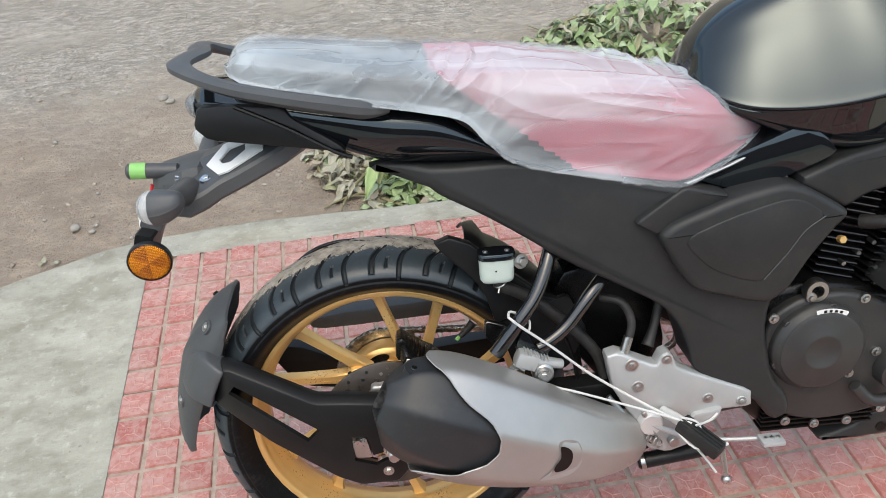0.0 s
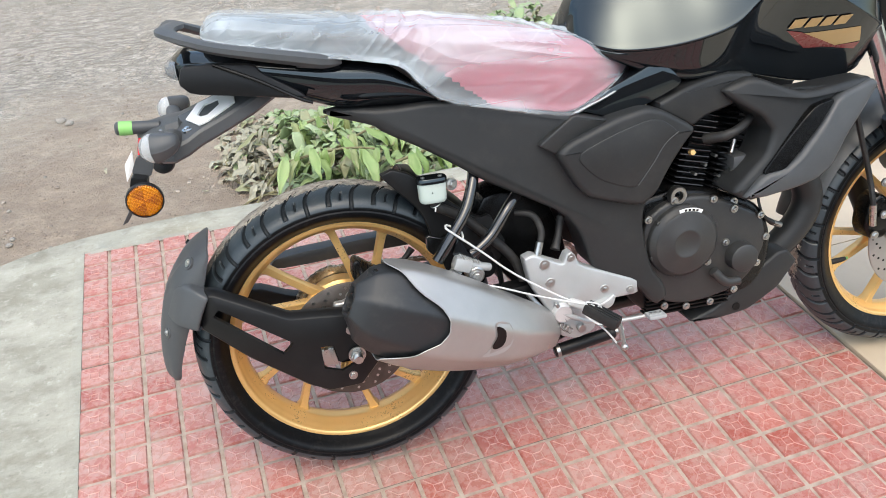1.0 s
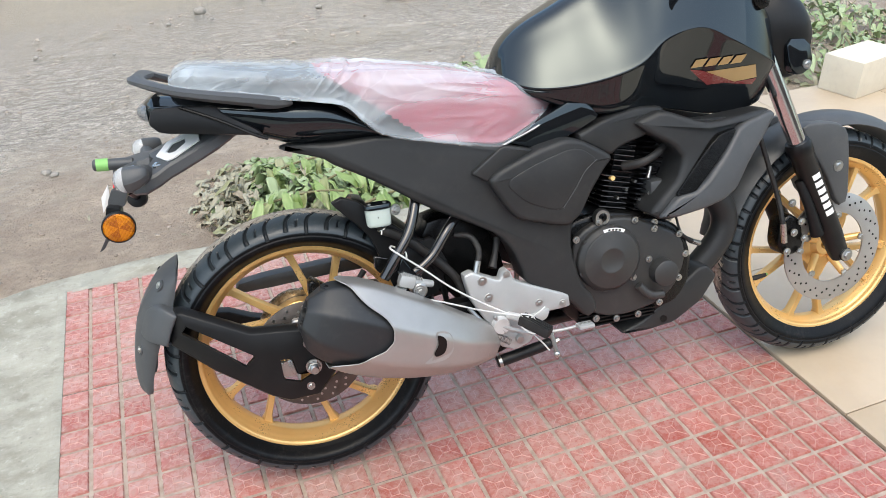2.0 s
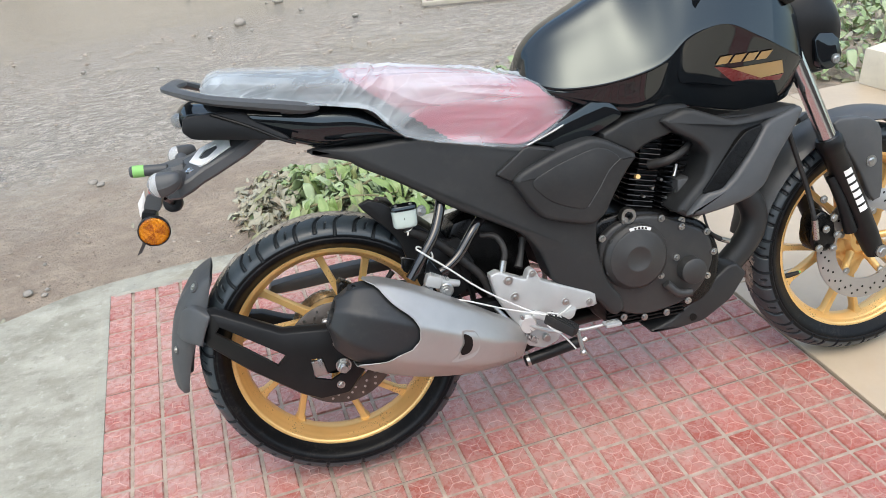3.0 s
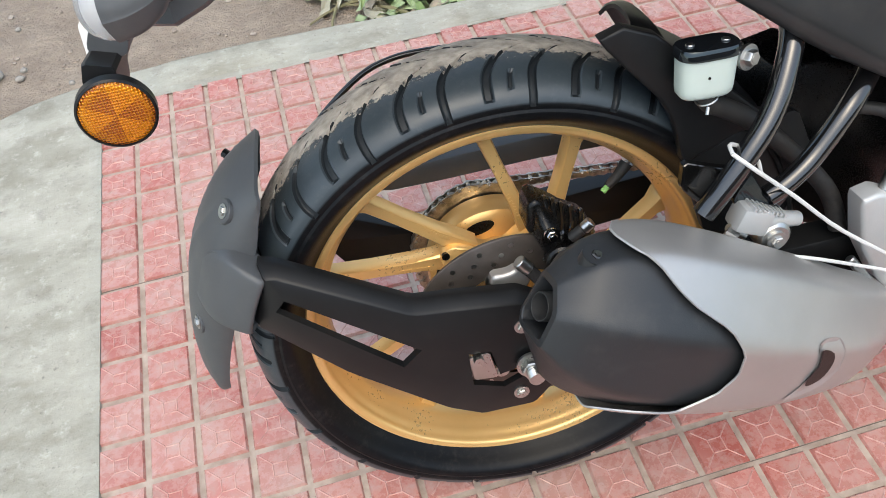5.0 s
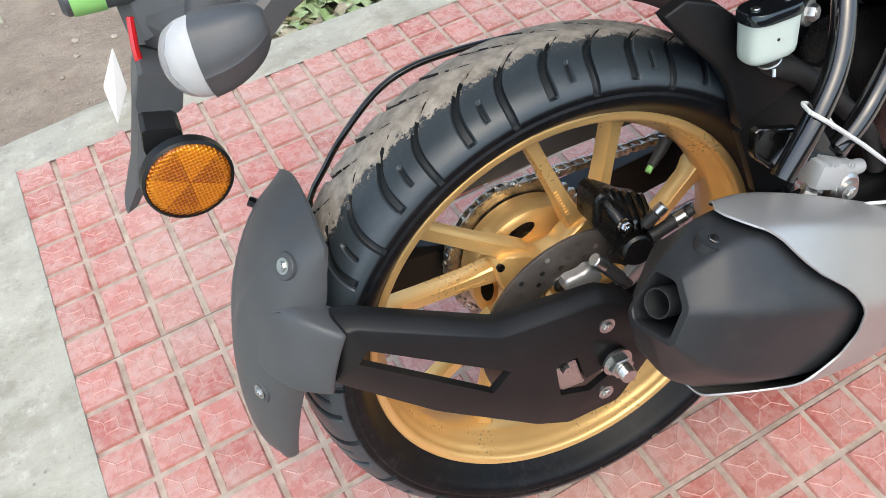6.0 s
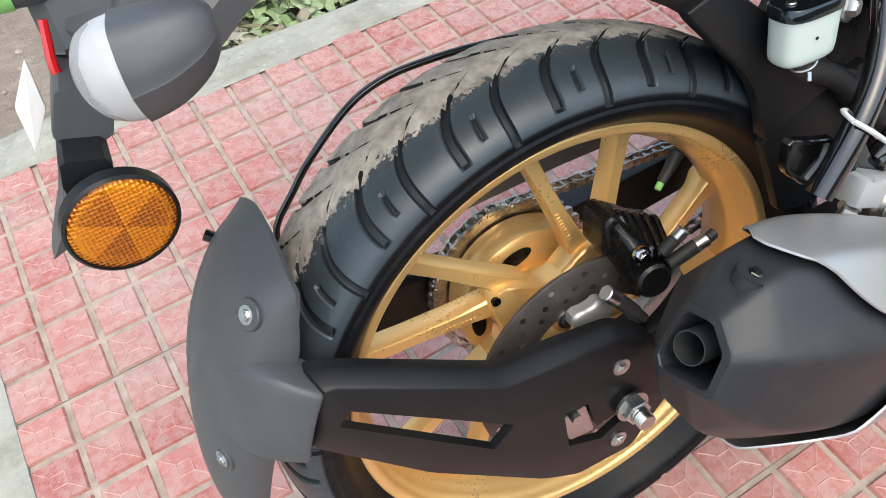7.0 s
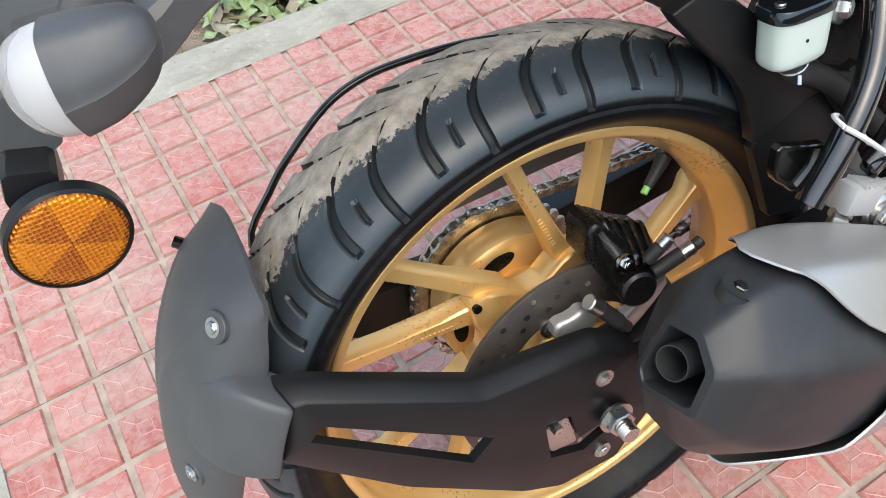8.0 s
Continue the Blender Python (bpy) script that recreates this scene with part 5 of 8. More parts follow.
def build_caliper():
    """Rear caliper over the top of the disc, with a pad cover, ribs, pins and a bare slide arm."""
    bm = bmesh.new()
    inner = rounded([(0.004, 0.128), (0.008, 0.163), (0.019, 0.167), (0.050, 0.150), (0.082, 0.126), (0.094, 0.098), (0.066, 0.080), (0.030, 0.090)], 1, 0.18)
    outer = rounded([(0.012, 0.134), (0.016, 0.146), (0.024, 0.148), (0.045, 0.139), (0.064, 0.126), (0.067, 0.116), (0.044, 0.096), (0.022, 0.108)], 1, 0.18)
    inner, outer = ([(x if x > 0.06 else 0.0168 + 0.72 * x, z - 0.004 if x < 0.06 else z) for x, z in ring] for ring in (inner, outer))
    rows = [[(x, -0.046, z) for x, z in inner], [(x, -0.064, z) for x, z in inner]]
    for f, y in ((0.30, -0.078), (0.70, -0.092), (1.0, -0.098)):
        rows.append([(a * (1 - f) + b * f, y, c * (1 - f) + d * f) for (a, c), (b, d) in zip(inner, outer)])
    vs = grid(bm, rows, True)
    cap(bm, vs[0]), cap(bm, vs[-1])
    cal = part("brake_caliper", bm, ENGINE, bike, "black rear brake caliper with cooling fins")
    bm = bmesh.new()
    plate(bm, rounded([(0.015, 0.124), (0.018, 0.160), (0.028, 0.165), (0.037, 0.155), (0.033, 0.124)], 1, 0.2), -0.044, -0.078, 0.006, steps=3)
    part("pad_cover", bm, ENGINE, cal, "smooth black pad cover")
    for x0, z0, x1, z1 in ((0.038, 0.157, 0.033, 0.130), (0.046, 0.152, 0.039, 0.131), (0.055, 0.146, 0.046, 0.130), (0.065, 0.140, 0.054, 0.127), (0.076, 0.133, 0.062, 0.122)):
        bm = bmesh.new()
        tube(bm, [(x0, -0.060, z0 - 0.001), (x0, -0.067, z0), (x0 * 0.6 + x1 * 0.4, -0.084, z0 * 0.6 + z1 * 0.4), (x1, -0.1005, z1 + 0.006), (x1, -0.1005, z1 - 0.004)], [0.0020, 0.0028, 0.0028, 0.0026, 0.002], 8, 4)
        part("fin", bm, FRAME, cal)
    bm = bmesh.new()
    rod(bm, (0.046, -0.090, 0.105), (0.044, -0.110, 0.107), 0.0165, seg=28, chamfer=0.0025)
    part("piston_housing", bm, ENGINE, cal)
    for p0, p1, r, mat in (((0.054, -0.103, 0.130), (0.066, -0.106, 0.141), 0.0058, RUBBER), ((0.066, -0.106, 0.141), (0.074, -0.107, 0.148), 0.0062, STEEL), ((0.060, -0.104, 0.114), (0.088, -0.106, 0.123), 0.0066, RUBBER), ((0.086, -0.106, 0.122), (0.098, -0.107, 0.126), 0.0068, STEEL),
                           ((0.098, -0.107, 0.126), (0.106, -0.107, 0.129), 0.0050, RUBBER), ((0.000, -0.100, 0.112), (0.010, -0.102, 0.100), 0.0074, STEEL), ((0.008, -0.102, 0.103), (0.026, -0.105, 0.078), 0.0068, RUBBER), ((0.026, -0.105, 0.078), (0.034, -0.106, 0.067), 0.0052, RUBBER)):
        bm = bmesh.new()
        rod(bm, p0, p1, r, seg=14, chamfer=0.0010)
        part("pin", bm, mat, cal)
    bm = bmesh.new()
    plate(bm, rounded([(-0.030, 0.080), (-0.026, 0.092), (-0.010, 0.091), (0.000, 0.096), (0.012, 0.087), (0.014, 0.072), (-0.002, 0.063), (-0.020, 0.068)], 1, 0.22), -0.080, -0.093, 0.005, steps=3)
    part("slide_arm", bm, SHIELD, cal, "bare cast aluminium slide arm")
    bm = bmesh.new()
    plate(bm, rounded([(0.026, 0.062), (0.040, 0.072), (0.066, 0.092), (0.080, 0.098), (0.082, 0.084), (0.050, 0.054), (0.034, 0.050)], 1, 0.2), -0.088, -0.098, 0.004, steps=2)
    part("slide_arm", bm, SHIELD, cal, "bare cast aluminium slide arm")
    bolt("bleed_bolt", (0.035, -0.102, 0.137), (0, -1, 0.15), cal, 0.0050, 0.006, CHROME)


build_caliper()


# ---- exhaust ----
MUFFLER = [(-0.010, -0.213, 0.150, 0.036, 0.033), (0.000, -0.211, 0.145, 0.051, 0.046), (0.024, -0.206, 0.133, 0.070, 0.061), (0.060, -0.200, 0.115, 0.081, 0.074), (0.110, -0.196, 0.090, 0.084, 0.077), (0.170, -0.189, 0.061, 0.080, 0.073),
           (0.235, -0.177, 0.031, 0.070, 0.068), (0.300, -0.160, 0.002, 0.056, 0.060), (0.355, -0.140, -0.020, 0.042, 0.046), (0.392, -0.120, -0.040, 0.026, 0.030)]


def muffler_point(s, turn, grow=0.0, power=34.0):
    """A place on the muffler: s along it (0 to 1), turn round it (0 up, 90 outwards)."""
    k = s * (len(MUFFLER) - 1)
    cols = np.array(MUFFLER)
    i = min(int(k), len(MUFFLER) - 2)
    a, b, c, d = (cols[min(max(i + j, 0), len(cols) - 1)] for j in (-1, 0, 1, 2))
    t = k - i
    x, y, z, h, w = 0.5 * (2 * b + (c - a) * t + (2 * a - 5 * b + 4 * c - d) * t * t + (3 * b - a - 3 * c + d) * t**3)
    cs, sn = math.cos(radians(turn)), math.sin(radians(turn))
    if sn < 0:                                            # flatter on the wheel's side
        w *= float(np.interp(s, [0.0, 0.15, 0.35, 0.6], [0.85, 0.85, 0.60, 0.40]))
    r = sum(max(0.0, math.cos(radians(turn - 45 * q))) ** power for q in range(8)) ** (-1 / power)
    slope = Vector((0.42, 0, 0.907))
    p = Vector((x, y, z)) + slope * (cs * r * (h + grow)) + Vector((0, -1, 0)) * (sn * r * (w + grow))
    return p


def shield_start(turn):
    """Where the silver shield begins: far forward on the outer side, nearly at the back above and below."""
    a = (turn + 180) % 360 - 180
    keys = [(-180, 0.335), (-150, 0.40), (-90, 0.45), (-60, 0.42), (-45, 0.345), (-30, 0.27), (-12, 0.235), (0, 0.24), (10, 0.255), (18, 0.27), (30, 0.325), (40, 0.36), (48, 0.395), (58, 0.465), (70, 0.50), (84, 0.512), (98, 0.495), (110, 0.448), (124, 0.422), (136, 0.385), (150, 0.34), (180, 0.32)]
    return float(np.interp(a, [k[0] for k in keys], [k[1] for k in keys]))


def build_muffler():
    seg = 128
    bm = bmesh.new()
    rows = [[muffler_point(s, 360 * k / seg) for k in range(seg)] for s in [*np.linspace(0.175, 0.215, 3), *np.linspace(0.24, 0.99, 44)]]
    # the open tail: a six-cornered window in a flat end face, its walls running inwards
    window = rounded([(0.0235, -0.0142), (0.0293, 0.0103), (0.0157, 0.0275), (-0.0145, 0.0283), (-0.0259, -0.0134), (-0.0185, -0.0205)], 1, 0.09)
    centre = Vector((-0.010, -0.2135, 0.1495))
    up, out, back = Vector((0.42, 0, 0.907)), Vector((0, -1, 0)), Vector((-0.907, 0, 0.42))

    def window_ring(scale, depth):
        ring = []
        for k in range(seg):
            d = np.array([math.cos(2 * math.pi * k / seg), math.sin(2 * math.pi * k / seg)])
            best = 1.0
            for a, b in zip(window, window[1:] + window[:1]):
                a, e = np.array(a), np.array(b) - np.array(a)
                det = d[0] * -e[1] + e[0] * d[1]
                if abs(det) > 1e-12:
                    s = (a[0] * -e[1] + e[0] * a[1]) / det
                    if s > 0 and -1e-6 <= (d[0] * a[1] - d[1] * a[0]) / det <= 1 + 1e-6:
                        best = min(best, s)
            ring.append(centre + (up * d[0] + out * d[1]) * (best * scale) - back * depth)
        return ring

    lip = [window_ring(0.90, 0.060), window_ring(0.95, 0.010), window_ring(0.99, 0.0012), window_ring(1.03, 0.0), window_ring(1.24, 0.0008), window_ring(1.30, 0.0022)]
    vs = grid(bm, lip + rows, True)
    cap(bm, vs[0]), cap(bm, vs[-1])
    muffler = part("muffler", bm, SATIN, bike, "stubby muffler with a satin black end cap", sharp=30)
    bm = bmesh.new()
    rows = []
    for s in np.linspace(0, 1, 40):
        rows.append([muffler_point(min(0.999, shield_start(360 * k / 96) + (0.998 - shield_start(360 * k / 96)) * s), 360 * k / 96, 0.0076) for k in range(96)])
    vs = grid(bm, rows, True)
    cap(bm, vs[-1])
    part("heat_shield", bm, SHIELD, muffler, "silver painted heat shield", sharp=60)
    bm = bmesh.new()
    rows = []
    for g, ds in ((0.0062, 0.001), (0.0066, -0.0010), (0.0079, -0.0010), (0.0084, 0.0002), (0.0083, 0.0016), (0.0078, 0.0026)):
        rows.append([muffler_point(shield_start(360 * k / 96) + ds, 360 * k / 96, g) for k in range(96)])
    grid(bm, rows, True)
    part("shield_edge", bm, SHIELD_EDGE, muffler, "bright bevelled edge of the shield", sharp=40)
    # vent in the shield: opening's shade as a black patch, bright crescent behind it
    rim = [(0.645, 62), (0.692, 58), (0.713, 71), (0.722, 86), (0.703, 101), (0.640, 108), (0.655, 97), (0.660, 80)]
    mouth = [(0.650, 66), (0.680, 68), (0.694, 80), (0.690, 91), (0.668, 96), (0.658, 90), (0.662, 78)]
    for ring, mat, g, label in ((rim, SHIELD_EDGE, 0.0086, "bright rim of the vent slot"), (mouth, ENGINE, 0.0098, "black patch standing for the shade in the vent slot")):
        bm = bmesh.new()
        cap(bm, [bm.verts.new(muffler_point(s, a, g)) for s, a in curve_points(ring, 3, True)])
        part("vent_slot", bm, mat, muffler, label)
    bm = bmesh.new()
    c, d = Vector((-0.007, -0.213, 0.1485)), Vector((0.88, 0.22, -0.42)).normalized()
    _, e, g = frame_at(d)
    ring = [math.cos(2 * math.pi * k / 32) * e + math.sin(2 * math.pi * k / 32) * g for k in range(32)]
    grid(bm, [[c + d * q + r * v for v in ring] for q, r in ((0.052, 0.0132), (0.0008, 0.0132), (0.0, 0.0128), (0.0, 0.0120), (0.0008, 0.0116), (0.050, 0.0116))], True)
    part("outlet_pipe", bm, PANEL, muffler, "grey steel outlet pipe")
    # a bolt sunk in a round well on top of the cap, and a plain one by the front end
    p, q = muffler_point(0.190, 10), muffler_point(0.190, 10, 0.02)
    n = ((q - p).normalized() + Vector((-0.12, 0, 0))).normalized()
    p = p - n * 0.0022
    bm = bmesh.new()
    tube(bm, [p - n * 0.008, p + n * 0.0016, p + n * 0.0020, p + n * 0.0014, p - n * 0.0030], [0.0138, 0.0132, 0.0122, 0.0110, 0.0102], 36, ends=False)
    part("bolt_well", bm, SATIN, muffler)
    # the well's floor is coloured black to deepen its shade
    bm = bmesh.new()
    rod(bm, p - n * 0.006, p - n * 0.0002, 0.0108, seg=28)
    part("well_shade", bm, ENGINE, muffler)
    bolt("bolt", p - n * 0.0004, n, muffler, 0.0058, 0.004, FRAME)
    p, q = muffler_point(0.90, 104, 0.001), muffler_point(0.90, 104, 0.02)
    n = (q - p).normalized()
    bm = bmesh.new()
    rod(bm, p - n * 0.006, p + n * 0.0018, 0.0084, seg=28)
    part("boss", bm, ENGINE, muffler)
    bolt("bolt", p + n * 0.0006, n, muffler, 0.006, 0.003, STEEL)
    bm = bmesh.new()
    tube(bm, [(0.38, -0.118, -0.045), (0.42, -0.095, -0.050), (0.50, -0.045, -0.050), (0.60, -0.01, -0.055), (0.75, -0.01, -0.055), (0.90, -0.035, -0.02)], 0.021, 16, 5)
    part("link_pipe", bm, ENGINE, bike, "matte black exhaust link pipe")
    bm = bmesh.new()
    tube(bm, [(0.90, -0.035, -0.02), (0.955, -0.045, 0.020), (1.005, -0.05, 0.080), (1.018, -0.05, 0.130), (0.995, -0.05, 0.180), (0.94, -0.04, 0.225), (0.86, -0.03, 0.24)], 0.031, 20, 6)
    part("header_pipe", bm, PANEL, bike, "thick matte black header pipe")


build_muffler()


# ---- bodywork ----
def sec(top, low, w, waist=None, zc=None, bottom_w=0.75, crown=0.0):
    """Half a section of a saddle-like body: top, rounded shoulder, side, tuck."""
    zc = zc if zc is not None else (top + low) / 2
    return [(0.0, top), (0.45 * w, top - 0.004 - crown), (0.80 * w, top - 0.012 - crown * 2.2), (0.96 * w, top - 0.30 * (top - zc) - 0.012), (w, zc), (0.97 * w, low + 0.28 * (zc - low)), (bottom_w * w, low), (0.0, low + 0.002)]


SEAT = [(-0.178, 0.596, 0.586, 0.045), (-0.165, 0.612, 0.578, 0.070), (-0.140, 0.620, 0.572, 0.092), (-0.08, 0.615, 0.560, 0.112), (0.0, 0.605, 0.545, 0.124), (0.08, 0.596, 0.530, 0.128), (0.135, 0.592, 0.515, 0.130), (0.165, 0.590, 0.484, 0.131), (0.205, 0.586, 0.452, 0.132),
        (0.29, 0.573, 0.428, 0.130), (0.38, 0.553, 0.408, 0.126), (0.445, 0.537, 0.398, 0.120), (0.50, 0.523, 0.418, 0.108), (0.55, 0.504, 0.440, 0.088), (0.585, 0.486, 0.456, 0.058), (0.602, 0.474, 0.464, 0.030)]


def build_seat():
    seat = thing_part("seat")
    # the black cover runs forward and down along the flank in a slanting line
    for name, keep, label in (("rider_seat", lambda x: x > 0.12, "maroon vinyl rider seat with a black flank"), ("pillion_seat", lambda x: x < 0.17, "black vinyl pillion seat")):
        bm = bmesh.new()
        skin(bm, [(x, sec(t, l, w, bottom_w=0.9)) for x, t, l, w in SEAT if keep(x)], 8, 12)
        for f in bm.faces:
            c = f.calc_center_median()
            f.material_index = 1 if c.x < 0.095 or (c.x < 0.33 and c.z < 0.515 - 0.78 * (c.x - 0.185)) else 0
        part(name, bm, [SEAT_RED, SEAT_BLACK], seat, label)
    return seat


def thing_part(name, label=""):
    ob = new(name)
    ob.empty_display_size = 0.05
    ob.parent = bike
    return tagged(ob, label) if label else ob


seat = build_seat()


def build_film():
    """The wrinkled wrapping film drawn over the whole seat."""
    bm = bmesh.new()

    def ridge(n, thin):
        return max(0.0, 1 - abs(n) * thin)

    def wrinkle(x, y, z):
        """Taut wrinkles that fan out from the tank end, and short creases across them where the film gathers."""
        v = Vector((x, y, z))
        fan = math.atan2(z - 0.47, 0.80 - x)
        w1, w2, w3 = noise.noise(v * 5), noise.noise(v * 8 + Vector((7, 0, 0))), noise.noise(v * 6 + Vector((0, 9, 3)))
        long = ridge(noise.noise(Vector((x * 3.5, fan * 17 + y * 9, 3))), 4.0) * max(0.0, 0.45 + w3) * 0.0065
        slant = ridge(noise.noise(Vector(((x + z) * 24, (x - z) * 5, y * 7))), 4.5) * max(0.0, 0.15 + w1) * 0.0085
        cross = ridge(noise.noise(Vector(((x - 1.2 * z) * 26, (x + z) * 6, y * 8 + 9))), 4.5) * max(0.0, 0.10 + w2) * 0.0085
        slack = 0.0025 * noise.noise(v * 7)
        d = Vector((0, y, (z - 0.50) * 1.3))
        d = d.normalized() if d.length > 1e-4 else Vector((0, 0, 1))
        return tuple(v + d * (0.0035 + max(-0.002, long + slant + cross + slack)))

    rows = [(x, [(a * 1.01, b) for a, b in sec(t + 0.002, l, w + 0.002, bottom_w=0.985)]) for x, t, l, w in SEAT]
    skin(bm, rows, 16, 18, True, wobble=wrinkle)
    film = solid("plastic_wrap", bm, FILM, "wrinkled milky plastic film wrapped over the seat", "plastic film", m=bike.matrix_basis.copy(), sharp=18)
    return film


build_film()

# station, top, bottom, half width, height of the crease
TANK = [(0.474, 0.540, 0.512, 0.050, 0.525), (0.490, 0.582, 0.498, 0.092, 0.514), (0.535, 0.622, 0.478, 0.126, 0.500), (0.610, 0.658, 0.446, 0.148, 0.499), (0.685, 0.692, 0.428, 0.162, 0.510), (0.745, 0.708, 0.430, 0.169, 0.530), (0.800, 0.715, 0.426, 0.172, 0.572),
        (0.880, 0.714, 0.405, 0.172, 0.585), (0.960, 0.696, 0.388, 0.166, 0.550), (1.030, 0.655, 0.386, 0.152, 0.515), (1.085, 0.600, 0.398, 0.128, 0.490), (1.110, 0.550, 0.415, 0.095, 0.480)]


def tank_section(x, top, low, w, zc):
    """Crowned top, a flat facet down to a crisp crease, and a hollow undercut flank."""
    h = zc - low
    lean = 0.50 * h * min(1.0, max(0.35, (x - 0.45) / 0.12))
    k = float(np.interp(x, [0.69, 0.79], [0.40, 0.80]))      # the facet is a knee dent; ahead of it the side stands steep
    facet = [(k * w + (1 - k) * w * f, (top - 0.013) + (zc - top + 0.013) * f + 0.006 * math.sin(math.pi * f)) for f in (0.0, 0.25, 0.5, 0.75, 0.95)]
    return [(0.0, top), (0.6 * k * w, top - 0.002)] + facet + [(w, zc), (w - 0.004, zc - 0.005), (w - lean * 0.42, zc - 0.35 * h), (w - lean * 0.80, zc - 0.70 * h), (w - lean - 0.002, low + 0.012), (w - lean - 0.018, low), (0.0, low + 0.03)]


def build_tank():
    bm = bmesh.new()
    skin(bm, [(x, tank_section(x, t, l, w, zc)) for x, t, l, w, zc in TANK], 4, 7)
    tank = part("fuel_tank", bm, GLOSS, bike, "gloss black fuel tank with moulded shrouds", sharp=55)
    tree = mathutils_tree(tank)

    def decal(name, corners, mat, label, nx=14, nz=5, lift=0.0012):
        bm = bmesh.new()
        rows = []
        (ax, az), (bx, bz), (cx, cz), (dx, dz) = corners
        for j in range(nz + 1):
            v = j / nz
            row = []
            for i in range(nx + 1):
                u = i / nx
                x = (ax + (bx - ax) * u) * (1 - v) + (dx + (cx - dx) * u) * v
                z = (az + (bz - az) * u) * (1 - v) + (dz + (cz - dz) * u) * v
                hit = tree.ray_cast(Vector((x, -1, z)), Vector((0, 1, 0)))[0]
                row.append((x, (hit.y if hit else -0.16) - lift, z))
            rows.append(row)
        grid(bm, rows)
        part(name, bm, mat, tank, label)

    decal("gold_stripe", [(0.912, 0.488), (1.030, 0.492), (1.046, 0.462), (0.992, 0.458)], GOLD_DECAL, "gold flash decal")
    decal("red_stripe", [(0.880, 0.497), (0.912, 0.491), (0.992, 0.458), (0.930, 0.458)], RED_DECAL, "dark red flash decal", lift=0.0016)
    decal("red_stripe", [(0.955, 0.460), (0.992, 0.458), (1.046, 0.460), (1.040, 0.446)], RED_DECAL, "dark red flash decal", lift=0.0020)
    for x0, x1 in ((0.880, 0.906), (0.911, 0.934), (0.939, 0.961), (0.966, 0.990)):
        decal("badge_bar", [(x0, 0.500), (x1, 0.501), (x1 + 0.007, 0.518), (x0 + 0.007, 0.517)], GOLD_DECAL, "raised plain gold badge bar", 4, 3, 0.003)
    bm = bmesh.new()
    rod(bm, (0.83, 0, 0.700), (0.83, 0, 0.722), 0.042, seg=40, chamfer=0.004)
    part("filler_cap", bm, STEEL, tank, "round metal filler cap")
    bm = bmesh.new()
    plate(bm, rounded([(0.455, 0.398), (0.524, 0.376), (0.600, 0.395), (0.662, 0.428), (0.640, 0.455), (0.606, 0.470), (0.570, 0.452)], 1, 0.15), -0.060, lambda x, z: -0.100 - 0.10 * (x - 0.45) * 1.6, 0.004)
    part_pair("tank_flank", bm, GLOSS, bike, "gloss black flank below the tank")
    bm = bmesh.new()
    tube(bm, [(0.448, -0.117, 0.394), (0.52, -0.112, 0.418), (0.575, -0.107, 0.446), (0.606, -0.098, 0.470), (0.612, -0.07, 0.486), (0.596, -0.05, 0.497)], [0.0028, 0.0032, 0.0028], 8, 5)
    part_pair("seat_trim", bm, STEEL, bike, "bright trim strip along the seat edge")


def mathutils_tree(ob):
    from mathutils.bvhtree import BVHTree
    me = ob.data
    return BVHTree.FromPolygons([v.co.copy() for v in me.vertices], [tuple(p.vertices) for p in me.polygons])


build_tank()


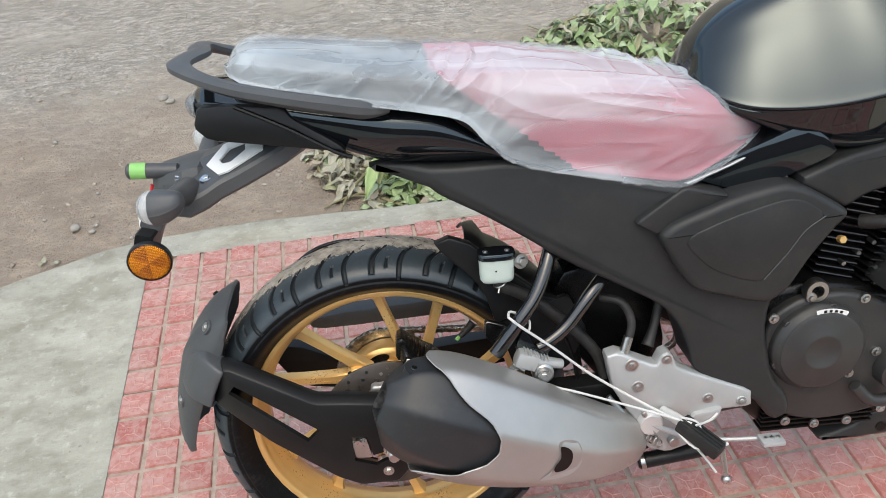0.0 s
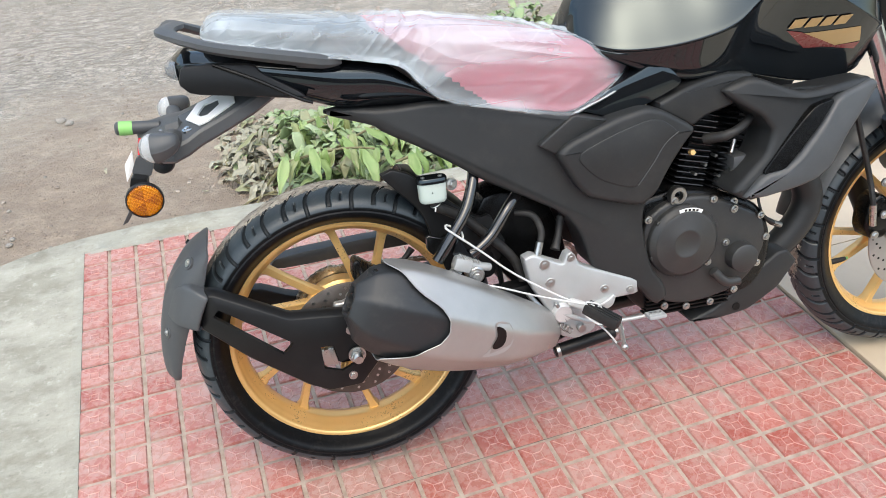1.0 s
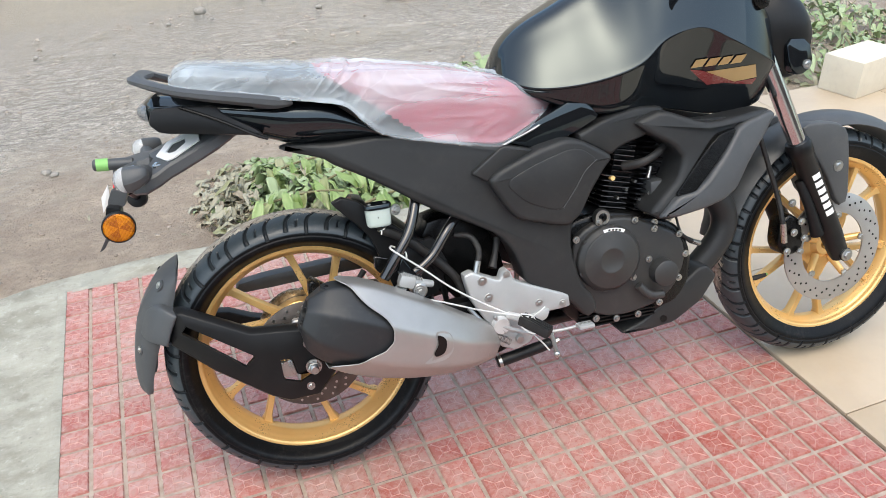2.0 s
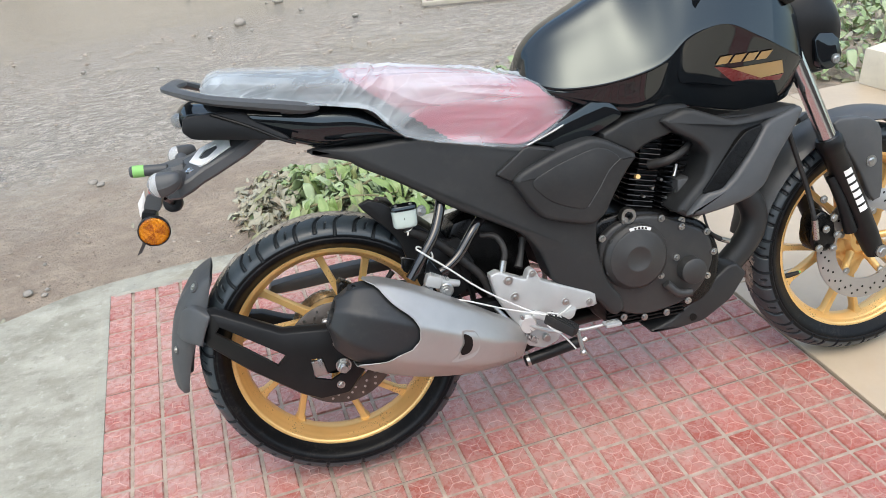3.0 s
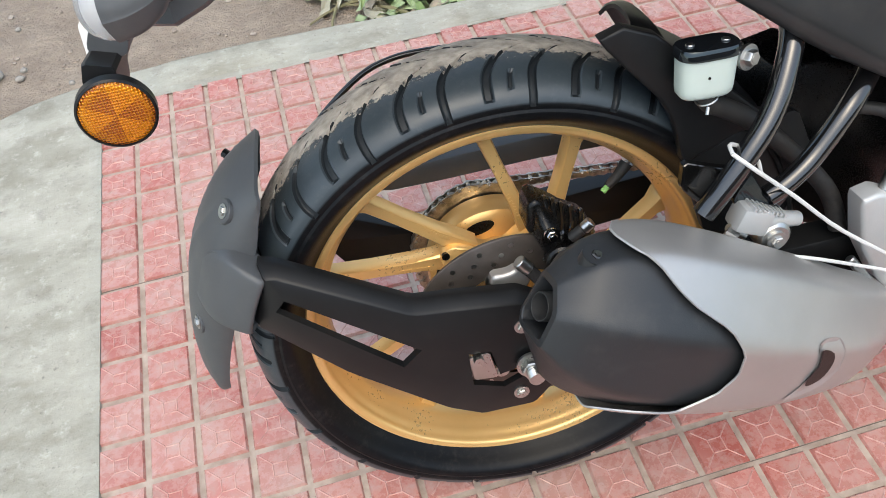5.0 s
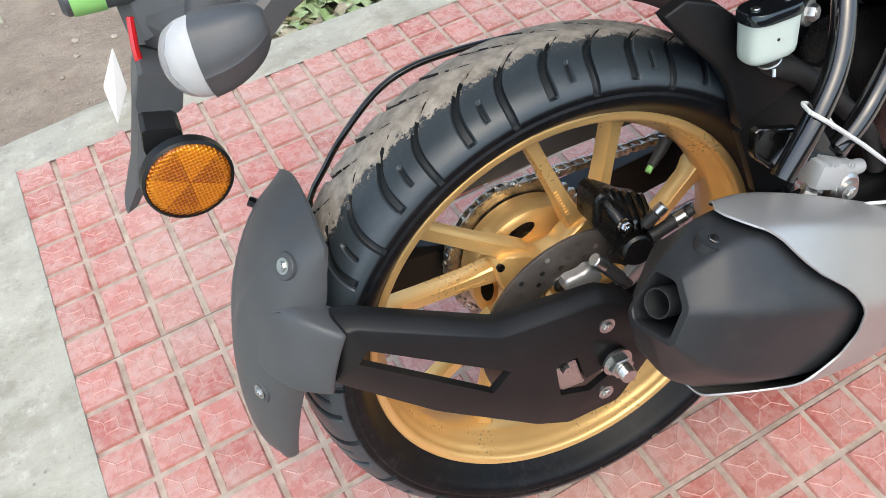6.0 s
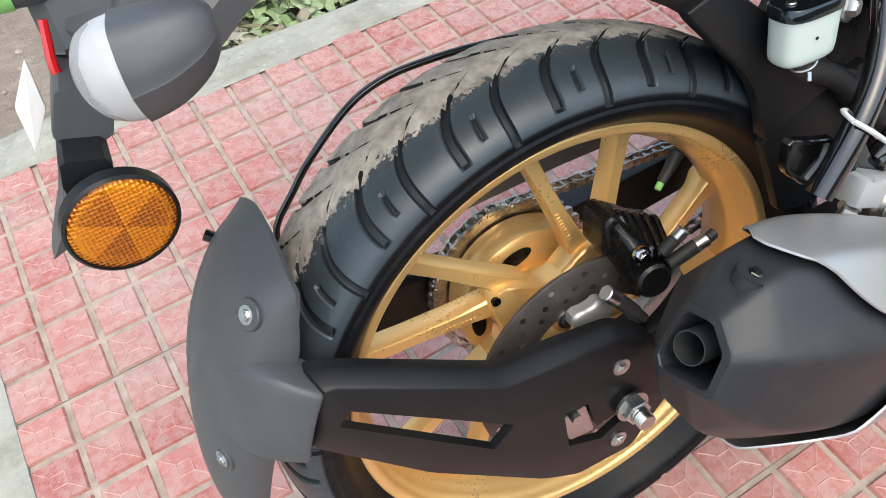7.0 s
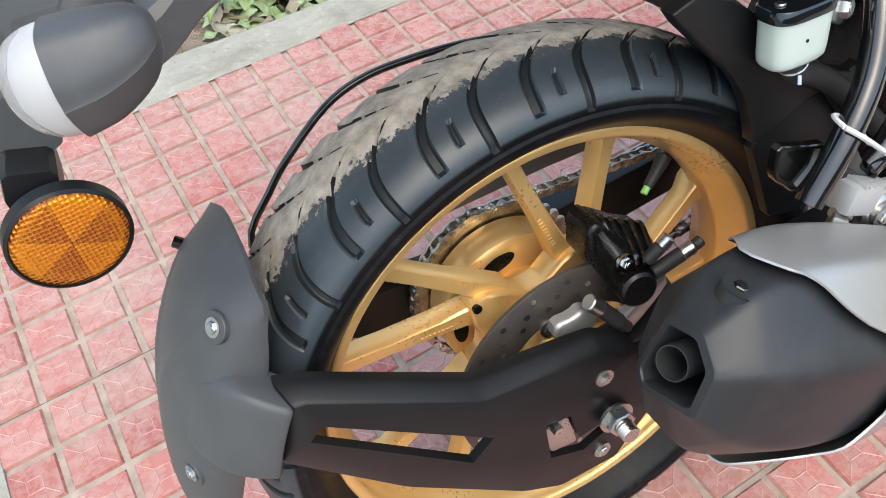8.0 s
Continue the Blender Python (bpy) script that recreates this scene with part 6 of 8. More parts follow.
def build_panels():
    def y_body(x, z):
        return -0.100 - 0.10 * min(0.38, max(0.0, x)) + (0.02 if x < 0.05 else 0.0)

    bm = bmesh.new()
    plate(bm, rounded([(-0.002, 0.447), (0.03, 0.453), (0.107, 0.445), (0.207, 0.450), (0.282, 0.432), (0.438, 0.398), (0.522, 0.372), (0.600, 0.390), (0.610, 0.360), (0.598, 0.225), (0.585, 0.195), (0.583, 0.150), (0.604, 0.066), (0.634, 0.026), (0.640, -0.006), (0.612, -0.020),
                       (0.575, 0.030), (0.514, 0.066), (0.476, 0.090), (0.465, 0.13), (0.449, 0.173), (0.42, 0.211), (0.348, 0.253), (0.278, 0.290), (0.21, 0.338), (0.155, 0.373), (0.102, 0.402), (0.081, 0.420), (0.026, 0.433)], 1, 0.2), -0.060, y_body, 0.010, steps=3)
    part_pair("side_panel", bm, PANEL, bike, "long matte dark side panel running down to the footrest", sharp=45)
    # raised crease running down from the seat
    bm = bmesh.new()
    plate(bm, rounded([(0.372, 0.350), (0.441, 0.3985), (0.510, 0.380), (0.420, 0.338), (0.402, 0.330)], 1, 0.08), -0.100, -0.1408, 0.004, steps=3)
    part_pair("panel_rib", bm, PANEL, bike, sharp=45)
    cover = [(0.402, 0.331), (0.425, 0.350), (0.513, 0.382), (0.577, 0.396), (0.610, 0.388), (0.675, 0.349), (0.677, 0.338), (0.660, 0.320), (0.630, 0.279), (0.601, 0.227), (0.572, 0.208), (0.539, 0.216), (0.463, 0.240), (0.440, 0.266)]
    bm = bmesh.new()
    plate(bm, rounded(cover, 2, 0.16), -0.110, -0.156, 0.011, steps=5)
    side = part_pair("side_cover", bm, PANEL, bike, "wedge-shaped dark grey side cover with a raised centre", sharp=50)
    inner = [(0.432, 0.325), (0.502, 0.354), (0.583, 0.376), (0.612, 0.368), (0.642, 0.344), (0.612, 0.322), (0.587, 0.287), (0.558, 0.248), (0.527, 0.254), (0.478, 0.276)]
    bm = bmesh.new()
    plate(bm, rounded(inner, 2, 0.2), -0.150, -0.1582, 0.0026, steps=3)
    part_pair("cover_centre", bm, PANEL, side, sharp=50)
    bm = bmesh.new()
    tube(bm, [(0.560, -0.1578, 0.252), (0.590, -0.1578, 0.290), (0.613, -0.1578, 0.324), (0.640, -0.1578, 0.344)], 0.0009, 6, 4)
    part("cover_line", bm, GREY_PLASTIC, side, "fine light crease line")
    bm = bmesh.new()
    plate(bm, rounded([(0.598, 0.392), (0.674, 0.420), (0.757, 0.434), (0.830, 0.424), (0.800, 0.400), (0.782, 0.369), (0.719, 0.358), (0.687, 0.341), (0.676, 0.346)], 1, 0.18), -0.085, lambda x, z: -0.140 + 0.12 * (x - 0.6), 0.008, steps=3)
    part_pair("frame_arch", bm, PANEL, bike, "matte dark frame cover arching below the tank", sharp=45)

    def y_scoop(x, z):
        return -0.118 - 0.16 * max(0.0, min(0.26, 1.0 - abs(x - 0.92) * 1.0 - 0.72)) - 0.06 * max(0.0, min(1.0, (0.40 - z) / 0.2)) * 0.4

    outline = [(0.742, 0.404), (0.804, 0.424), (0.872, 0.396), (0.907, 0.384), (1.062, 0.394), (1.084, 0.382), (1.046, 0.336), (1.003, 0.290), (0.966, 0.236), (0.927, 0.213), (0.883, 0.200), (0.811, 0.186), (0.784, 0.188), (0.760, 0.206), (0.798, 0.245), (0.827, 0.273), (0.843, 0.316), (0.822, 0.346), (0.768, 0.380)]
    bm = bmesh.new()
    plate(bm, rounded(outline, 1, 0.16), -0.080, lambda x, z: y_scoop(x, z), 0.012, steps=4)
    scoop = part_pair("air_scoop", bm, PANEL, bike, "angular dark grey air scoop beside the engine", sharp=45)
    # solid black plate where the scoop's opening would be in shade
    bm = bmesh.new()
    slot = [(0.815, 0.236), (0.856, 0.288), (0.900, 0.338), (0.925, 0.358), (0.972, 0.366), (0.930, 0.318), (0.880, 0.264), (0.860, 0.242)]
    plate(bm, rounded(slot, 1, 0.15), -0.120, lambda x, z: y_scoop(x, z) - 0.004, 0.001, steps=1)
    part_pair("scoop_mouth_shade", bm, ENGINE, scoop, "black plate standing for the shade in the scoop's opening")
    bm = bmesh.new()
    lip = [(0.775, 0.196), (0.822, 0.238), (0.860, 0.244), (0.884, 0.264), (0.934, 0.318), (0.976, 0.370), (1.066, 0.390), (1.078, 0.380), (1.040, 0.334), (0.998, 0.290), (0.960, 0.238), (0.925, 0.218), (0.882, 0.206), (0.812, 0.192)]
    plate(bm, rounded(lip, 1, 0.14), -0.120, lambda x, z: y_scoop(x, z) - 0.011, 0.009, steps=4)
    part_pair("scoop_lip", bm, GREY_PLASTIC, scoop, sharp=45)
    # tail fairing
    bm = bmesh.new()
    tail = [(-0.236, 0.556, 0.534, 0.040), (-0.222, 0.568, 0.516, 0.062), (-0.20, 0.573, 0.506, 0.076), (-0.13, 0.566, 0.496, 0.092), (-0.05, 0.553, 0.478, 0.106), (0.03, 0.543, 0.452, 0.116), (0.10, 0.532, 0.446, 0.120), (0.16, 0.500, 0.442, 0.118), (0.20, 0.462, 0.440, 0.112)]
    skin(bm, [(x, [(0, t), (0.6 * w, t - 0.004), (0.92 * w, t - 0.016), (w, t - 0.34 * (t - l)), (0.98 * w, t - 0.6 * (t - l)), (0.80 * w, l + 0.08 * (t - l)), (0.5 * w, l), (0, l)]) for x, t, l, w in tail], 4, 6)
    tail_ob = part("tail_fairing", bm, GLOSS, bike, "gloss black tail fairing", sharp=40)
    bm = bmesh.new()
    plate(bm, rounded([(-0.170, 0.552), (-0.100, 0.545), (-0.090, 0.530), (-0.030, 0.492), (-0.022, 0.480), (-0.125, 0.495), (-0.206, 0.506), (-0.224, 0.524), (-0.215, 0.552)], 1, 0.15), -0.050, lambda x, z: -0.094 - 0.10 * (x + 0.2) - 0.02 * (0.55 - z) / 0.06 * 0.2, 0.004)
    part_pair("tail_side", bm, MATTE, tail_ob, "matte dark side of the tail", sharp=40)
    bm = bmesh.new()
    tube(bm, [(-0.165, -0.098, 0.550), (-0.10, -0.111, 0.520), (-0.040, -0.117, 0.485), (-0.015, -0.117, 0.474)], 0.0032, 8, 4)
    part_pair("fairing_seam", bm, ENGINE, tail_ob)
    bm = bmesh.new()
    tube(bm, [(0.115, -0.124, 0.528), (0.150, -0.124, 0.500), (0.185, -0.122, 0.468), (0.206, -0.120, 0.450)], 0.004, 8, 4)
    part_pair("fairing_seam", bm, ENGINE, tail_ob)
    bm = bmesh.new()
    skin(bm, [(-0.246, [(0, 0.549), (0.020, 0.548), (0.026, 0.540), (0.020, 0.532), (0, 0.531)]), (-0.238, [(0, 0.556), (0.036, 0.554), (0.046, 0.542), (0.034, 0.528), (0, 0.526)]), (-0.226, [(0, 0.558), (0.05, 0.555), (0.062, 0.540), (0.045, 0.524), (0, 0.522)])], 3, 3)
    part("tail_lamp", bm, LENS, tail_ob, "clear tail lamp lens")
    # grab rail
    bm = bmesh.new()
    rail = [(0.040, -0.122, 0.534), (0.010, -0.134, 0.540), (-0.040, -0.140, 0.552), (-0.100, -0.136, 0.565), (-0.160, -0.126, 0.579), (-0.202, -0.112, 0.594), (-0.228, -0.088, 0.605), (-0.229, -0.050, 0.608), (-0.220, 0.0, 0.608)]
    rail = rail + [(x, -y, z) for x, y, z in reversed(rail[:-1])]
    pts = curve_points(rail, 6)
    rows = []
    for i, p in enumerate(pts):
        p = Vector(p)
        d = (Vector(pts[min(i + 1, len(pts) - 1)]) - Vector(pts[max(i - 1, 0)])).normalized()
        side = d.cross(Vector((0, 0, 1))).normalized()
        up = side.cross(d)
        e = abs(2 * i / (len(pts) - 1) - 1)
        w, h = 0.0085 + 0.007 * (1 - e) ** 0.7, 0.0085 + 0.008 * max(0.0, e - 0.35)
        taper = 1 - 0.85 * max(0.0, (e - 0.86) / 0.14)
        w, h = w * taper, h * taper
        rows.append([p + side * w * math.cos(q) * (1.15 if abs(math.cos(q)) > 0.5 else 1) + up * h * math.sin(q) for q in (2 * math.pi * (k + 0.5) / 8 for k in range(8))])
    vs = grid(bm, rows, True)
    cap(bm, vs[0]), cap(bm, vs[-1])
    grab = part("grab_rail", bm, GREY_PLASTIC, bike, "matte dark grab rail round the seat's rear", sharp=30)
    bm = bmesh.new()
    tube(bm, [(-0.03, -0.130, 0.546), (0.0, -0.118, 0.540), (0.035, -0.100, 0.538)], 0.012, 10, 3)
    part_pair("rail_mount", bm, GREY_PLASTIC, grab)


build_panels()


def build_tail_bracket():
    """Plate holder behind the tail with its lamps and reflectors."""
    br = part("plate_holder", plate_holder_body(), GREY_PLASTIC, bike, "matte dark licence plate holder behind the tail", sharp=18)
    bm = bmesh.new()
    face = [(-0.142, -0.066), (-0.192, -0.080), (-0.206, -0.078), (-0.227, -0.048), (-0.205, -0.016), (-0.142, -0.020)]
    hole = [(-0.168, -0.052), (-0.189, -0.064), (-0.201, -0.060), (-0.207, -0.050), (-0.194, -0.034), (-0.170, -0.036)]
    ro = [bm.verts.new((x, y, holder_top(x, y) + 0.0045)) for x, y in face]
    rw = [bm.verts.new((x, y, holder_top(x, y) + 0.0045)) for x, y in hole]
    bmesh.ops.triangle_fill(bm, use_beauty=True, use_dissolve=False, edges=[bm.edges.new((r[i], r[(i + 1) % len(r)])) for r in (ro, rw) for i in range(len(r))])
    thicken(bm, 0.003)
    part("white_plate", bm, WHITE, br, "white painted metal stiffener with a slot")
    for c in ((-0.268, -0.046, holder_top(-0.268, -0.046) + 0.003), (-0.226, -0.070, holder_top(-0.226, -0.070))):
        bolt("bolt", c, (-0.1, -0.2, 1), br, 0.0056, 0.005, CHROME)
    bm = bmesh.new()
    rod(bm, (-0.270, -0.030, 0.450), (-0.344, -0.034, 0.456), 0.0112, 0.0112, 16, 0.003)
    part("tag_stub", bm, GREY_PLASTIC, br)
    bm = bmesh.new()
    rod(bm, (-0.316, -0.0325, 0.4538), (-0.3375, -0.0335, 0.4555), 0.0121, 0.0121, 18)
    part("green_tape", bm, GREEN, br, "bright green tape")
    # hanging part with the plate and side reflector
    bm = bmesh.new()
    rows = []
    for x, z, w, d in ((-0.262, 0.452, 0.034, 0.012), (-0.292, 0.420, 0.034, 0.012), (-0.315, 0.385, 0.030, 0.010), (-0.330, 0.350, 0.034, 0.008), (-0.348, 0.310, 0.036, 0.007), (-0.366, 0.284, 0.020, 0.006)):
        rows.append([(x + d * 0.9, -w, z + d * 0.4), (x + d, 0, z + d * 0.5), (x + d * 0.9, w, z + d * 0.4), (x - d * 0.8, w * 0.9, z - d * 0.4), (x - d, 0, z - d * 0.5), (x - d * 0.8, -w * 0.9, z - d * 0.4)])
    vs = grid(bm, rows, True)
    cap(bm, vs[0]), cap(bm, vs[-1])
    part("plate_arm", bm, GREY_PLASTIC, br, sharp=30)
    bm = bmesh.new()
    plate(bm, rounded([(-0.3253, 0.4161), (-0.3280, 0.3850), (-0.3452, 0.3609), (-0.3430, 0.3910)], 1, 0.05), -0.0290, -0.0312, 0.0006)
    part("blank_tag", bm, WHITE, br, "small blank white card tag")
    bm = bmesh.new()
    tube(bm, [(-0.3050, -0.056, 0.4400), (-0.3080, -0.058, 0.4280), (-0.3105, -0.060, 0.4160), (-0.3110, -0.061, 0.3950)], [0.0024, 0.0027, 0.0028, 0.0028], 8, 3)
    part("red_reflector", bm, RED_LENS, br, "narrow red reflector strip")
    m = Matrix.Translation((-0.309, -0.124, 0.351)) @ Matrix.Rotation(radians(6), 4, "Z") @ Matrix.Rotation(radians(8), 4, "X")
    bm = bmesh.new()
    revolve(bm, [(0.0005, 0.008), (0.027, 0.008), (0.0302, 0.004), (0.0302, -0.004), (0.0286, -0.0055), (0.0284, -0.0042), (0.0005, -0.0042)], 56)
    ref = part("side_reflector", bm, MATTE, br, "round amber side reflector in a black cup", m=m)
    bm = bmesh.new()
    revolve(bm, [(0.0005, -0.0068), (0.015, -0.0066), (0.023, -0.0060), (0.0270, -0.0050), (0.0282, -0.0038), (0.0282, -0.002), (0.0005, -0.002)], 48)
    part("amber_lens", bm, AMBER, ref, "amber prismatic lens")
    bm = bmesh.new()
    # an angular bracket, box-shaped, with a ledge where it meets the reflector's cup
    rows = []
    for y, grow in ((-0.030, 0.88), (-0.086, 0.98), (-0.0885, 0.94)):
        rows.append([((x + 0.305) * grow - 0.305, y, (z - 0.392) * grow + 0.392) for x, z in rounded([(-0.3130, 0.4160), (-0.2860, 0.4060), (-0.2890, 0.3960), (-0.2960, 0.3800), (-0.3230, 0.3780), (-0.3250, 0.3920)], 1, 0.1)])
    vs = grid(bm, rows, True)
    cap(bm, vs[0]), cap(bm, vs[-1])
    part("reflector_stay", bm, GREY_PLASTIC, br, sharp=25)
    bm = bmesh.new()
    rows = []
    for y, grow in ((-0.070, 0.96), (-0.1130, 1.0), (-0.1165, 0.96)):
        rows.append([((x + 0.312) * grow - 0.312, y, (z - 0.368) * grow + 0.368) for x, z in rounded([(-0.3240, 0.3900), (-0.3000, 0.3830), (-0.3040, 0.3600), (-0.3080, 0.3500), (-0.3220, 0.3500), (-0.3290, 0.3740)], 1, 0.12)])
    vs = grid(bm, rows, True)
    cap(bm, vs[0]), cap(bm, vs[-1])
    part("reflector_stay", bm, MATTE, br, sharp=25)
    # the far side's reflector, seen from behind
    m = Matrix.Translation((-0.2980, 0.124, 0.3515)) @ Matrix.Rotation(radians(-6), 4, "Z") @ Matrix.Rotation(radians(-8), 4, "X")
    bm = bmesh.new()
    revolve(bm, [(0.0005, -0.008), (0.010, -0.010), (0.0200, -0.008), (0.0215, -0.004), (0.0215, 0.005), (0.0005, 0.005)], 48)
    part("side_reflector", bm, MATTE, br, "black back of a round side reflector", m=m)
    bm = bmesh.new()
    rod(bm, (-0.300, 0.030, 0.385), (-0.298, 0.118, 0.354), 0.008, 0.007, 10)
    part("reflector_stay", bm, MATTE, br)
    for s in (-1, 1):
        m = Matrix.Translation((-0.2650, s * 0.1735, 0.4445)) @ Matrix.Rotation(radians(s * 12), 4, "Z") @ Matrix.Rotation(radians(-2), 4, "Y") @ Matrix.Diagonal((0.72, 1.06, 1.03, 1.0))
        bm = bmesh.new()
        # bullet body with a chine along its flank, the nose carried high
        rows = [(x, [(0, h + up), (0.60 * w, 0.86 * h + up), (0.95 * w, 0.28 * h + up), (w, -0.16 * h + up), (0.985 * w, -0.27 * h + up), (0.58 * w, -0.84 * h + up), (0.30 * w, -0.98 * h + up), (0, -h + up)]) for x, w, h, up in ((0.047, 0.003, 0.004, 0.0075), (0.044, 0.0085, 0.0095, 0.0068), (0.034, 0.0145, 0.0155, 0.0044), (0.014, 0.0190, 0.0205, 0.0014), (-0.0085, 0.0205, 0.0228, 0.0))]
        skin(bm, list(reversed(rows)), 4, 4)
        sig = part("turn_signal", bm, GREY_PLASTIC, br, "dark turn signal with a clear lens", m=m)
        bm = bmesh.new()
        rows = [(x, [(0, h), (0.5 * w, 0.86 * h), (0.86 * w, 0.5 * h), (w, 0.0), (0.86 * w, -0.5 * h), (0.5 * w, -0.86 * h), (0, -h)]) for x, w, h in ((-0.0088, 0.0203, 0.0226), (-0.020, 0.0195, 0.0215), (-0.031, 0.0155, 0.0175), (-0.038, 0.009, 0.0105), (-0.0405, 0.003, 0.004))]
        skin(bm, rows, 3, 4)
        part("signal_lens", bm, LENS, sig, "clear plastic lens")
        bm = bmesh.new()
        rows = [(x, [(0, h), (0.6 * w, 0.8 * h), (w, 0.0), (0.6 * w, -0.8 * h), (0, -h)]) for x, w, h in ((-0.0092, 0.0190, 0.0210), (-0.017, 0.0165, 0.0185), (-0.026, 0.0100, 0.0115), (-0.030, 0.004, 0.005))]
        skin(bm, rows, 3, 3)
        part("signal_mirror", bm, ALU, sig, "bright reflector bowl")
        bm = bmesh.new()
        tube(bm, [(-0.252, s * 0.070, 0.430), (-0.258, s * 0.11, 0.436), (-0.264, s * 0.156, 0.441)], [0.021, 0.016, 0.0135], 12, 3)
        part("signal_stem", bm, GREY_PLASTIC, br)


def holder_top(x, y=0.0):
    return 0.474 + 0.36 * (x + 0.207) - 0.45 * max(0.0, abs(y) - 0.022)


def plate_holder_body():
    """A flat, angular tongue reaching back from under the tail, its top roof-shaped, its edges chamfered."""
    bm = bmesh.new()
    rows = []
    for x, w in ((-0.050, 0.050), (-0.112, 0.074), (-0.170, 0.084), (-0.206, 0.088), (-0.226, 0.096), (-0.252, 0.098), (-0.274, 0.084), (-0.296, 0.046), (-0.304, 0.034)):
        z = [holder_top(x, 0.0), holder_top(x, w - 0.004), holder_top(x, w) - 0.004]
        near = [(-w + 0.012, z[2] - 0.024), (-w, z[2] - 0.018), (-w, z[2]), (-w + 0.004, z[1]), (-0.022, z[0])]
        rows.append([(x, y, q) for y, q in near] + [(x, -y, q) for y, q in reversed(near)])
    vs = grid(bm, rows, True)
    cap(bm, vs[0]), cap(bm, vs[-1])
    # raised spine that carries the bolts
    rows = []
    for x, w, h in ((-0.312, 0.014, 0.014), (-0.302, 0.024, 0.017), (-0.262, 0.040, 0.010), (-0.240, 0.036, 0.003), (-0.232, 0.030, -0.006)):
        z = holder_top(x)
        rows.append([(x, -w - 0.020, z - 0.022), (x, -w - 0.012, z + h * 0.7 - 0.006), (x, -w * 0.4, z + h - 0.003), (x, w * 0.4, z + h - 0.003), (x, w + 0.012, z + h * 0.7 - 0.006), (x, w + 0.020, z - 0.022)])
    vs = grid(bm, rows, True)
    cap(bm, vs[0]), cap(bm, vs[-1])
    return bm


build_tail_bracket()


# ---- engine and chassis ----
def build_engine():
    bm = bmesh.new()
    plate(bm, rounded([(0.56, 0.20), (0.70, 0.215), (0.86, 0.16), (0.90, 0.08), (0.89, -0.01), (0.84, -0.055), (0.62, -0.060), (0.56, 0.0)], 2), 0.105, -0.105, 0.014, steps=3)
    eng = part("engine", bm, ENGINE, bike, "air-cooled single-cylinder engine with black fins")
    bm = bmesh.new()
    plate(bm, rounded([(0.590, 0.160), (0.640, 0.195), (0.720, 0.200), (0.790, 0.170), (0.862, 0.130), (0.872, 0.070), (0.845, 0.010), (0.800, -0.025), (0.700, -0.040), (0.630, -0.020), (0.590, 0.050)], 2), -0.100, -0.122, 0.008, steps=3)
    part("crankcase_cover", bm, COVER, eng, "satin black crankcase cover")
    bm = bmesh.new()
    c = (0.674, 0, 0.110)
    revolve(bm, [(0.0005, -0.146), (0.024, -0.146), (0.026, -0.1475), (0.031, -0.1475), (0.033, -0.146), (0.060, -0.1455), (0.0655, -0.143), (0.068, -0.138), (0.074, -0.134), (0.076, -0.128), (0.076, -0.110), (0.0005, -0.110)], 80, c)
    part("clutch_cover", bm, COVER, eng, "round satin black clutch cover")
    for k in range(6):
        t = radians(20 + 60 * k)
        bm = bmesh.new()
        rod(bm, (c[0] + 0.071 * math.cos(t), -0.118, c[2] + 0.071 * math.sin(t)), (c[0] + 0.071 * math.cos(t), -0.1345, c[2] + 0.071 * math.sin(t)), 0.0065, seg=14, chamfer=0.001)
        part("boss", bm, COVER, eng)
    bm = bmesh.new()
    rows = [[(c[0] + r * math.cos(radians(a)), -0.1386 + 0.0 * r, c[2] + r * math.sin(radians(a))) for a in np.linspace(62, 104, 9)] for r in (0.0655, 0.0735)]
    grid(bm, rows)
    part("part_label", bm, WHITE, eng, "small white sticker on the cover", m=Matrix.Translation((0, -0.003, 0)))
    bm = bmesh.new()
    for k in range(4):
        rows = [[(c[0] + r * math.cos(radians(a)), -0.1424, c[2] + r * math.sin(radians(a))) for a in np.linspace(70 + 7 * k, 74 + 7 * k, 4)] for r in (0.0672, 0.0715)]
        grid(bm, rows)
    part("label_print", bm, ENGINE, eng, "dark printed bars")
    bm = bmesh.new()
    revolve(bm, [(0.0005, -0.150), (0.026, -0.150), (0.030, -0.147), (0.031, -0.118), (0.0005, -0.118)], 40, (0.806, 0, 0.055))
    part("oil_filter_cover", bm, COVER, eng, "small round oil filter cover")
    bm = bmesh.new()
    tube(bm, [(0.742, -0.135, 0.035), (0.768, -0.140, 0.008), (0.800, -0.138, 0.004)], 0.010, 10, 3)
    part("oil_gallery", bm, COVER, eng)
    for x, z in ((0.600, 0.165), (0.655, 0.196), (0.742, 0.186), (0.790, 0.158), (0.852, 0.135), (0.868, 0.085), (0.850, 0.030), (0.775, 0.088), (0.800, -0.022), (0.735, 0.052), (0.745, -0.040), (0.690, -0.040), (0.640, -0.030), (0.815, 0.030), (0.600, 0.040)):
        bolt("bolt", (x, -0.124, z), (0, -1, 0), eng, 0.0052, 0.006)
    for k in range(6):
        bm = bmesh.new()
        box(bm, (0.700, -0.100, -0.052 + 0.0085 * k), (0.19, 0.03, 0.0038), bevel=0.001)
        part("sump_fin", bm, ENGINE, eng)
    # the cylinder, tipped a little forward
    lean = pose(0.755, 0, 0.195, 0, 12, 0)
    bm = bmesh.new()
    box(bm, (0, 0, 0.095), (0.105, 0.115, 0.20), lean, bevel=0.012)
    cyl = part("cylinder", bm, ENGINE, eng)
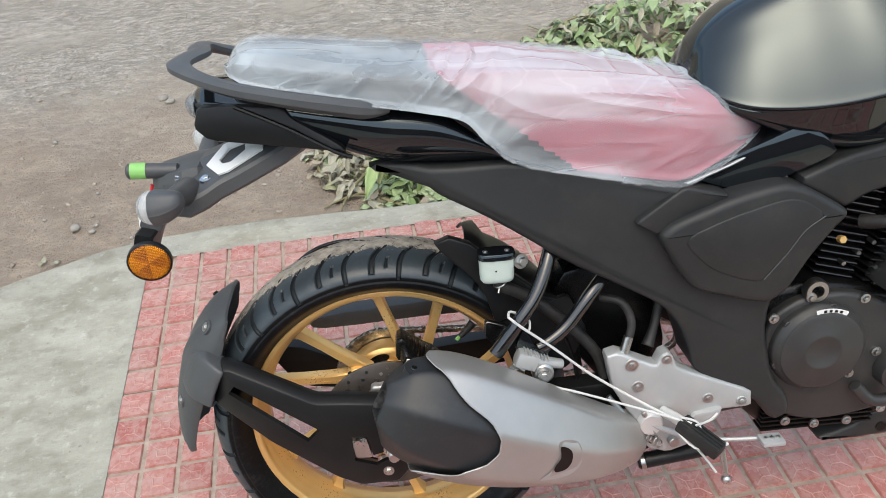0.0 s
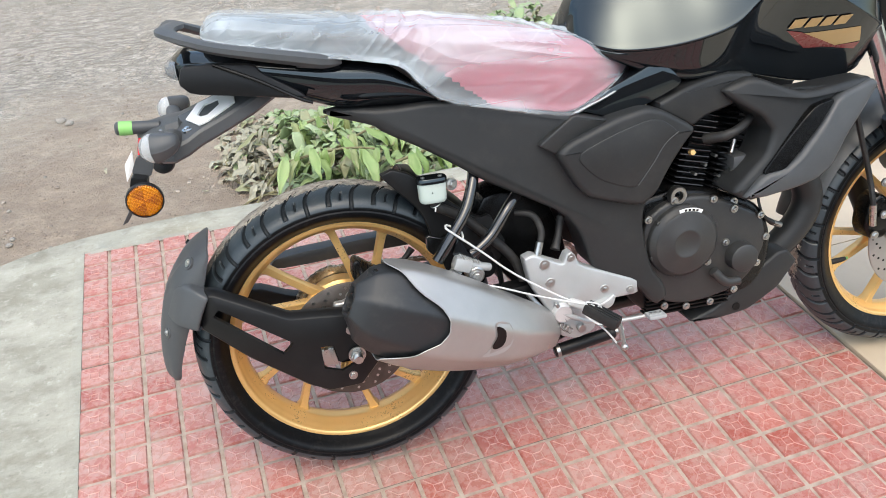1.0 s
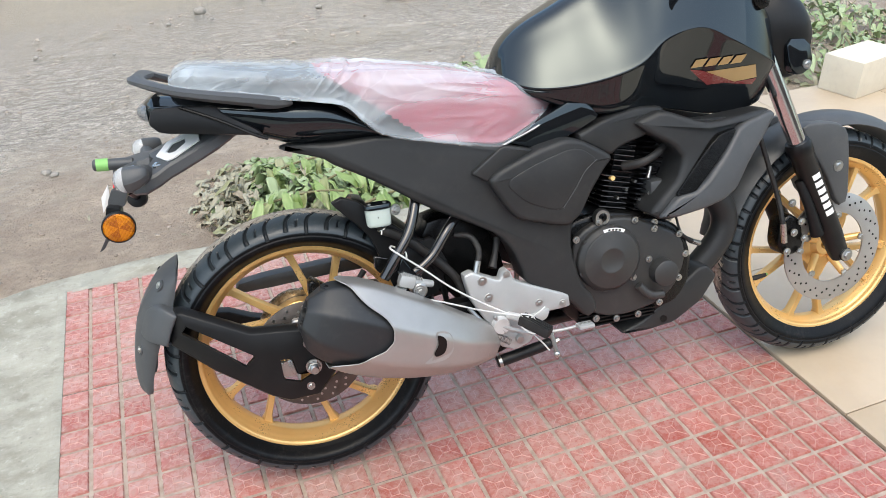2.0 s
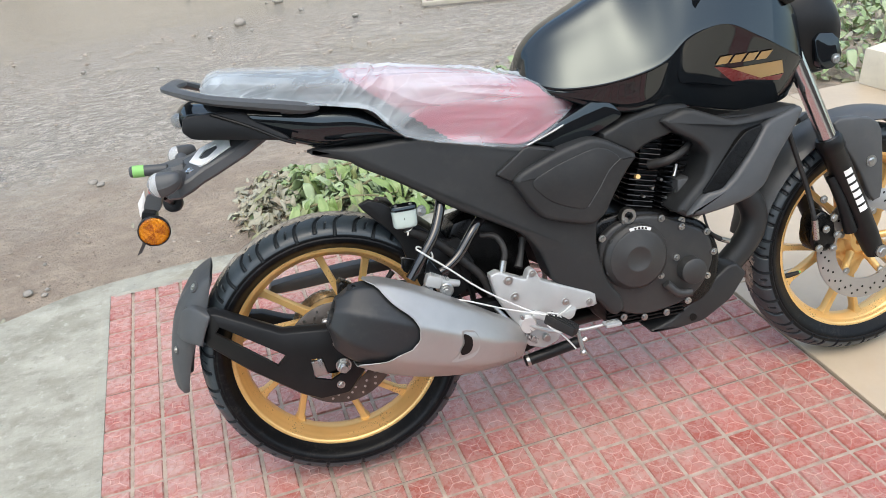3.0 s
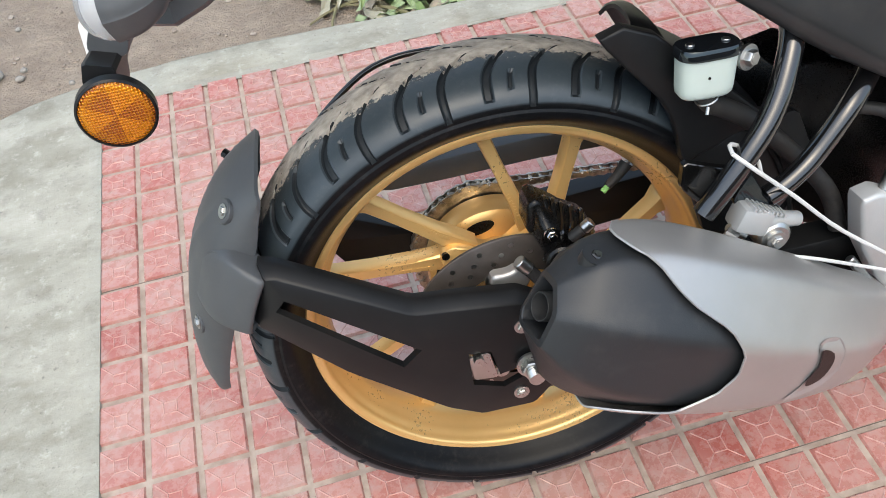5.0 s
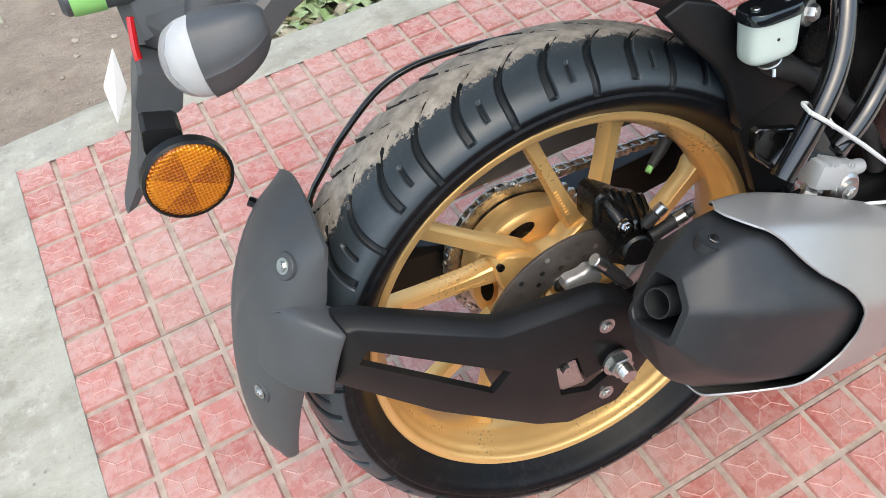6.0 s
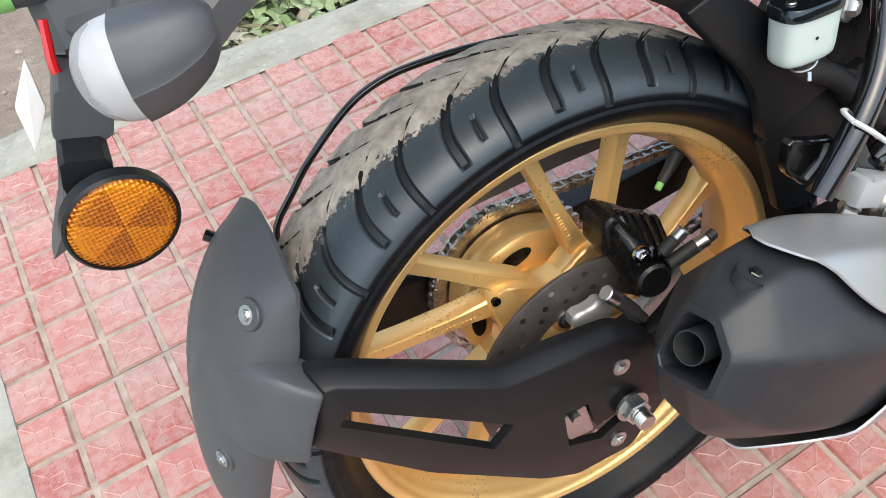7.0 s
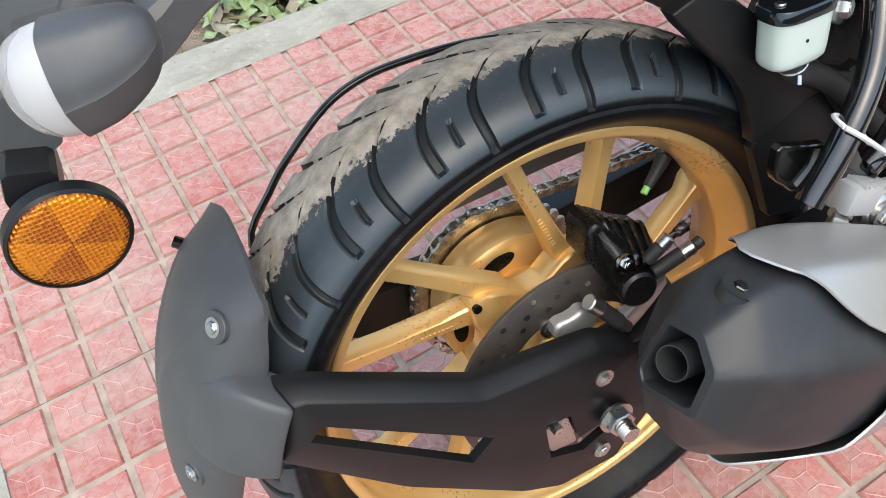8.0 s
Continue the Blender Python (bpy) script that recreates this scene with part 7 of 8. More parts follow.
    for k in range(16):
        bm = bmesh.new()
        wide = (0.078 if k < 7 else 0.060) - 0.0015 * max(0, k - 10)
        # each plate has a deep cleft on its face, so that the stack reads as two columns
        lobes = [(-wide, -0.078), (-0.018, -0.088), (-0.013, -0.066), (-0.006, -0.066), (-0.002, -0.094), (0.030, -0.094), (0.034, -0.070), (wide, -0.074)]
        outline = lobes + [(x, -y) for x, y in reversed(lobes)]
        z = 0.004 + k * 0.0118
        rows = [[lean @ Vector((x, y, z + dz)) for x, y in ring] for ring, dz in ((inset_ring(outline, 0.0025), 0.0), (inset_ring(outline, 0.0004), 0.0006), (outline, 0.0016), (inset_ring(outline, 0.0006), 0.0030), (inset_ring(outline, 0.0030), 0.0036))]
        vs = grid(bm, rows, True)
        cap(bm, vs[0]), cap(bm, vs[-1])
        part("fin", bm, FIN, cyl)
    for k in range(6):
        bm = bmesh.new()
        x = -0.045 + 0.018 * k
        rod(bm, lean @ Vector((x, -0.080, 0.03 + 0.02 * (k % 3))), lean @ Vector((x, -0.0955, 0.03 + 0.02 * (k % 3))), 0.0035, seg=8)
        part("fin_stud", bm, STEEL, cyl)
    bm = bmesh.new()
    box(bm, (0.0, 0, 0.205), (0.10, 0.13, 0.05), lean, bevel=0.014)
    part("cylinder_head", bm, ENGINE, cyl)
    bm = bmesh.new()
    tube(bm, [(0.730, -0.10, 0.305), (0.760, -0.13, 0.315), (0.800, -0.125, 0.330), (0.845, -0.09, 0.345)], [0.011, 0.009, 0.007], 10, 4)
    part("spark_plug_cap", bm, RUBBER, eng, "black spark plug cap and lead")
    bm = bmesh.new()
    rod(bm, (0.778, -0.118, 0.274), (0.792, -0.106, 0.296), 0.0045, seg=10)
    part("sensor", bm, STEEL, eng, "bright metal sensor")
    bm = bmesh.new()
    rod(bm, (0.690, -0.118, 0.288), (0.690, -0.128, 0.290), 0.006, seg=6)
    part("brass_bolt", bm, GOLD, eng, "small brass bolt")
    bm = bmesh.new()
    box(bm, (0.825, -0.085, 0.245), (0.075, 0.06, 0.04), pose(0, 0, 0, 0, 0, 0), bevel=0.010)
    part("intake_box", bm, GREY_PLASTIC, eng)
    bm = bmesh.new()
    revolve(bm, [(0.010, -0.126), (0.017, -0.126), (0.019, -0.122), (0.019, -0.112), (0.010, -0.112)], 32, (0.664, 0, 0.205))
    part("clamp_ring", bm, STEEL, eng, "round steel clamp")
    for x, z in ((0.800, 0.165), (0.838, 0.172), (0.870, 0.182), (0.815, 0.195), (0.795, 0.235), (0.780, 0.212)):
        bolt("bolt", (x, -0.105, z), (0, -1, 0), eng, 0.006, 0.006)
    bm = bmesh.new()
    tube(bm, [(0.858, -0.10, 0.17), (0.868, -0.105, 0.13), (0.895, -0.10, 0.105), (0.925, -0.09, 0.09)], [0.003, 0.003, 0.006, 0.006], 8, 4)
    part("sensor_lead", bm, RUBBER, eng)
    bm = bmesh.new()
    rod(bm, (0.900, -0.098, 0.102), (0.925, -0.09, 0.090), 0.0065, seg=10)
    part("lambda_sensor", bm, STEEL, eng, "bright exhaust sensor")


build_engine()


def build_chassis():
    bm = bmesh.new()
    plate(bm, rounded([(0.716, -0.088), (0.742, -0.080), (0.772, -0.069), (0.842, -0.020), (0.916, 0.034), (0.940, 0.036), (0.966, 0.006), (0.924, -0.050), (0.852, -0.091), (0.786, -0.098), (0.735, -0.097), (0.717, -0.094)], 1, 0.10), 0.104, -0.104, 0.007, steps=3)
    belly = part("belly_pan", bm, PANEL, bike, "matte dark grey belly pan under the engine")
    bm = bmesh.new()
    rod(bm, (0.822, -0.103, -0.076), (0.822, -0.1055, -0.076), 0.009, seg=20)
    part("fastener", bm, ENGINE, belly)
    # bare frame tubes and linkage behind the footrest
    bm = bmesh.new()
    tube(bm, [(0.262, -0.080, 0.322), (0.254, -0.108, 0.300), (0.230, -0.135, 0.252), (0.197, -0.150, 0.211), (0.164, -0.155, 0.168)], 0.0110, 20, 6)
    part("hanger_tube", bm, TUBE_BLACK, bike, "gloss black hanger tube")
    bm = bmesh.new()
    tube(bm, [(0.358, -0.074, 0.276), (0.342, -0.100, 0.258), (0.312, -0.124, 0.236), (0.277, -0.136, 0.197), (0.250, -0.144, 0.178), (0.228, -0.148, 0.168)], 0.0104, 20, 6)
    part("hanger_tube", bm, TUBE_BLACK, bike, "gloss black hanger tube")
    bm = bmesh.new()
    plate(bm, rounded([(0.207, 0.206), (0.194, 0.172), (0.205, 0.155), (0.238, 0.150), (0.252, 0.170), (0.226, 0.170)], 1, 0.12), -0.142, -0.151, 0.002)
    part("gusset", bm, GLOSS, bike, "gloss black gusset between the hanger tubes")
    # flange welded to the tube, with a sunk middle
    outline = rounded([(0.153, 0.211), (0.185, 0.199), (0.204, 0.193), (0.198, 0.172), (0.180, 0.156), (0.172, 0.160), (0.152, 0.182)], 1, 0.14)
    inside = inset_ring(outline, 0.0045)
    bm = bmesh.new()
    vs = grid(bm, [[(x, -0.122, z) for x, z in outline], [(x, -0.1285, z) for x, z in inset_ring(outline, 0.0005)], [(x, -0.1295, z) for x, z in inset_ring(outline, 0.0015)], [(x, -0.1290, z) for x, z in inside], [(x, -0.1255, z) for x, z in inset_ring(outline, 0.006)]], True)
    cap(bm, vs[0]), cap(bm, vs[-1])
    part("tube_flange", bm, FRAME, bike, "black flange welded to the hanger tube")
    bm = bmesh.new()
    rod(bm, (0.233, -0.135, 0.131), (0.233, -0.166, 0.131), 0.0165, seg=32, chamfer=0.003)
    mount = part("muffler_mount", bm, STEEL, bike, "round steel muffler mounting bush")
    bm = bmesh.new()
    rod(bm, (0.233, -0.164, 0.131), (0.233, -0.1685, 0.131), 0.0095, seg=24, chamfer=0.0012)
    part("washer", bm, ALU, mount)
    bolt("bolt", (0.233, -0.168, 0.131), (0, -1, 0), mount, 0.0062, 0.005)
    bm = bmesh.new()
    rod(bm, (0.184, -0.160, 0.146), (0.192, -0.168, 0.141), 0.0075, seg=6, chamfer=0.001)
    rod(bm, (0.188, -0.158, 0.150), (0.205, -0.160, 0.138), 0.0040, seg=12)
    part("clevis_pin", bm, STEEL, bike, "bright pin and nut of the passenger footrest")
    # folded passenger footrest: a ribbed light-alloy block
    bm = bmesh.new()
    m = pose(0.209, -0.157, 0.156, 0, 22, 0)
    box(bm, (0, 0, 0), (0.034, 0.026, 0.026), m, bevel=0.006)
    rod(bm, m @ Vector((0.014, 0, 0)), m @ Vector((0.060, 0.010, 0.002)), 0.0095, 0.0075, 16, 0.002)
    peg = part("pillion_peg", bm, CAST, bike, "folded ribbed aluminium passenger footrest")
    for k in range(8):
        bm = bmesh.new()
        box(bm, (-0.008 + 0.0056 * k, -0.002 + 0.0010 * k, 0.0138 - 0.0006 * k), (0.0028, 0.022, 0.0044), m, bevel=0.0008)
        part("rib", bm, CAST, peg)
    # inner structure
    bm = bmesh.new()
    plate(bm, rounded([(0.30, 0.25), (0.42, 0.215), (0.46, 0.12), (0.46, 0.02), (0.36, 0.02), (0.30, 0.10), (0.26, 0.18)], 1), 0.05, -0.04, 0.006)
    part("inner_frame", bm, ENGINE, bike, "dark frame and linkage behind the footrest")
    bm = bmesh.new()
    for k in range(9):
        t = k / 8
        revolve_ring(bm, Vector((0.285 + 0.17 * t, 0.0, 0.145 + 0.15 * t)), Vector((0.17, 0, 0.15)), 0.032, 0.006)
    part("shock_spring", bm, ENGINE, bike, "black rear shock spring")
    bm = bmesh.new()
    rod(bm, (0.27, 0, 0.13), (0.47, 0, 0.31), 0.020, seg=18)
    part("shock_body", bm, STEEL, bike, "bright shock absorber body")
    # inner mudguard
    bm = bmesh.new()
    rows = []
    for a in np.linspace(66, 8, 16):
        t = radians(a)
        rr = 0.328 + 0.012 * math.sin(math.pi * (66 - a) / 58) + (0.014 if a > 62 else 0)
        rows.append([((rr - 0.020 * (abs(u) ** 3)) * math.cos(t), 0.085 * u * (0.55 if a > 63 else 1), (rr - 0.020 * (abs(u) ** 3)) * math.sin(t)) for u in np.linspace(-1, 1, 15)])
    grid(bm, rows)
    thicken(bm, 0.004)
    part("inner_mudguard", bm, MATTE, bike, "matte black inner mudguard over the tyre", sharp=60)
    # its side: one smooth panel with a raised upper half ending in a slanting step
    bm = bmesh.new()
    plate(bm, rounded([(0.205, 0.088), (0.191, 0.132), (0.176, 0.176), (0.228, 0.200), (0.290, 0.215), (0.320, 0.150), (0.290, 0.085), (0.232, 0.080)], 1, 0.08), -0.070, -0.080, 0.002)
    part("mudguard_cheek", bm, MATTE, bike, "flat black side of the inner mudguard")
    bm = bmesh.new()
    plate(bm, [(0.088, 0.322), (0.095, 0.311), (0.117, 0.286), (0.132, 0.270), (0.146, 0.254), (0.156, 0.238), (0.163, 0.222), (0.169, 0.202), (0.173, 0.183), (0.176, 0.180), (0.228, 0.203), (0.272, 0.212), (0.250, 0.222), (0.222, 0.246), (0.190, 0.274), (0.140, 0.318), (0.110, 0.330)], -0.072, -0.086, 0.003, steps=3)
    part("mudguard_cheek", bm, MATTE, bike, "flat black side of the inner mudguard")
    # brake fluid reservoir: a soft-cornered cup with a screwed lid
    def stadium(cx, half_x, half_y, z):
        return [(cx + math.copysign(abs(math.cos(q)) ** 0.55, math.cos(q)) * half_x, -0.108 + math.copysign(abs(math.sin(q)) ** 0.7, math.sin(q)) * half_y, z) for q in (2 * math.pi * (k + 0.5) / 48 for k in range(48))]

    bm = bmesh.new()
    vs = grid(bm, [stadium(0.176, 0.0170, 0.0090, 0.2655), stadium(0.176, 0.0222, 0.0130, 0.2665), stadium(0.176, 0.0245, 0.0152, 0.2695), stadium(0.176, 0.0253, 0.0158, 0.275), stadium(0.176, 0.0262, 0.0164, 0.304)], True)
    cap(bm, vs[0]), cap(bm, vs[-1])
    res = part("brake_reservoir", bm, RESERVOIR, bike, "milky white brake fluid reservoir with a black cap", sharp=50)
    bm = bmesh.new()
    vs = grid(bm, [stadium(0.176, 0.0266, 0.0168, 0.3035), stadium(0.176, 0.0280, 0.0180, 0.304), stadium(0.176, 0.0280, 0.0180, 0.3115), stadium(0.176, 0.0268, 0.0168, 0.3133)], True)
    cap(bm, vs[0]), cap(bm, vs[-1])
    part("reservoir_cap", bm, GLOSS, res, "black screw-down cap")
    for dx in (-0.016, 0.016):
        bm = bmesh.new()
        rod(bm, (0.176 + dx, -0.109, 0.3130), (0.176 + dx, -0.109, 0.3150), 0.0040, seg=16, chamfer=0.0006)
        part("screw", bm, STEEL, res)
    bm = bmesh.new()
    rod(bm, (0.173, -0.122, 0.2875), (0.1732, -0.1247, 0.2875), 0.0013, seg=8)
    part("level_mark", bm, ENGINE, res)
    bolt("bolt", (0.2115, -0.114, 0.296), (0.4, -1, 0.1), res, 0.0075, 0.008)
    bm = bmesh.new()
    tube(bm, [(0.178, -0.108, 0.268), (0.184, -0.105, 0.254), (0.206, -0.100, 0.240), (0.242, -0.098, 0.214), (0.322, -0.096, 0.130), (0.345, -0.100, 0.075)], 0.0095, 14, 5)
    part("reservoir_hose", bm, RUBBER, bike, "black rubber hose from the reservoir")
    bm = bmesh.new()
    revolve_ring(bm, Vector((0.181, -0.1065, 0.260)), Vector((0.4, 0.1, -0.9)), 0.0102, 0.0012)
    rod(bm, (0.178, -0.117, 0.256), (0.176, -0.120, 0.250), 0.0018, seg=8)
    part("hose_clip", bm, STEEL, bike, "small spring clip on the hose")
    bm = bmesh.new()
    tube(bm, [(0.335, -0.095, 0.215), (0.365, -0.11, 0.210), (0.378, -0.120, 0.180), (0.370, -0.128, 0.150)], 0.0065, 10, 5)
    part("brake_hose", bm, RUBBER, bike, "black brake hose")
    bm = bmesh.new()
    rod(bm, (0.372, -0.127, 0.160), (0.362, -0.132, 0.128), 0.0075, seg=12, chamfer=0.001)
    part("hose_fitting", bm, STEEL, bike, "bright hose fitting")
    bm = bmesh.new()
    tube(bm, [(0.43, -0.09, 0.19), (0.418, -0.105, 0.16), (0.405, -0.118, 0.135)], [0.008, 0.007, 0.010], 10, 4)
    part("switch_boot", bm, RUBBER, bike, "black rubber switch boot")
    # footrest bracket in cast aluminium
    bm = bmesh.new()
    plate(bm, rounded([(0.333, 0.136), (0.352, 0.142), (0.412, 0.112), (0.420, 0.130), (0.430, 0.134), (0.438, 0.126), (0.446, 0.104), (0.568, 0.050), (0.571, 0.020), (0.484, 0.018), (0.452, -0.006), (0.400, -0.010), (0.372, 0.030), (0.345, 0.078)], 1, 0.10), -0.118, -0.143, 0.005, steps=3)
    foot = part("footrest_bracket", bm, CAST, bike, "cast aluminium footrest bracket")
    for x, z, r in ((0.373, 0.119, 0.008), (0.384, 0.079, 0.0075), (0.427, 0.124, 0.006), (0.497, 0.045, 0.0065), (0.552, 0.034, 0.006)):
        bm = bmesh.new()
        rod(bm, (x, -0.1425, z), (x, -0.1455, z), r * 1.35, seg=22, chamfer=0.001)
        part("boss", bm, CAST, foot)
        bolt("bolt", (x, -0.145, z), (0, -1, 0), foot, r * 0.8, 0.003)
    bm = bmesh.new()
    revolve(bm, [(0.0005, -0.156), (0.017, -0.156), (0.020, -0.152), (0.020, -0.12), (0.0005, -0.12)], 32, (0.405, 0, 0.012))
    part("pedal_pivot", bm, ALU, foot)
    bm = bmesh.new()
    tube(bm, [(0.405, -0.150, 0.012), (0.46, -0.160, -0.012), (0.52, -0.172, -0.016), (0.575, -0.190, -0.006)], [0.0060, 0.0040, 0.0036, 0.0036], 10, 4)
    pedal = part("brake_pedal", bm, CAST, bike, "aluminium brake pedal")
    bm = bmesh.new()
    box(bm, (0.578, -0.200, -0.003), (0.036, 0.026, 0.008), bevel=0.003)
    part("pedal_pad", bm, CAST, pedal)
    for k in range(3):
        bm = bmesh.new()
        rod(bm, (0.568 + 0.010 * k, -0.200, 0.001), (0.568 + 0.010 * k, -0.200, 0.0035), 0.003, seg=8)
        part("pad_stud", bm, STEEL, pedal)
    bm = bmesh.new()
    tube(bm, [(0.425, -0.145, 0.030), (0.445, -0.180, 0.030), (0.480, -0.235, 0.012)], 0.009, 10, 3)
    peg = part("rider_peg", bm, ALU, bike, "rider footrest with a ribbed rubber")
    m = look((0.440, -0.185, 0.034), (0.492, -0.250, 0.008)) 
    bm = bmesh.new()
    box(bm, (0, 0, -0.034), (0.026, 0.020, 0.072), m, bevel=0.004)
    part("peg_rubber", bm, RUBBER, peg, "black ribbed rubber")
    for k in range(4):
        bm = bmesh.new()
        box(bm, (-0.0105 + 0.007 * k, 0.0105, -0.034), (0.0038, 0.003, 0.068), m, bevel=0.0008)
        part("rib", bm, RUBBER, peg)
    bm = bmesh.new()
    rod(bm, (0.488, -0.228, 0.010), (0.494, -0.238, -0.034), 0.0048, 0.004, 10)
    bmesh.ops.create_icosphere(bm, subdivisions=2, radius=0.0075, matrix=Matrix.Translation((0.494, -0.238, -0.036)))
    part("feeler_bolt", bm, STEEL, peg, "bright feeler bolt")
    for a, b in (((0.352, -0.140, 0.02), (0.372, -0.148, -0.012)), ((0.362, -0.140, 0.0), (0.385, -0.15, -0.02))):
        bm = bmesh.new()
        rod(bm, a, b, 0.006, seg=10, chamfer=0.001)
        part("linkage_rod", bm, STEEL, foot)
    # lower lobe of the bracket with the pedal's pivot, return spring and rod ends
    bm = bmesh.new()
    plate(bm, rounded([(0.378, 0.004), (0.452, 0.000), (0.486, -0.022), (0.476, -0.046), (0.440, -0.058), (0.404, -0.044)], 1, 0.16), -0.124, -0.138, 0.004, steps=3)
    part("lower_lobe", bm, CAST, foot)
    bm = bmesh.new()
    plate(bm, rounded([(0.470, 0.020), (0.520, 0.030), (0.512, 0.008), (0.478, -0.004)], 1, 0.14), -0.140, -0.152, 0.003)
    part("heel_guard", bm, CAST, foot)
    bm = bmesh.new()
    for k in range(7):
        revolve_ring(bm, Vector((0.386 + 0.006 * k, -0.148, -0.004 - 0.0045 * k)), Vector((0.8, 0, -0.6)), 0.0058, 0.0011)
    part("return_spring", bm, STEEL, foot, "small bright return spring")
    for a, b, r in (((0.446, -0.139, -0.030), (0.446, -0.152, -0.030), 0.009), ((0.418, -0.139, -0.026), (0.418, -0.147, -0.026), 0.006), ((0.392, -0.150, 0.036), (0.412, -0.152, -0.006), 0.0045), ((0.340, -0.135, 0.060), (0.372, -0.146, 0.018), 0.0050)):
        bm = bmesh.new()
        rod(bm, a, b, r, seg=14, chamfer=0.0012)
        part("rod_end", bm, STEEL, foot)
    bm = bmesh.new()
    rod(bm, (0.528, -0.124, -0.066), (0.536, -0.126, -0.064), 0.0085, seg=16, chamfer=0.001)
    rod(bm, (0.536, -0.126, -0.064), (0.546, -0.127, -0.060), 0.0060, seg=6)
    part("stand_bolt", bm, STEEL, bike, "bright bolt at the cross tube's end")
    # side stand on the far side, reaching the ground
    bm = bmesh.new()
    tube(bm, [(0.47, 0.10, -0.02), (0.455, 0.17, -0.13), (0.445, 0.250, -0.232)], [0.013, 0.012, 0.011], 12, 3)
    box(bm, (0.445, 0.255, -0.2335), (0.06, 0.035, 0.008), pose(0, 0, 0, 0, 0, 0), bevel=0.003)
    part("side_stand", bm, FRAME, bike, "black side stand")
    bm = bmesh.new()
    rod(bm, (0.40, -0.112, -0.092), (0.528, -0.124, -0.066), 0.0135, 0.0130, 18, 0.003)
    stand = part("stand_tube", bm, MATTE, bike, "black lower cross tube with bright ends")
    bm = bmesh.new()
    rod(bm, (0.404, -0.1124, -0.0912), (0.412, -0.1131, -0.0895), 0.0142, seg=20, chamfer=0.001)
    part("end_ring", bm, STEEL, stand)


def revolve_ring(bm, c, axis, r, wire):
    d, a, b = frame_at(axis)
    pts = [c + r * (math.cos(t) * a + math.sin(t) * b) for t in np.linspace(0, 2 * math.pi, 25)]
    tube(bm, pts, wire, 6, ends=False)


build_chassis()


def build_cord():
    bm = bmesh.new()
    tube(bm, [(0.184, -0.158, 0.229), (0.203, -0.164, 0.213), (0.249, -0.160, 0.172), (0.310, -0.158, 0.116), (0.40, -0.17, 0.055), (0.452, -0.20, 0.036)], 0.0021, 8, 4)
    tube(bm, [(0.191, -0.170, 0.143), (0.236, -0.172, 0.117), (0.280, -0.170, 0.099), (0.362, -0.166, 0.062), (0.452, -0.196, 0.040)], 0.0019, 8, 4)
    tube(bm, [(0.184, -0.158, 0.229), (0.190, -0.142, 0.229), (0.216, -0.137, 0.212), (0.214, -0.156, 0.203), (0.203, -0.164, 0.213)], 0.0019, 8, 4)
    tube(bm, [(0.437, -0.190, 0.048), (0.462, -0.200, 0.040), (0.455, -0.222, 0.012), (0.435, -0.196, 0.022), (0.437, -0.190, 0.048)], 0.0019, 8, 4)
    tube(bm, [(0.455, -0.205, 0.042), (0.470, -0.215, 0.056), (0.486, -0.205, 0.060)], 0.0018, 6, 3)
    tube(bm, [(0.440, -0.200, 0.022), (0.465, -0.220, -0.005), (0.482, -0.228, -0.030)], 0.0018, 6, 3)
    solid("cord", bm, CORD, "white nylon cord tied from the hanger tube to the footrest", "cord", m=bike.matrix_basis.copy())


build_cord()


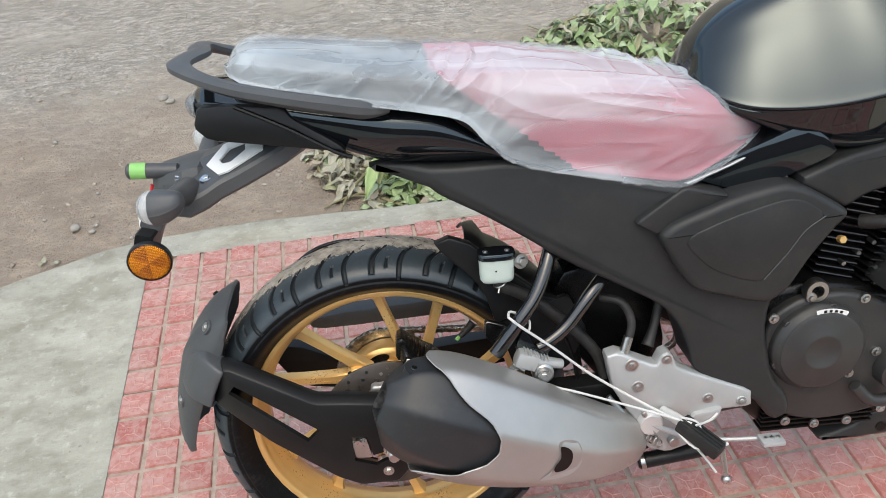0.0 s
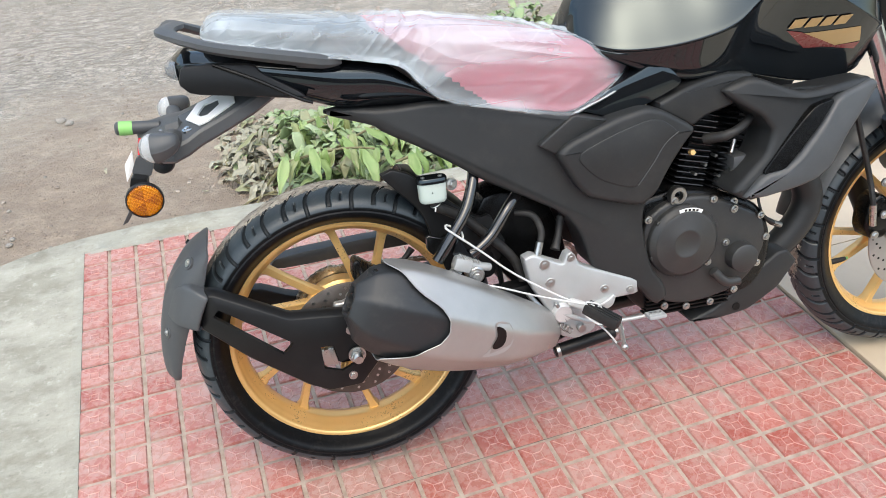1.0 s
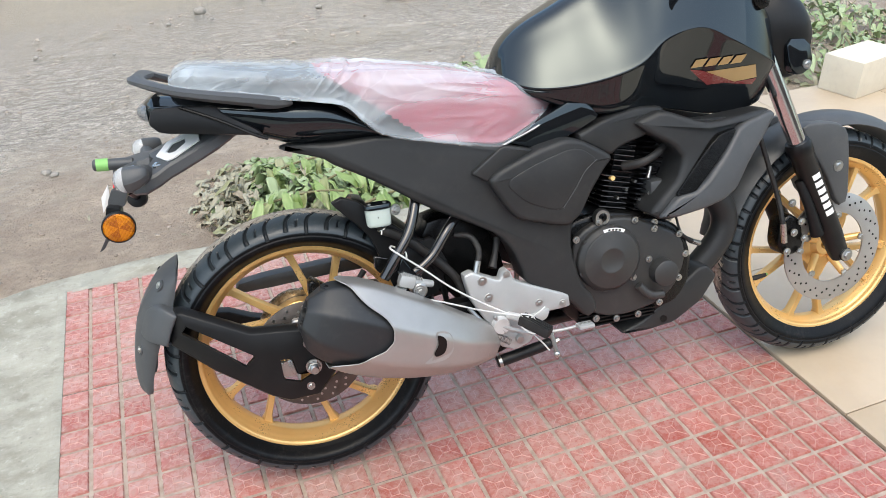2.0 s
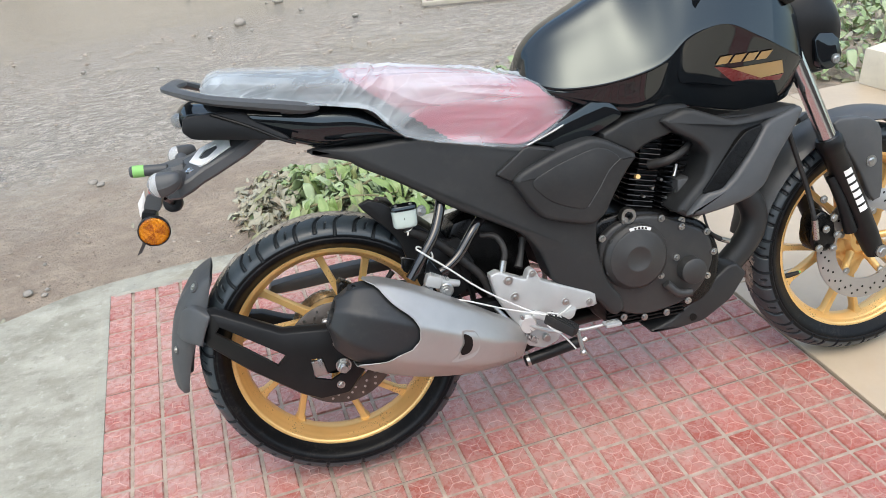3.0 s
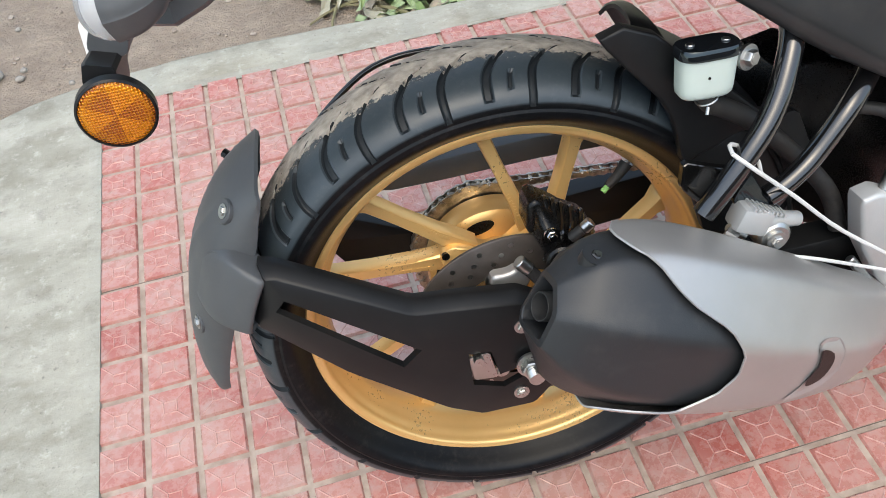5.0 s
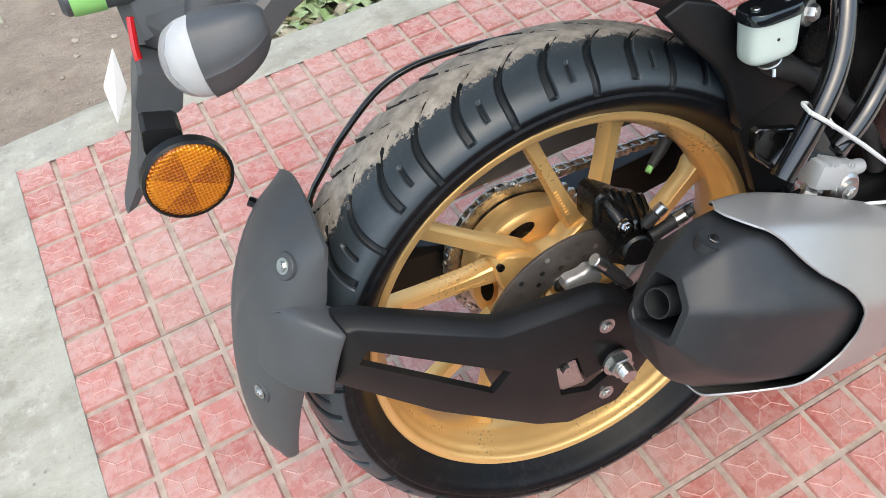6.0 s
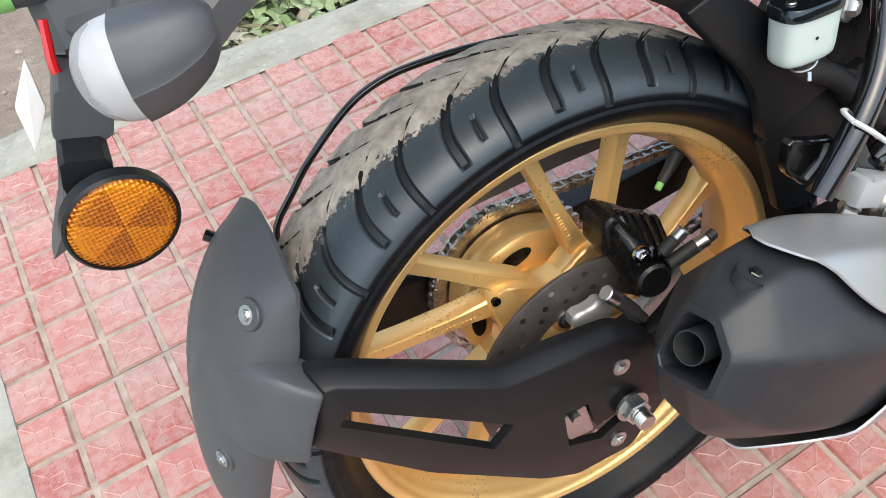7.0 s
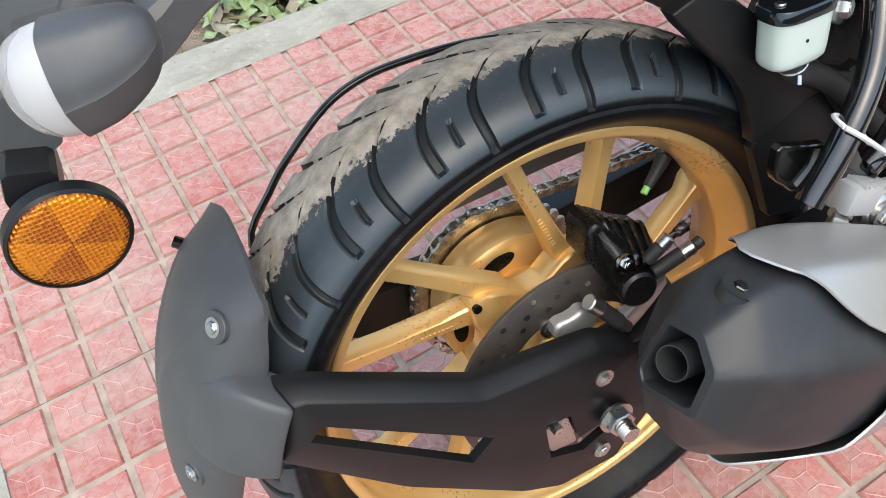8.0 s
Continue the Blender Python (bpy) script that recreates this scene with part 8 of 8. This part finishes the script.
# ---- front end ----
def build_front():
    up, low = Vector((1.030, 0, 0.620)), Vector((1.310, 0, 0.0))
    d = (low - up).normalized()
    for s in (-1, 1):
        y = Vector((0, 0.098 * s, 0))
        bm = bmesh.new()
        rod(bm, up + y - d * 0.10, up + y + d * 0.40, 0.0205, seg=28)
        leg = part("fork_tube", bm, CHROME, bike, "chromed upper fork tube")
        bm = bmesh.new()
        a = up + y + d * 0.355
        tube(bm, [a, a + d * 0.008, a + d * 0.030, a + d * 0.034, a + d * 0.27, a + d * 0.318, low + y + d * 0.012], [0.0265, 0.0300, 0.0300, 0.0275, 0.0265, 0.024, 0.020], 26)
        slider = part("fork_slider", bm, MATTE, bike, "satin black fork leg")
        bolt("axle_bolt", (WHEELBASE - 0.012, s * 0.124, 0.0), (0, s, 0), slider, 0.010, 0.007)
        bm = bmesh.new()
        rod(bm, (WHEELBASE - 0.012, s * 0.085, 0), (WHEELBASE - 0.012, s * 0.122, 0), 0.017, seg=22, chamfer=0.002)
        part("axle_clamp", bm, MATTE, slider)
        # plain white bar in place of the lettering
        side = Vector((0, s, 0))
        across = d.cross(side)
        for k in range(6):
            bm = bmesh.new()
            p0, p1 = a + d * (0.085 + 0.0205 * k), a + d * (0.0995 + 0.0205 * k)
            grid(bm, [[p + side * (0.0276 * math.cos(q)) + across * (0.0276 * math.sin(q)) for q in np.linspace(-0.40, 0.40, 7)] for p in (p0, p1)])
            part("white_mark", bm, WHITE, slider)
    bm = bmesh.new()
    plate(bm, rounded([(1.005, 0.66), (1.045, 0.67), (1.075, 0.61), (1.035, 0.60)], 1), 0.135, -0.135, 0.01)
    part("fork_clamp", bm, ENGINE, bike, "black fork clamp")
    bm = bmesh.new()
    tube(bm, [(0.90, -0.37, 0.735), (0.955, -0.22, 0.745), (1.0, -0.10, 0.70), (1.005, 0, 0.69), (1.0, 0.10, 0.70), (0.955, 0.22, 0.745), (0.90, 0.37, 0.735)], 0.011, 12, 5)
    bar = part("handlebar", bm, ENGINE, bike, "black handlebar with rubber grips")
    for s in (-1, 1):
        bm = bmesh.new()
        rod(bm, (0.948, s * 0.245, 0.745), (0.898, s * 0.378, 0.735), 0.0165, seg=18, chamfer=0.003)
        part("grip", bm, RUBBER, bar)
    # headlamp nacelle
    bm = bmesh.new()
    skin(bm, [(1.060, [(0, 0.640), (0.06, 0.630), (0.085, 0.590), (0.085, 0.520), (0.06, 0.470), (0, 0.465)]), (1.12, [(0, 0.655), (0.075, 0.640), (0.105, 0.585), (0.100, 0.510), (0.07, 0.452), (0, 0.446)]), (1.175, [(0, 0.640), (0.075, 0.622), (0.108, 0.570), (0.100, 0.500), (0.07, 0.445), (0, 0.440)]), (1.205, [(0, 0.610), (0.065, 0.595), (0.095, 0.550), (0.088, 0.495), (0.06, 0.455), (0, 0.450)])], 4, 4)
    lamp = part("headlamp", bm, MATTE, bike, "matte black headlamp housing", sharp=50)
    bm = bmesh.new()
    skin(bm, [(1.204, [(0, 0.605), (0.06, 0.590), (0.090, 0.550), (0.084, 0.498), (0.055, 0.460), (0, 0.455)]), (1.222, [(0, 0.590), (0.05, 0.578), (0.076, 0.545), (0.07, 0.505), (0.045, 0.472), (0, 0.468)]), (1.230, [(0, 0.57), (0.03, 0.562), (0.045, 0.54), (0.04, 0.512), (0.03, 0.49), (0, 0.487)])], 4, 3)
    part("headlamp_lens", bm, LENS, lamp, "clear headlamp lens")
    bm = bmesh.new()
    plate(bm, rounded([(1.125, 0.535), (1.185, 0.530), (1.200, 0.470), (1.165, 0.448), (1.138, 0.470)], 1), -0.080, -0.114, 0.004)
    part("lamp_cheek", bm, GLOSS, lamp, "gloss black cheek of the headlamp")
    bolt("bolt", (1.180, -0.115, 0.474), (0, -1, 0), lamp, 0.007, 0.004)
    # front mudguard
    bm = bmesh.new()
    rows = []
    for a in np.linspace(168, 40, 34):
        t = radians(a)
        rr = 0.332 + 0.006 * math.sin(radians(a))
        wide = 0.066 - (0.012 if a > 160 or a < 46 else 0)
        rows.append([(WHEELBASE + (rr - 0.028 * abs(u) ** 3) * math.cos(t), wide * u, (rr - 0.028 * abs(u) ** 3) * math.sin(t)) for u in np.linspace(-1, 1, 17)])
    grid(bm, rows)
    thicken(bm, 0.004)
    guard = part("front_mudguard", bm, GREY_PLASTIC, bike, "dark grey front mudguard", sharp=60)
    bm = bmesh.new()
    plate(bm, rounded([(1.205, 0.330), (1.300, 0.325), (1.338, 0.300), (1.346, 0.235), (1.350, 0.120), (1.320, 0.112), (1.280, 0.200), (1.225, 0.280)], 1, 0.2), -0.045, -0.078, 0.006, steps=3)
    part_pair("guard_cheek", bm, GREY_PLASTIC, guard, "side cheek of the mudguard")
    bolt("bolt", (1.312, -0.079, 0.215), (0, -1, 0), guard, 0.009, 0.004)
    # caliper
    bm = bmesh.new()
    plate(bm, rounded([(1.140, 0.048), (1.146, 0.104), (1.172, 0.122), (1.204, 0.098), (1.214, 0.036), (1.192, 0.014), (1.154, 0.018)], 1, 0.18), -0.050, -0.094, 0.008, steps=3)
    cal = part("front_caliper", bm, ENGINE, bike, "black front brake caliper")
    bm = bmesh.new()
    tube(bm, [(1.150, -0.100, 0.060), (1.140, -0.105, 0.110), (1.135, -0.09, 0.17), (1.110, -0.085, 0.25), (1.085, -0.08, 0.33)], 0.006, 8, 5)
    part("brake_hose", bm, RUBBER, cal, "black brake hose")
    bm = bmesh.new()
    rod(bm, (1.150, -0.102, 0.055), (1.142, -0.105, 0.105), 0.0075, seg=10)
    part("hose_fitting", bm, STEEL, cal, "bright hose fitting")
    for x, z in ((1.168, 0.150), (1.196, 0.100), (1.206, 0.056), (1.196, 0.024), (1.158, 0.030), (1.176, 0.075)):
        bolt("bolt", (x, -0.102, z), (0, -1, 0), cal, 0.0062, 0.005)
    bm = bmesh.new()
    tube(bm, [(1.190, -0.095, 0.20), (1.215, -0.105, 0.13), (1.240, -0.105, 0.06)], [0.012, 0.012, 0.016], 10, 4)
    part("caliper_bracket", bm, MATTE, cal)


build_front()

build_ground()
build_pavement()
build_beige_floor()
build_blocks()
build_walls()
build_branches()
build_litter()
build_gravel()
build_gate()


# ---- the red tiled floor, piece by piece ----
def tile_mesh():
    """One moulded square: a bevelled pad with a raised square and four raised diagonals."""
    h, top = 0.0335, 0.0308
    verts, faces, slots = [], [], []

    def quad(pts, slot):
        faces.append(tuple(range(len(verts), len(verts) + len(pts))))
        verts.extend(pts)
        slots.append(slot)

    z0, z1 = -0.005, 0.0
    lo = [(-h, -h, z0), (h, -h, z0), (h, h, z0), (-h, h, z0)]
    up = [(-top, -top, z1), (top, -top, z1), (top, top, z1), (-top, top, z1)]
    quad(up, 0)
    for k in range(4):
        quad([lo[k], lo[(k + 1) % 4], up[(k + 1) % 4], up[k]], 0)
    s, w, r = 0.0100, 0.0012, 0.0014
    inner = [(-s, -s), (s, -s), (s, s), (-s, s)]
    lines = [(inner[k], inner[(k + 1) % 4]) for k in range(4)] + [(inner[k], (inner[k][0] * 2.75, inner[k][1] * 2.75)) for k in range(4)]
    for (ax, ay), (bx, by) in lines:
        l = math.hypot(bx - ax, by - ay)
        nx, ny = -(by - ay) / l * w, (bx - ax) / l * w
        a0, a1, am = (ax + nx, ay + ny, z1), (ax - nx, ay - ny, z1), (ax, ay, z1 + r)
        b0, b1, bmid = (bx + nx, by + ny, z1), (bx - nx, by - ny, z1), (bx, by, z1 + r * 0.7)
        quad([a0, am, bmid, b0], 1)
        quad([am, a1, b1, bmid], 1)
    return verts, faces, slots


def build_tiles():
    bm = bmesh.new()
    box(bm, ((LEFT + RIGHT) / 2 - 0.004, (BACK - 3.2) / 2, -0.105), (RIGHT - LEFT + 0.008, BACK + 3.2, 0.20))
    floor = thing("floor", Matrix(), "red moulded cement tile floor with sandy joints", "floor", kind="structure")
    part("bed", bm, GROUT, floor, "sandy grout bed")
    bm = bmesh.new()
    box(bm, (LEFT - 0.0035, (BACK - 3.2) / 2, -0.0290), (0.0250, BACK + 3.2, 0.062), bevel=0.001)
    part("edge_joint", bm, CONCRETE, floor, "sandy mortar line along the tiles' edge")
    for j in (7, 15, 23, 31):
        bm = bmesh.new()
        box(bm, ((LEFT + RIGHT) / 2, 1.0135 - j * PITCH, -0.0052), (RIGHT - LEFT - 0.02, 0.0014, 0.0016))
        part("slab_joint", bm, JOINT, floor, "dark hairline between two slabs of tiles")
    verts, faces, slots = tile_mesh()
    me = bpy.data.meshes.new("tile")
    me.from_pydata(verts, [], faces)
    me.materials.append(TILE), me.materials.append(RIDGE)
    me.polygons.foreach_set("material_index", slots)
    me.update()
    rng = random.Random(5)
    rest_v, rest_f, rest_s = [], [], []
    x_first, y_first = 0.094, 0.973
    for i in range(24):
        for j in range(54):
            x, y = x_first + i * PITCH, y_first - j * PITCH
            dz = -0.0005 + rng.uniform(-0.0012, 0.0012)
            near = j < 19 and (i < 13 or j > 8) and (i < 21)
            if near:
                ob = new("tile", me)
                ob.parent = floor
                ob.matrix_basis = pose(x, y, dz, rng.uniform(-0.5, 0.5), rng.uniform(-0.5, 0.5), rng.choice((0, 90, 180, 270)) + rng.uniform(-0.5, 0.5))
            else:
                base = len(rest_v)
                rest_v += [(x + a, y + b, dz + c) for a, b, c in verts]
                rest_f += [tuple(base + k for k in f) for f in faces]
                rest_s += slots
    me = bpy.data.meshes.new("tiles")
    me.from_pydata(rest_v, [], rest_f)
    me.materials.append(TILE), me.materials.append(RIDGE)
    me.polygons.foreach_set("material_index", rest_s)
    me.update()
    ob = new("tiles", me)
    ob.parent = floor
    tagged(ob, kind="stuff")


build_tiles()
